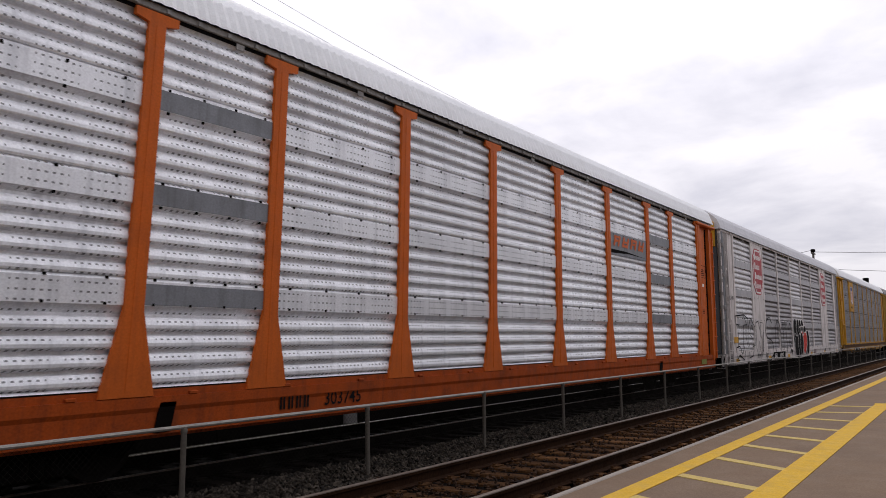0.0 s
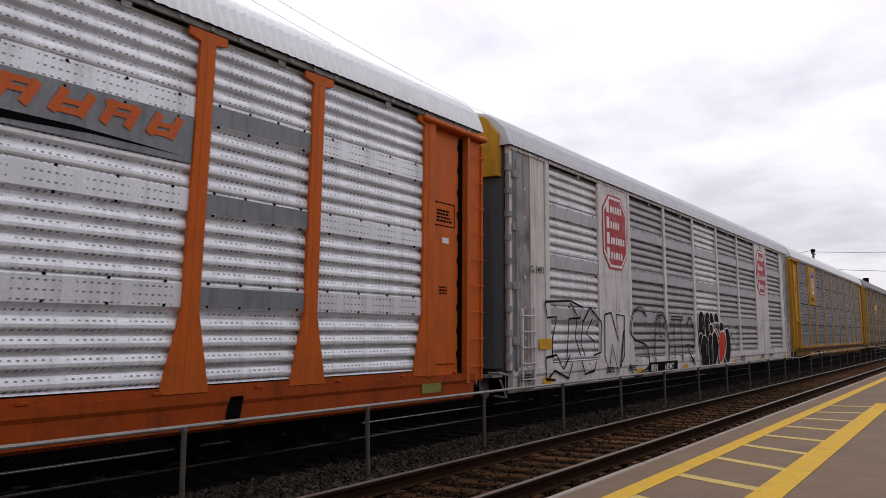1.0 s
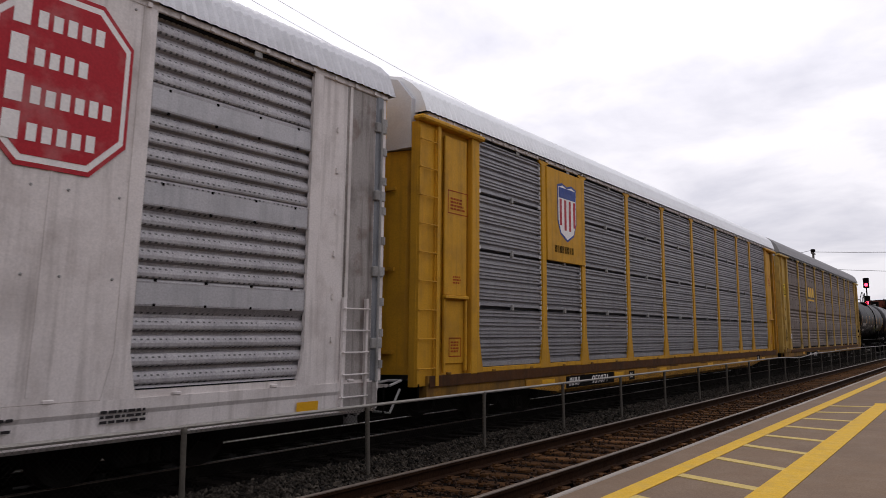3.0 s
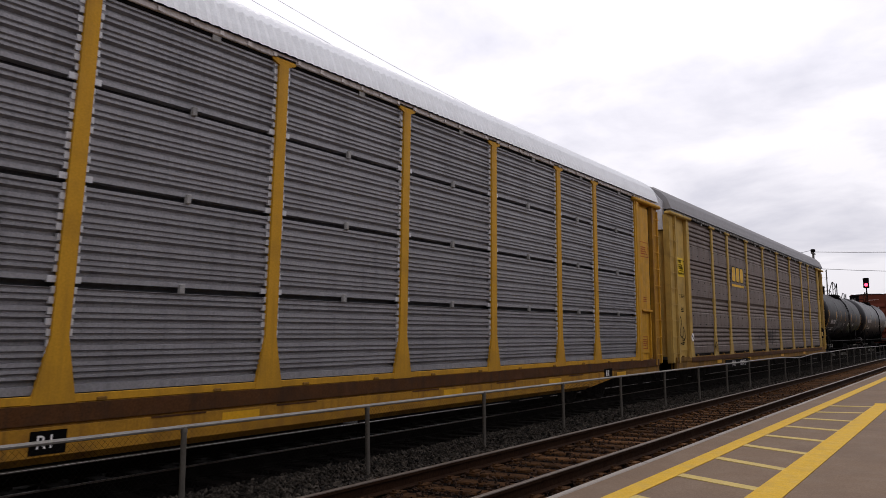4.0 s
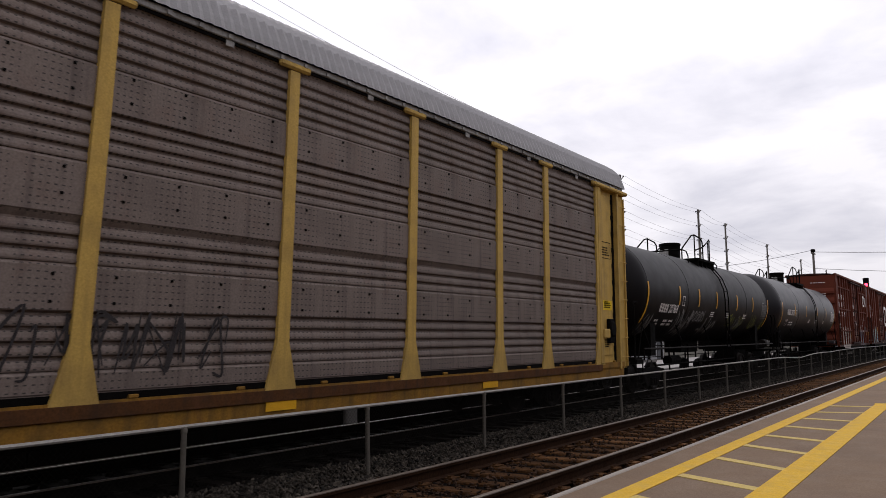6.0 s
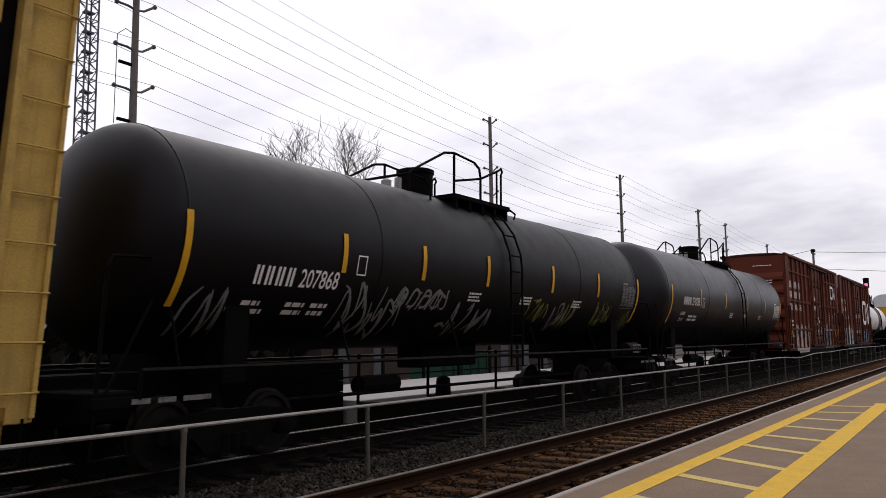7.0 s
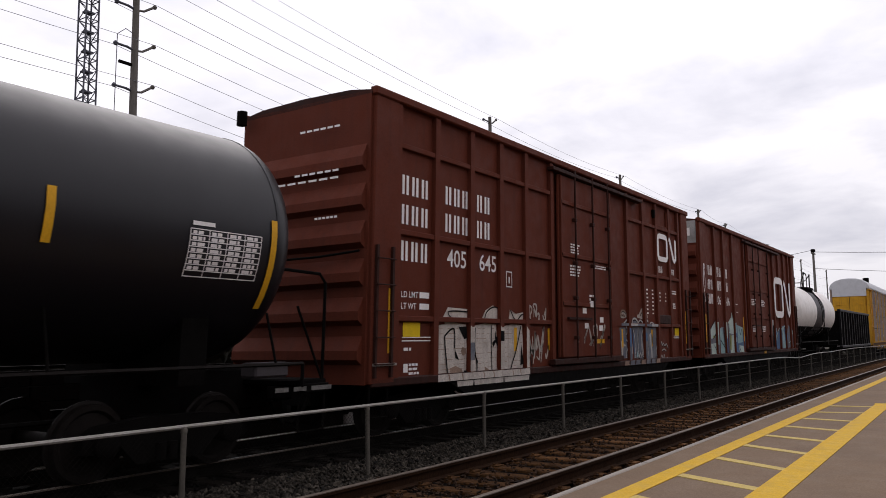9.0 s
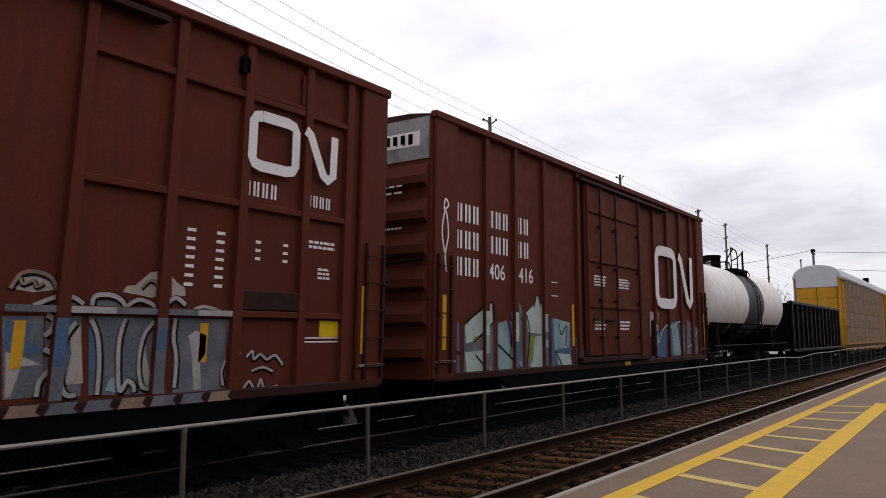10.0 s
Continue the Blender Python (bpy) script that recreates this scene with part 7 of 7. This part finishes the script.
def stones(name, label, mat, spots, seed):
    """Loose stones: rough six-cornered lumps, all in one heap."""
    rg = np.random.default_rng(seed)
    base = np.array([(1, 0, 0), (-1, 0, 0), (0, 1, 0), (0, -1, 0), (0, 0, 1), (0, 0, -1)], float)
    tri = np.array([(0, 2, 4), (2, 1, 4), (1, 3, 4), (3, 0, 4), (2, 0, 5), (1, 2, 5), (3, 1, 5), (0, 3, 5)])
    xs, ys, zs, rs = [], [], [], []
    for x0, x1, y0, y1, z, n, r0, r1 in spots:
        t = rg.random(n)
        ys.append(y0 + (y1 - y0) * t ** 1.6)
        xs.append(rg.uniform(x0, x1, n))
        zs.append(z + rg.uniform(-0.02, 0.025, n))
        rs.append(rg.uniform(r0, r1, n) * (0.8 + 0.6 * rg.random(n) ** 3))
    x, y, z, r = map(np.concatenate, (xs, ys, zs, rs))
    n = len(x)
    v = base[None] * r[:, None, None] * rg.uniform(0.6, 1.25, (n, 6, 1)) + rg.normal(0, 0.18, (n, 6, 3)) * r[:, None, None]
    a = rg.uniform(0, 2 * np.pi, n)
    c, s = np.cos(a)[:, None], np.sin(a)[:, None]
    t = rg.uniform(-0.9, 0.9, n)
    ct, st = np.cos(t)[:, None], np.sin(t)[:, None]
    vx, vy, vz = v[..., 0], v[..., 1] * ct - v[..., 2] * st, v[..., 1] * st + v[..., 2] * ct
    v = np.stack([vx * c - vy * s + x[:, None], vx * s + vy * c + y[:, None], vz * 0.8 + z[:, None]], -1).reshape(-1, 3)
    f = (tri[None] + 6 * np.arange(n)[:, None, None]).reshape(-1, 3)
    me = bpy.data.meshes.new(name)
    me.from_pydata(v.tolist(), [], f.tolist())
    me.materials.append(mat)
    tagged(new(name, me), label, "gravel", kind="stuff")


ballast_bed()
track(NEAR_TRACK, "empty near track with rusty rails and weathered wooden ties", 131, TIE, RUST)
track(FAR_TRACK, "far track under the train, its shade put into near-black ties and webs", 111, TRACK_SHADE, TRACK_SHADE)
stones("ballast_stones", "grey crushed ballast between the tracks", STONE,
       [(-7.9, -6.4, 5, -9, -0.055, 2500, 0.03, 0.05), (-7.9, -6.4, 5, 22, -0.055, 10000, 0.024, 0.045), (-7.9, -6.4, 20, 70, -0.055, 7000, 0.03, 0.055)], 3)
stones("oily_ballast_stones", "ballast under the train, its shade put into a near-black colour", STONE_SHADE,
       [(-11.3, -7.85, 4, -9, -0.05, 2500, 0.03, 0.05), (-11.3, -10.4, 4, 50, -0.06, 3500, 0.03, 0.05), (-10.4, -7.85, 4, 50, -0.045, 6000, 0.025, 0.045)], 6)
stones("rusty_ballast_stones", "rust-stained ballast between the ties", STONE_RUST,
       [(-6.45, -3.55, 4, -9, -0.05, 3500, 0.03, 0.05), (-6.45, -3.55, 4, 24, -0.05, 9000, 0.022, 0.04), (-6.45, -3.55, 22, 70, -0.05, 6000, 0.028, 0.05),
        (-6.4, -3.6, 3, 30, -0.005, 2600, 0.014, 0.03), (-5.7, -4.3, 3, 30, -0.01, 1500, 0.016, 0.034)], 4)


def platform():
    pl = thing("platform", "grey asphalt platform with pale edge and yellow hatched safety strip", "platform", (0, 0, 0), kind="structure")
    part("platform_slab", Shape().along([(-3.275, -0.32), (-3.275, PLATFORM), (7.0, PLATFORM + 0.04), (7.0, -0.32)], -30, 300), ASPHALT, pl)
    part("platform_face", Shape().box(-3.345, -3.275, -30, 300, -0.32, 0.1), BED, pl, "near-black face below the edge")
    r = random.Random(2)
    block = Shape().box(-3.365, -3.28, -1.49, 1.49, 0.1, PLATFORM + 0.004, 0.012).mesh("coping", COPING)
    for k in range(60):
        part("coping", block, COPING, pl, at=(r.uniform(-0.006, 0.006), -4.5 + k * 3.0, r.uniform(-0.003, 0.003)))
    z0, z1 = PLATFORM + 0.006, PLATFORM + 0.010

    def strip(name, pts, mat, lift=0.0):
        part(name, Shape().level(pts, z0 + lift - 0.012, z1 + lift), mat, pl)
    strip("edge_line", [(-2.92, -20), (-2.72, -20), (-2.70, 110), (-2.94, 110)], LINE_YELLOW)
    strip("hatch_border", [(-1.64, -12), (-1.37, -12), (-1.68, 18.6), (-1.97, 18.9)], LINE_YELLOW, 0.004)
    for k, (a, b) in enumerate(((5.64, 5.25), (7.01, 6.58), (8.36, 7.90), (9.74, 9.19), (11.04, 10.53), (12.27, 11.90), (13.65, 13.33), (15.08, 14.87), (16.42, 16.56), (18.0, 18.07))):
        x = -1.80 - 0.012 * k
        strip("hatch_bar", [(-2.71, a - 0.09), (x, b - 0.09), (x, b + 0.09), (-2.71, a + 0.09)], LINE_PALE)
    for k in range(11):
        a, b = 4.28 - k * 1.36, 3.92 - k * 1.36
        strip("hatch_bar", [(-2.71, a - 0.09), (-1.74 + 0.012 * k, b - 0.09), (-1.74 + 0.012 * k, b + 0.09), (-2.71, a + 0.09)], LINE_PALE)
    strip("hatch_bar", [(-2.0, 18.75), (-1.0, 19.0), (-0.4, 19.3), (-0.4, 19.5), (-1.0, 19.25), (-2.0, 19.0)], LINE_YELLOW)


platform()


def sky_blocker():
    """Closes the place behind the camera: made up, unseen, blocks low sky light."""
    st = thing("unseen_blocking_building", "made-up long low brick building, unseen, blocking low sky light", "building", (9.0, -50, -0.32))
    part("wall", Shape().box(0, 5, 0, 150, 0, 6.2), BRICK_FAR, st)
    part("roof", Shape().along([(-1.2, 6.2), (6.2, 6.2), (6.2, 6.5), (2.5, 7.4), (-1.2, 6.5)], -1, 151), SHINGLE, st)
    door = Shape().box(-0.04, 0, 0, 1.9, 0.65, 2.8, 0.01).mesh("door", SLATE_DOOR)
    for k in range(12):
        part("door", door, SLATE_DOOR, st, at=(0, 6 + k * 12, 0))


sky_blocker()


# ---- fence between the tracks ----
def fence():
    X = -6.9
    fe = thing("chain_link_fence", "low chain-link fence with a pale tube rail between the tracks", "fence", (X, 0, 0))
    post = Shape().tube([(0, 0, -0.12), (0, 0, 0.83)], 0.03, 10)
    post.turned([(0.8, 0.036), (0.84, 0.036), (0.86, 0.02)], "z", (0, 0, 0), 10)
    pm = post.mesh("post", POST, True)
    r = random.Random(6)
    for k in range(40):
        y = 2.48 + k * 2.985
        o = part("post", pm, POST, fe, at=(0, y, r.uniform(-0.01, 0.01)))
        o.rotation_euler = (radians(r.uniform(-0.8, 0.8)), radians(r.uniform(-1, 1)), 0)
    pts = []
    for k in range(200):
        y = -6 + k * 0.6
        z = 0.855 + 0.0012 * max(0, min(y, 45) - 15) - 0.10 * math.exp(-((y - 38.5) / 2.5) ** 2) + 0.05 * math.exp(-((y - 58) / 8) ** 2) - 0.02 * math.exp(-((y - 47) / 1.8) ** 2)
        pts.append((0.0, y, z))
    part("top_rail", Shape().tube(pts, 0.022, 8), FENCE, fe, "pale worn tube", smooth=True)
    g = Shape()
    for k in range(1150):
        y = -4 + k * 0.062
        for sgn in (-1, 1):
            a, b = (y, y + 0.86) if sgn > 0 else (y + 0.86, y)
            x = 0.004 * sgn
            g.add([(x, a - 0.0016, -0.03), (x, a + 0.0016, -0.03), (x, b + 0.0016, 0.83), (x, b - 0.0016, 0.83), (x + 0.003, a, -0.03), (x + 0.003, b, 0.83)], [(0, 1, 2, 3), (1, 4, 5, 2), (4, 0, 3, 5)])
    me = bpy.data.meshes.new("chain_link")
    me.from_pydata(g.v, [], g.f)
    me.materials.append(MESH)
    tagged(part("chain_link", me, MESH, fe), kind="stuff")


fence()


# ---- beyond the train ----
def far_side():
    pl = thing("far_platform", "pale concrete platform beyond the train", "platform", (0, 0, 0), kind="structure")
    slab = Shape().box(-18.5, -13.0, 0.0, 2.96, -0.32, 0.26, 0.015).mesh("slab", CONCRETE)
    for k in range(24):
        part("slab", slab, CONCRETE, pl, at=(0, 15.6 + k * 2.97, 0))
    # added dark strip over the lower part of the slab face
    part("platform_face", Shape().box(-12.99, -12.93, 15.5, 87, -0.32, 0.13), BED, pl, "near-black face below the edge")
    r = random.Random(4)
    fe = thing("yard_fence", "dark iron fence along the far platform", "fence", (-18.7, 0, 0))
    pm = Shape().box(-0.05, 0.05, -0.05, 0.05, -0.3, 1.6).mesh("post", NEAR_BLACK)
    for k in range(22):
        part("post", pm, NEAR_BLACK, fe, at=(0, 16 + k * 2.6, 0))
    g = Shape()
    for z in (0.45, 0.95, 1.5):
        g.box(-0.025, 0.025, 15, 72, z, z + 0.06)
    part("rail", g, NEAR_BLACK, fe)
    # made-up near-black board wall; it fills the dark gap below the cars
    wall = thing("dark_filler_wall", "made-up near-black board wall filling the dark gap beyond the train", "wall", (-13.4, 0, -0.32))
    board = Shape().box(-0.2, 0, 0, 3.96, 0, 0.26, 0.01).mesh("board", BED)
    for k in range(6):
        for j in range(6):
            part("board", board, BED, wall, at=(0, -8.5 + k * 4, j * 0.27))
    # low sheds and stores behind
    for k, (y0, y1, h, mat, name) in enumerate(((22, 28, 2.6, BRICK_FAR, "dark brick"), (29.5, 37, 2.2, BRICK_FAR, "dark brick"), (46, 58, 2.6, BRICK_FAR, "dark brick"), (62, 80, 3.0, WALL_GREY, "pale"))):
        sh = thing("shed", "low %s storage shed behind the far platform" % name, "shed", (-27, y0, -0.32))
        part("wall", Shape().box(-4, 0, 0, y1 - y0, 0, h), mat, sh)
        part("roof", Shape().side([(-0.3, h), (y1 - y0 + 0.3, h), (y1 - y0 + 0.3, h + 0.12), (-0.3, h + 0.12)], -4.3, 0.3), SHINGLE, sh)
        dm = Shape().box(0, 0.05, 0, 1.0, 0, 2.0, 0.01).mesh("door", SLATE_DOOR)
        for j in range(int((y1 - y0) // 3)):
            part("door", dm, SLATE_DOOR, sh, at=(0.003, 1 + j * 3, 0))
    b = thing("waste_container", "green steel waste container beside the shed", "container", (-21.5, 30.5, -0.32))
    part("body", Shape().box(-0.9, 0.9, 0, 4.2, 0.1, 1.5, 0.05), GREEN, b)
    g = Shape()
    for j in range(6):
        g.box(0.9, 0.97, 0.2 + j * 0.75, 0.3 + j * 0.75, 0.1, 1.45)
    part("rib", g, GREEN, b)
    part("skid", Shape().box(-0.8, 0.8, 0.2, 4.0, 0.0, 0.1), NEAR_BLACK, b)
    # gabled house far behind
    h = thing("house", "grey-sided house with a shallow roof behind the yard", "house", (-52, 34, -0.32))
    part("wall", Shape().box(-8, 0, 0, 8, 0, 11.6), WALL_GREY, h)
    g = Shape()
    for k in range(19):
        g.box(0, 0.03, 0, 8, 0.3 + k * 0.58, 0.34 + k * 0.58)
    part("siding_lap", g, SHINGLE, h)
    part("roof", Shape().side([(-0.5, 11.6), (8.5, 11.6), (8.5, 11.8), (4, 13.3), (-0.5, 11.8)], -8.5, 0.5), SHINGLE, h)
    for y in (1.2, 4.8):
        w = part("window", Shape().box(0.03, 0.1, y, y + 1.4, 6.2, 7.8), WHITE_PAINT, h)
        part("pane", Shape().box(0.1, 0.11, y + 0.1, y + 1.3, 6.3, 7.7), SLATE_DOOR, w)


far_side()

ROW = -38.0
POLES = ((26.25, 25.6, 0.2), (65.1, 23.1, 0.2), (98.4, 23.0, 0.2), (132.8, 22.9, 0.2), (149.5, 22.5, 0.18), (183.3, 21.8, 0.18), (222, 21.5, 0.18), (262, 21.5, 0.18))


def pole(y, h, r, x=ROW, arms=True):
    p = thing("utility_pole", "weathered wooden utility pole with short line arms", "utility pole", (x, y, -0.32), "pole line")
    part("shaft", Shape().tube([(0, 0, 0), (0, 0, h * 0.5), (0, 0, h + 0.3)], r, 12, [r * 1.35, r * 1.1, r * 0.8]), POLE, p, smooth=True)
    if arms:
        for k in range(5):
            z = h - 0.3 - k * 2.35
            for s in (-1, 1):
                g = Shape().tube([(0, 0, z), (0, s * 0.5, z + 0.1), (0, s * 1.15, z + (0.55 if s > 0 else 0.1))], 0.07, 6)
                g.turned([(-0.12, 0.10), (0.0, 0.14), (0.1, 0.06)], "z", (0, s * 1.2, z + (0.6 if s > 0 else 0.12)), 8)
                part("arm", g, POLE if s > 0 else TOWER, p)
    else:
        part("cap", Shape().box(-0.2, 0.2, -0.2, 0.2, h, h + 0.3, 0.05), NEAR_BLACK, p)
        part("arm", Shape().box(-0.08, 0.08, -0.9, 0.9, h - 0.2, h - 0.08), POLE, p)
    return p


for y, h, r in POLES:
    p = pole(y, h, r)
    if y < 30:      # the nearest pole carries a lead down beside it, on short insulators
        part("lead", Shape().tube([(0, -0.1, 19.2), (0, -0.6, 19.35), (0, -1.1, 18.9), (0, -1.15, 13.9)], 0.025, 5), WIRE, p)
        for z in (17.4, 14.2, 13.7):
            part("insulator", Shape().tube([(0, -0.2, z), (0, -0.95, z)], 0.1, 8), NEAR_BLACK, p)
pole(88.9, 10.6, 0.13, -14.0, False)


def sagging(a, b, sag, n=12):
    a, b = Vector(a), Vector(b)
    return [a.lerp(b, k / n) - Vector((0, 0, sag * 4 * (k / n) * (1 - k / n))) for k in range(n + 1)]


def wires():
    row = [(-18, 26.0)] + [(y, h - 0.32) for y, h, r in POLES]
    for k in range(5):
        for s in (-1, 1):
            pts = []
            for (y0, h0), (y1, h1) in zip(row, row[1:]):
                dz = -0.3 - k * 2.35 + (0.6 if s > 0 else 0.1)
                seg = sagging((ROW + 0.25 * s, y0 + s * 1.2, h0 + dz), (ROW + 0.25 * s, y1 + s * 1.2, h1 + dz), 0.5)
                pts += seg if not pts else seg[1:]
            w = Shape().tube(pts, 0.014, 4)
            solo("overhead_wire", w, WIRE, "thin dark overhead power line", "wire", "power lines")
    for z, y in ((10.75, 60),):
        solo("overhead_wire", Shape().tube(sagging((-14, 88.9, 10.5), (-14 if y > 100 else -34, y + (0 if y > 100 else 30), 9.5 if y < 100 else 11.5), 0.6), 0.025, 5), WIRE, "thin dark overhead power line", "wire", "power lines")
    solo("overhead_wire", Shape().tube(sagging((-14, 88.9, 10.3), (25, 120, 13.0), 0.9), 0.03, 5), WIRE, "thin dark overhead power line", "wire", "power lines")
    solo("overhead_wire", Shape().tube(sagging((-14, 88.9, 8.6), (25, 120, 9.6), 0.9), 0.025, 5), WIRE, "thin dark overhead power line", "wire", "power lines")


wires()


def tower():
    t = thing("lattice_tower", "slim grey steel lattice mast behind the yard", "tower", (-60, 37.0, -0.32))
    w, h = 0.56, 46
    leg = Shape().tube([(0, 0, 0), (0, 0, h)], 0.075, 6).mesh("leg", TOWER)
    for sx in (-1, 1):
        for sy in (-1, 1):
            part("leg", leg, TOWER, t, at=(sx * w, sy * w, 0))
    bay = Shape()
    for sx, sy, ax in ((-1, 0, 1), (1, 0, 1), (0, -1, 0), (0, 1, 0)):
        c = (lambda k: (sx * w, k * w)) if ax else (lambda k: (k * w, sy * w))
        bay.tube([(*c(-1), 0), (*c(1), 0.85)], 0.04, 5)
        bay.tube([(*c(1), 0.85), (*c(-1), 1.7)], 0.04, 5)
        bay.tube([(*c(-1), 0), (*c(1), 0)], 0.045, 5)
    bay.box(-0.3, 0.3, -0.4, 0.4, 0.6, 0.75)
    bm = bay.mesh("lattice_bay", TOWER)
    for k in range(27):
        part("lattice_bay", bm, TOWER, t, at=(0, 0, k * 1.7))


tower()


def bare_tree(x, y, h, seed, lean=0.0, spread=1.0):
    r = random.Random(seed)
    t = thing("bare_tree", "leafless tree with thin twigs against the sky", "tree", (x, y, -0.32), "bare trees")
    limbs, twigs = Shape(), Shape()

    def grow(p, d, length, rad, level):
        pts, rr = [p], [rad]
        n = 4
        for k in range(n):
            d = (d + Vector((r.uniform(-0.2, 0.2), r.uniform(-0.2, 0.2), r.uniform(-0.02, 0.16)))).normalized()
            p = p + d * (length / n)
            pts.append(p)
            rr.append(rad * (1 - 0.7 * (k + 1) / n))
        (limbs if level < 2 else twigs).tube(pts, rad, 6 if level < 2 else 4, rr)
        if level < 3:
            for j in range(5 if level < 2 else 4):
                k = r.uniform(0.35, 1.0) if level else r.uniform(0.5, 1.0)
                i = min(n - 1, int(k * n))
                q = pts[i].lerp(pts[i + 1], k * n - i)
                side = Vector((r.uniform(-1, 1), r.uniform(-1, 1), r.uniform(0.0, 0.8))) * spread
                grow(q, (d * 0.75 + side).normalized(), length * r.uniform(0.45, 0.68), max(0.02, rr[i] * 0.5), level + 1)
    trunk = Shape().tube([(0, 0, 0), (lean * 0.3, lean * 0.4, h * 0.25), (lean * 0.6, lean, h * 0.5)], 0.3, 10, [0.42, 0.33, 0.25])
    part("trunk", trunk, BARK, t, smooth=True)
    for j in range(3):
        grow(Vector((lean * 0.6, lean, h * 0.5 - j * 0.8)), Vector((r.uniform(-0.3, 0.3), r.uniform(-0.45, 0.35), 1)).normalized(), h * 0.27, 0.15, 0)
    part("limb", limbs, BARK, t)
    tagged(part("twig", twigs, BARK, t), kind="stuff")


bare_tree(-45, 54.6, 23.6, 3, 0.0, 1.3)
bare_tree(-45, 49.8, 21.6, 9, -2.2, 1.5)
bare_tree(-30, 152, 12, 14)


def signal():
    s = thing("railway_signal", "black railway signal with a lit red lamp", "signal", (-12.5, 118.4, -0.32))
    part("mast", Shape().tube([(0, 0, 0), (0, 0, 9.3)], 0.08, 10), NEAR_BLACK, s)
    part("base", Shape().box(-0.3, 0.3, -0.3, 0.3, -0.1, 0.3, 0.03), CONCRETE, s)
    for z, lit in ((8.85, 0), (6.5, 0)):
        g = Shape().box(-0.36, 0.36, -0.12, 0.04, z - 0.6, z + 0.75, 0.08)
        head = part("signal_head", g, NEAR_BLACK, s)
        for k in range(2):
            zz = z - 0.16 + 0.5 * k
            hood = Shape().tube([(0, -0.1, zz + 0.26), (0, -0.4, zz + 0.25)], 0.06, 8)
            part("hood", hood, NEAR_BLACK, head)
        lamp = Shape().turned([(-0.15, 0.2), (-0.125, 0.2), (-0.12, 0.02)], "y", (0, 0, z - 0.16), 16)
        part("lamp", lamp, RED_LAMP, head, "glowing red lens")


signal()


# made-up dark scrub that shuts out pale background under the cars
def scrub():
    r = np.random.default_rng(8)
    v, f = [], []
    for k in range(15000):
        x, y = r.uniform(-17.5, -14.2), r.uniform(-14, 15.2)
        z = -0.3 + 2.9 * r.random() ** 0.8 * (0.75 + 0.25 * math.sin(y * 1.3))
        a, b, w = r.uniform(0, 3.14), r.uniform(-0.6, 0.6), r.uniform(0.1, 0.32)
        d, u = (math.cos(a) * w, math.sin(a) * w, b * w), (0.3 * w * math.sin(a), 0.3 * w, w * 0.9)
        i = len(v)
        v += [(x - d[0], y - d[1], z - d[2]), (x + u[0], y + u[1], z + u[2]), (x + d[0], y + d[1], z + d[2]), (x - u[0], y - u[1], z - u[2])]
        f.append((i, i + 1, i + 2, i + 3))
    me = bpy.data.meshes.new("scrub")
    me.from_pydata(v, [], f)
    me.materials.append(SCRUB)
    tagged(new("scrub", me), "made-up dark tangled scrub shutting out the pale background beyond the tracks", "bushes", kind="stuff")


scrub()


def far_woods():
    r = np.random.default_rng(5)
    g = Shape()
    for k in range(1500):
        y = r.uniform(330, 900)
        x = r.uniform(-420, 420)
        h = r.uniform(5, 11)
        w = r.uniform(1.5, 4)
        for j in range(3):
            a = r.uniform(0, 3.14)
            dx, dy = math.cos(a) * w, math.sin(a) * w
            zz = r.uniform(-0.3, h * 0.5)
            g.add([(x - dx, y - dy, zz), (x + dx, y + dy, zz + r.uniform(-1, 1)), (x + dx * 0.4, y + dy * 0.4, zz + h * 0.5), (x - dx * 0.5, y - dy * 0.6, zz + h * 0.45)], [(0, 1, 2, 3)])
    me = bpy.data.meshes.new("far_woods")
    me.from_pydata(g.v, [], g.f)
    me.materials.append(BARK)
    tagged(new("far_woods", me), "distant leafless woods on the horizon", "woods", kind="stuff")


far_woods()


# ---- the train rolls by at an even speed ----
def motions():
    for car, s in MOVERS:
        walk(car, [(k * 0.5, pose(FAR_TRACK, s - SPEED * (k * 0.5 - 5.0), 0)) for k in range(21)])
    turn = math.degrees(SPEED / FPS / 0.432)
    for wheelset, dy in SPINNERS:
        walk(wheelset, [(k / FPS, pose(0, dy, 0.60, turn * k)) for k in range(301)])


motions()
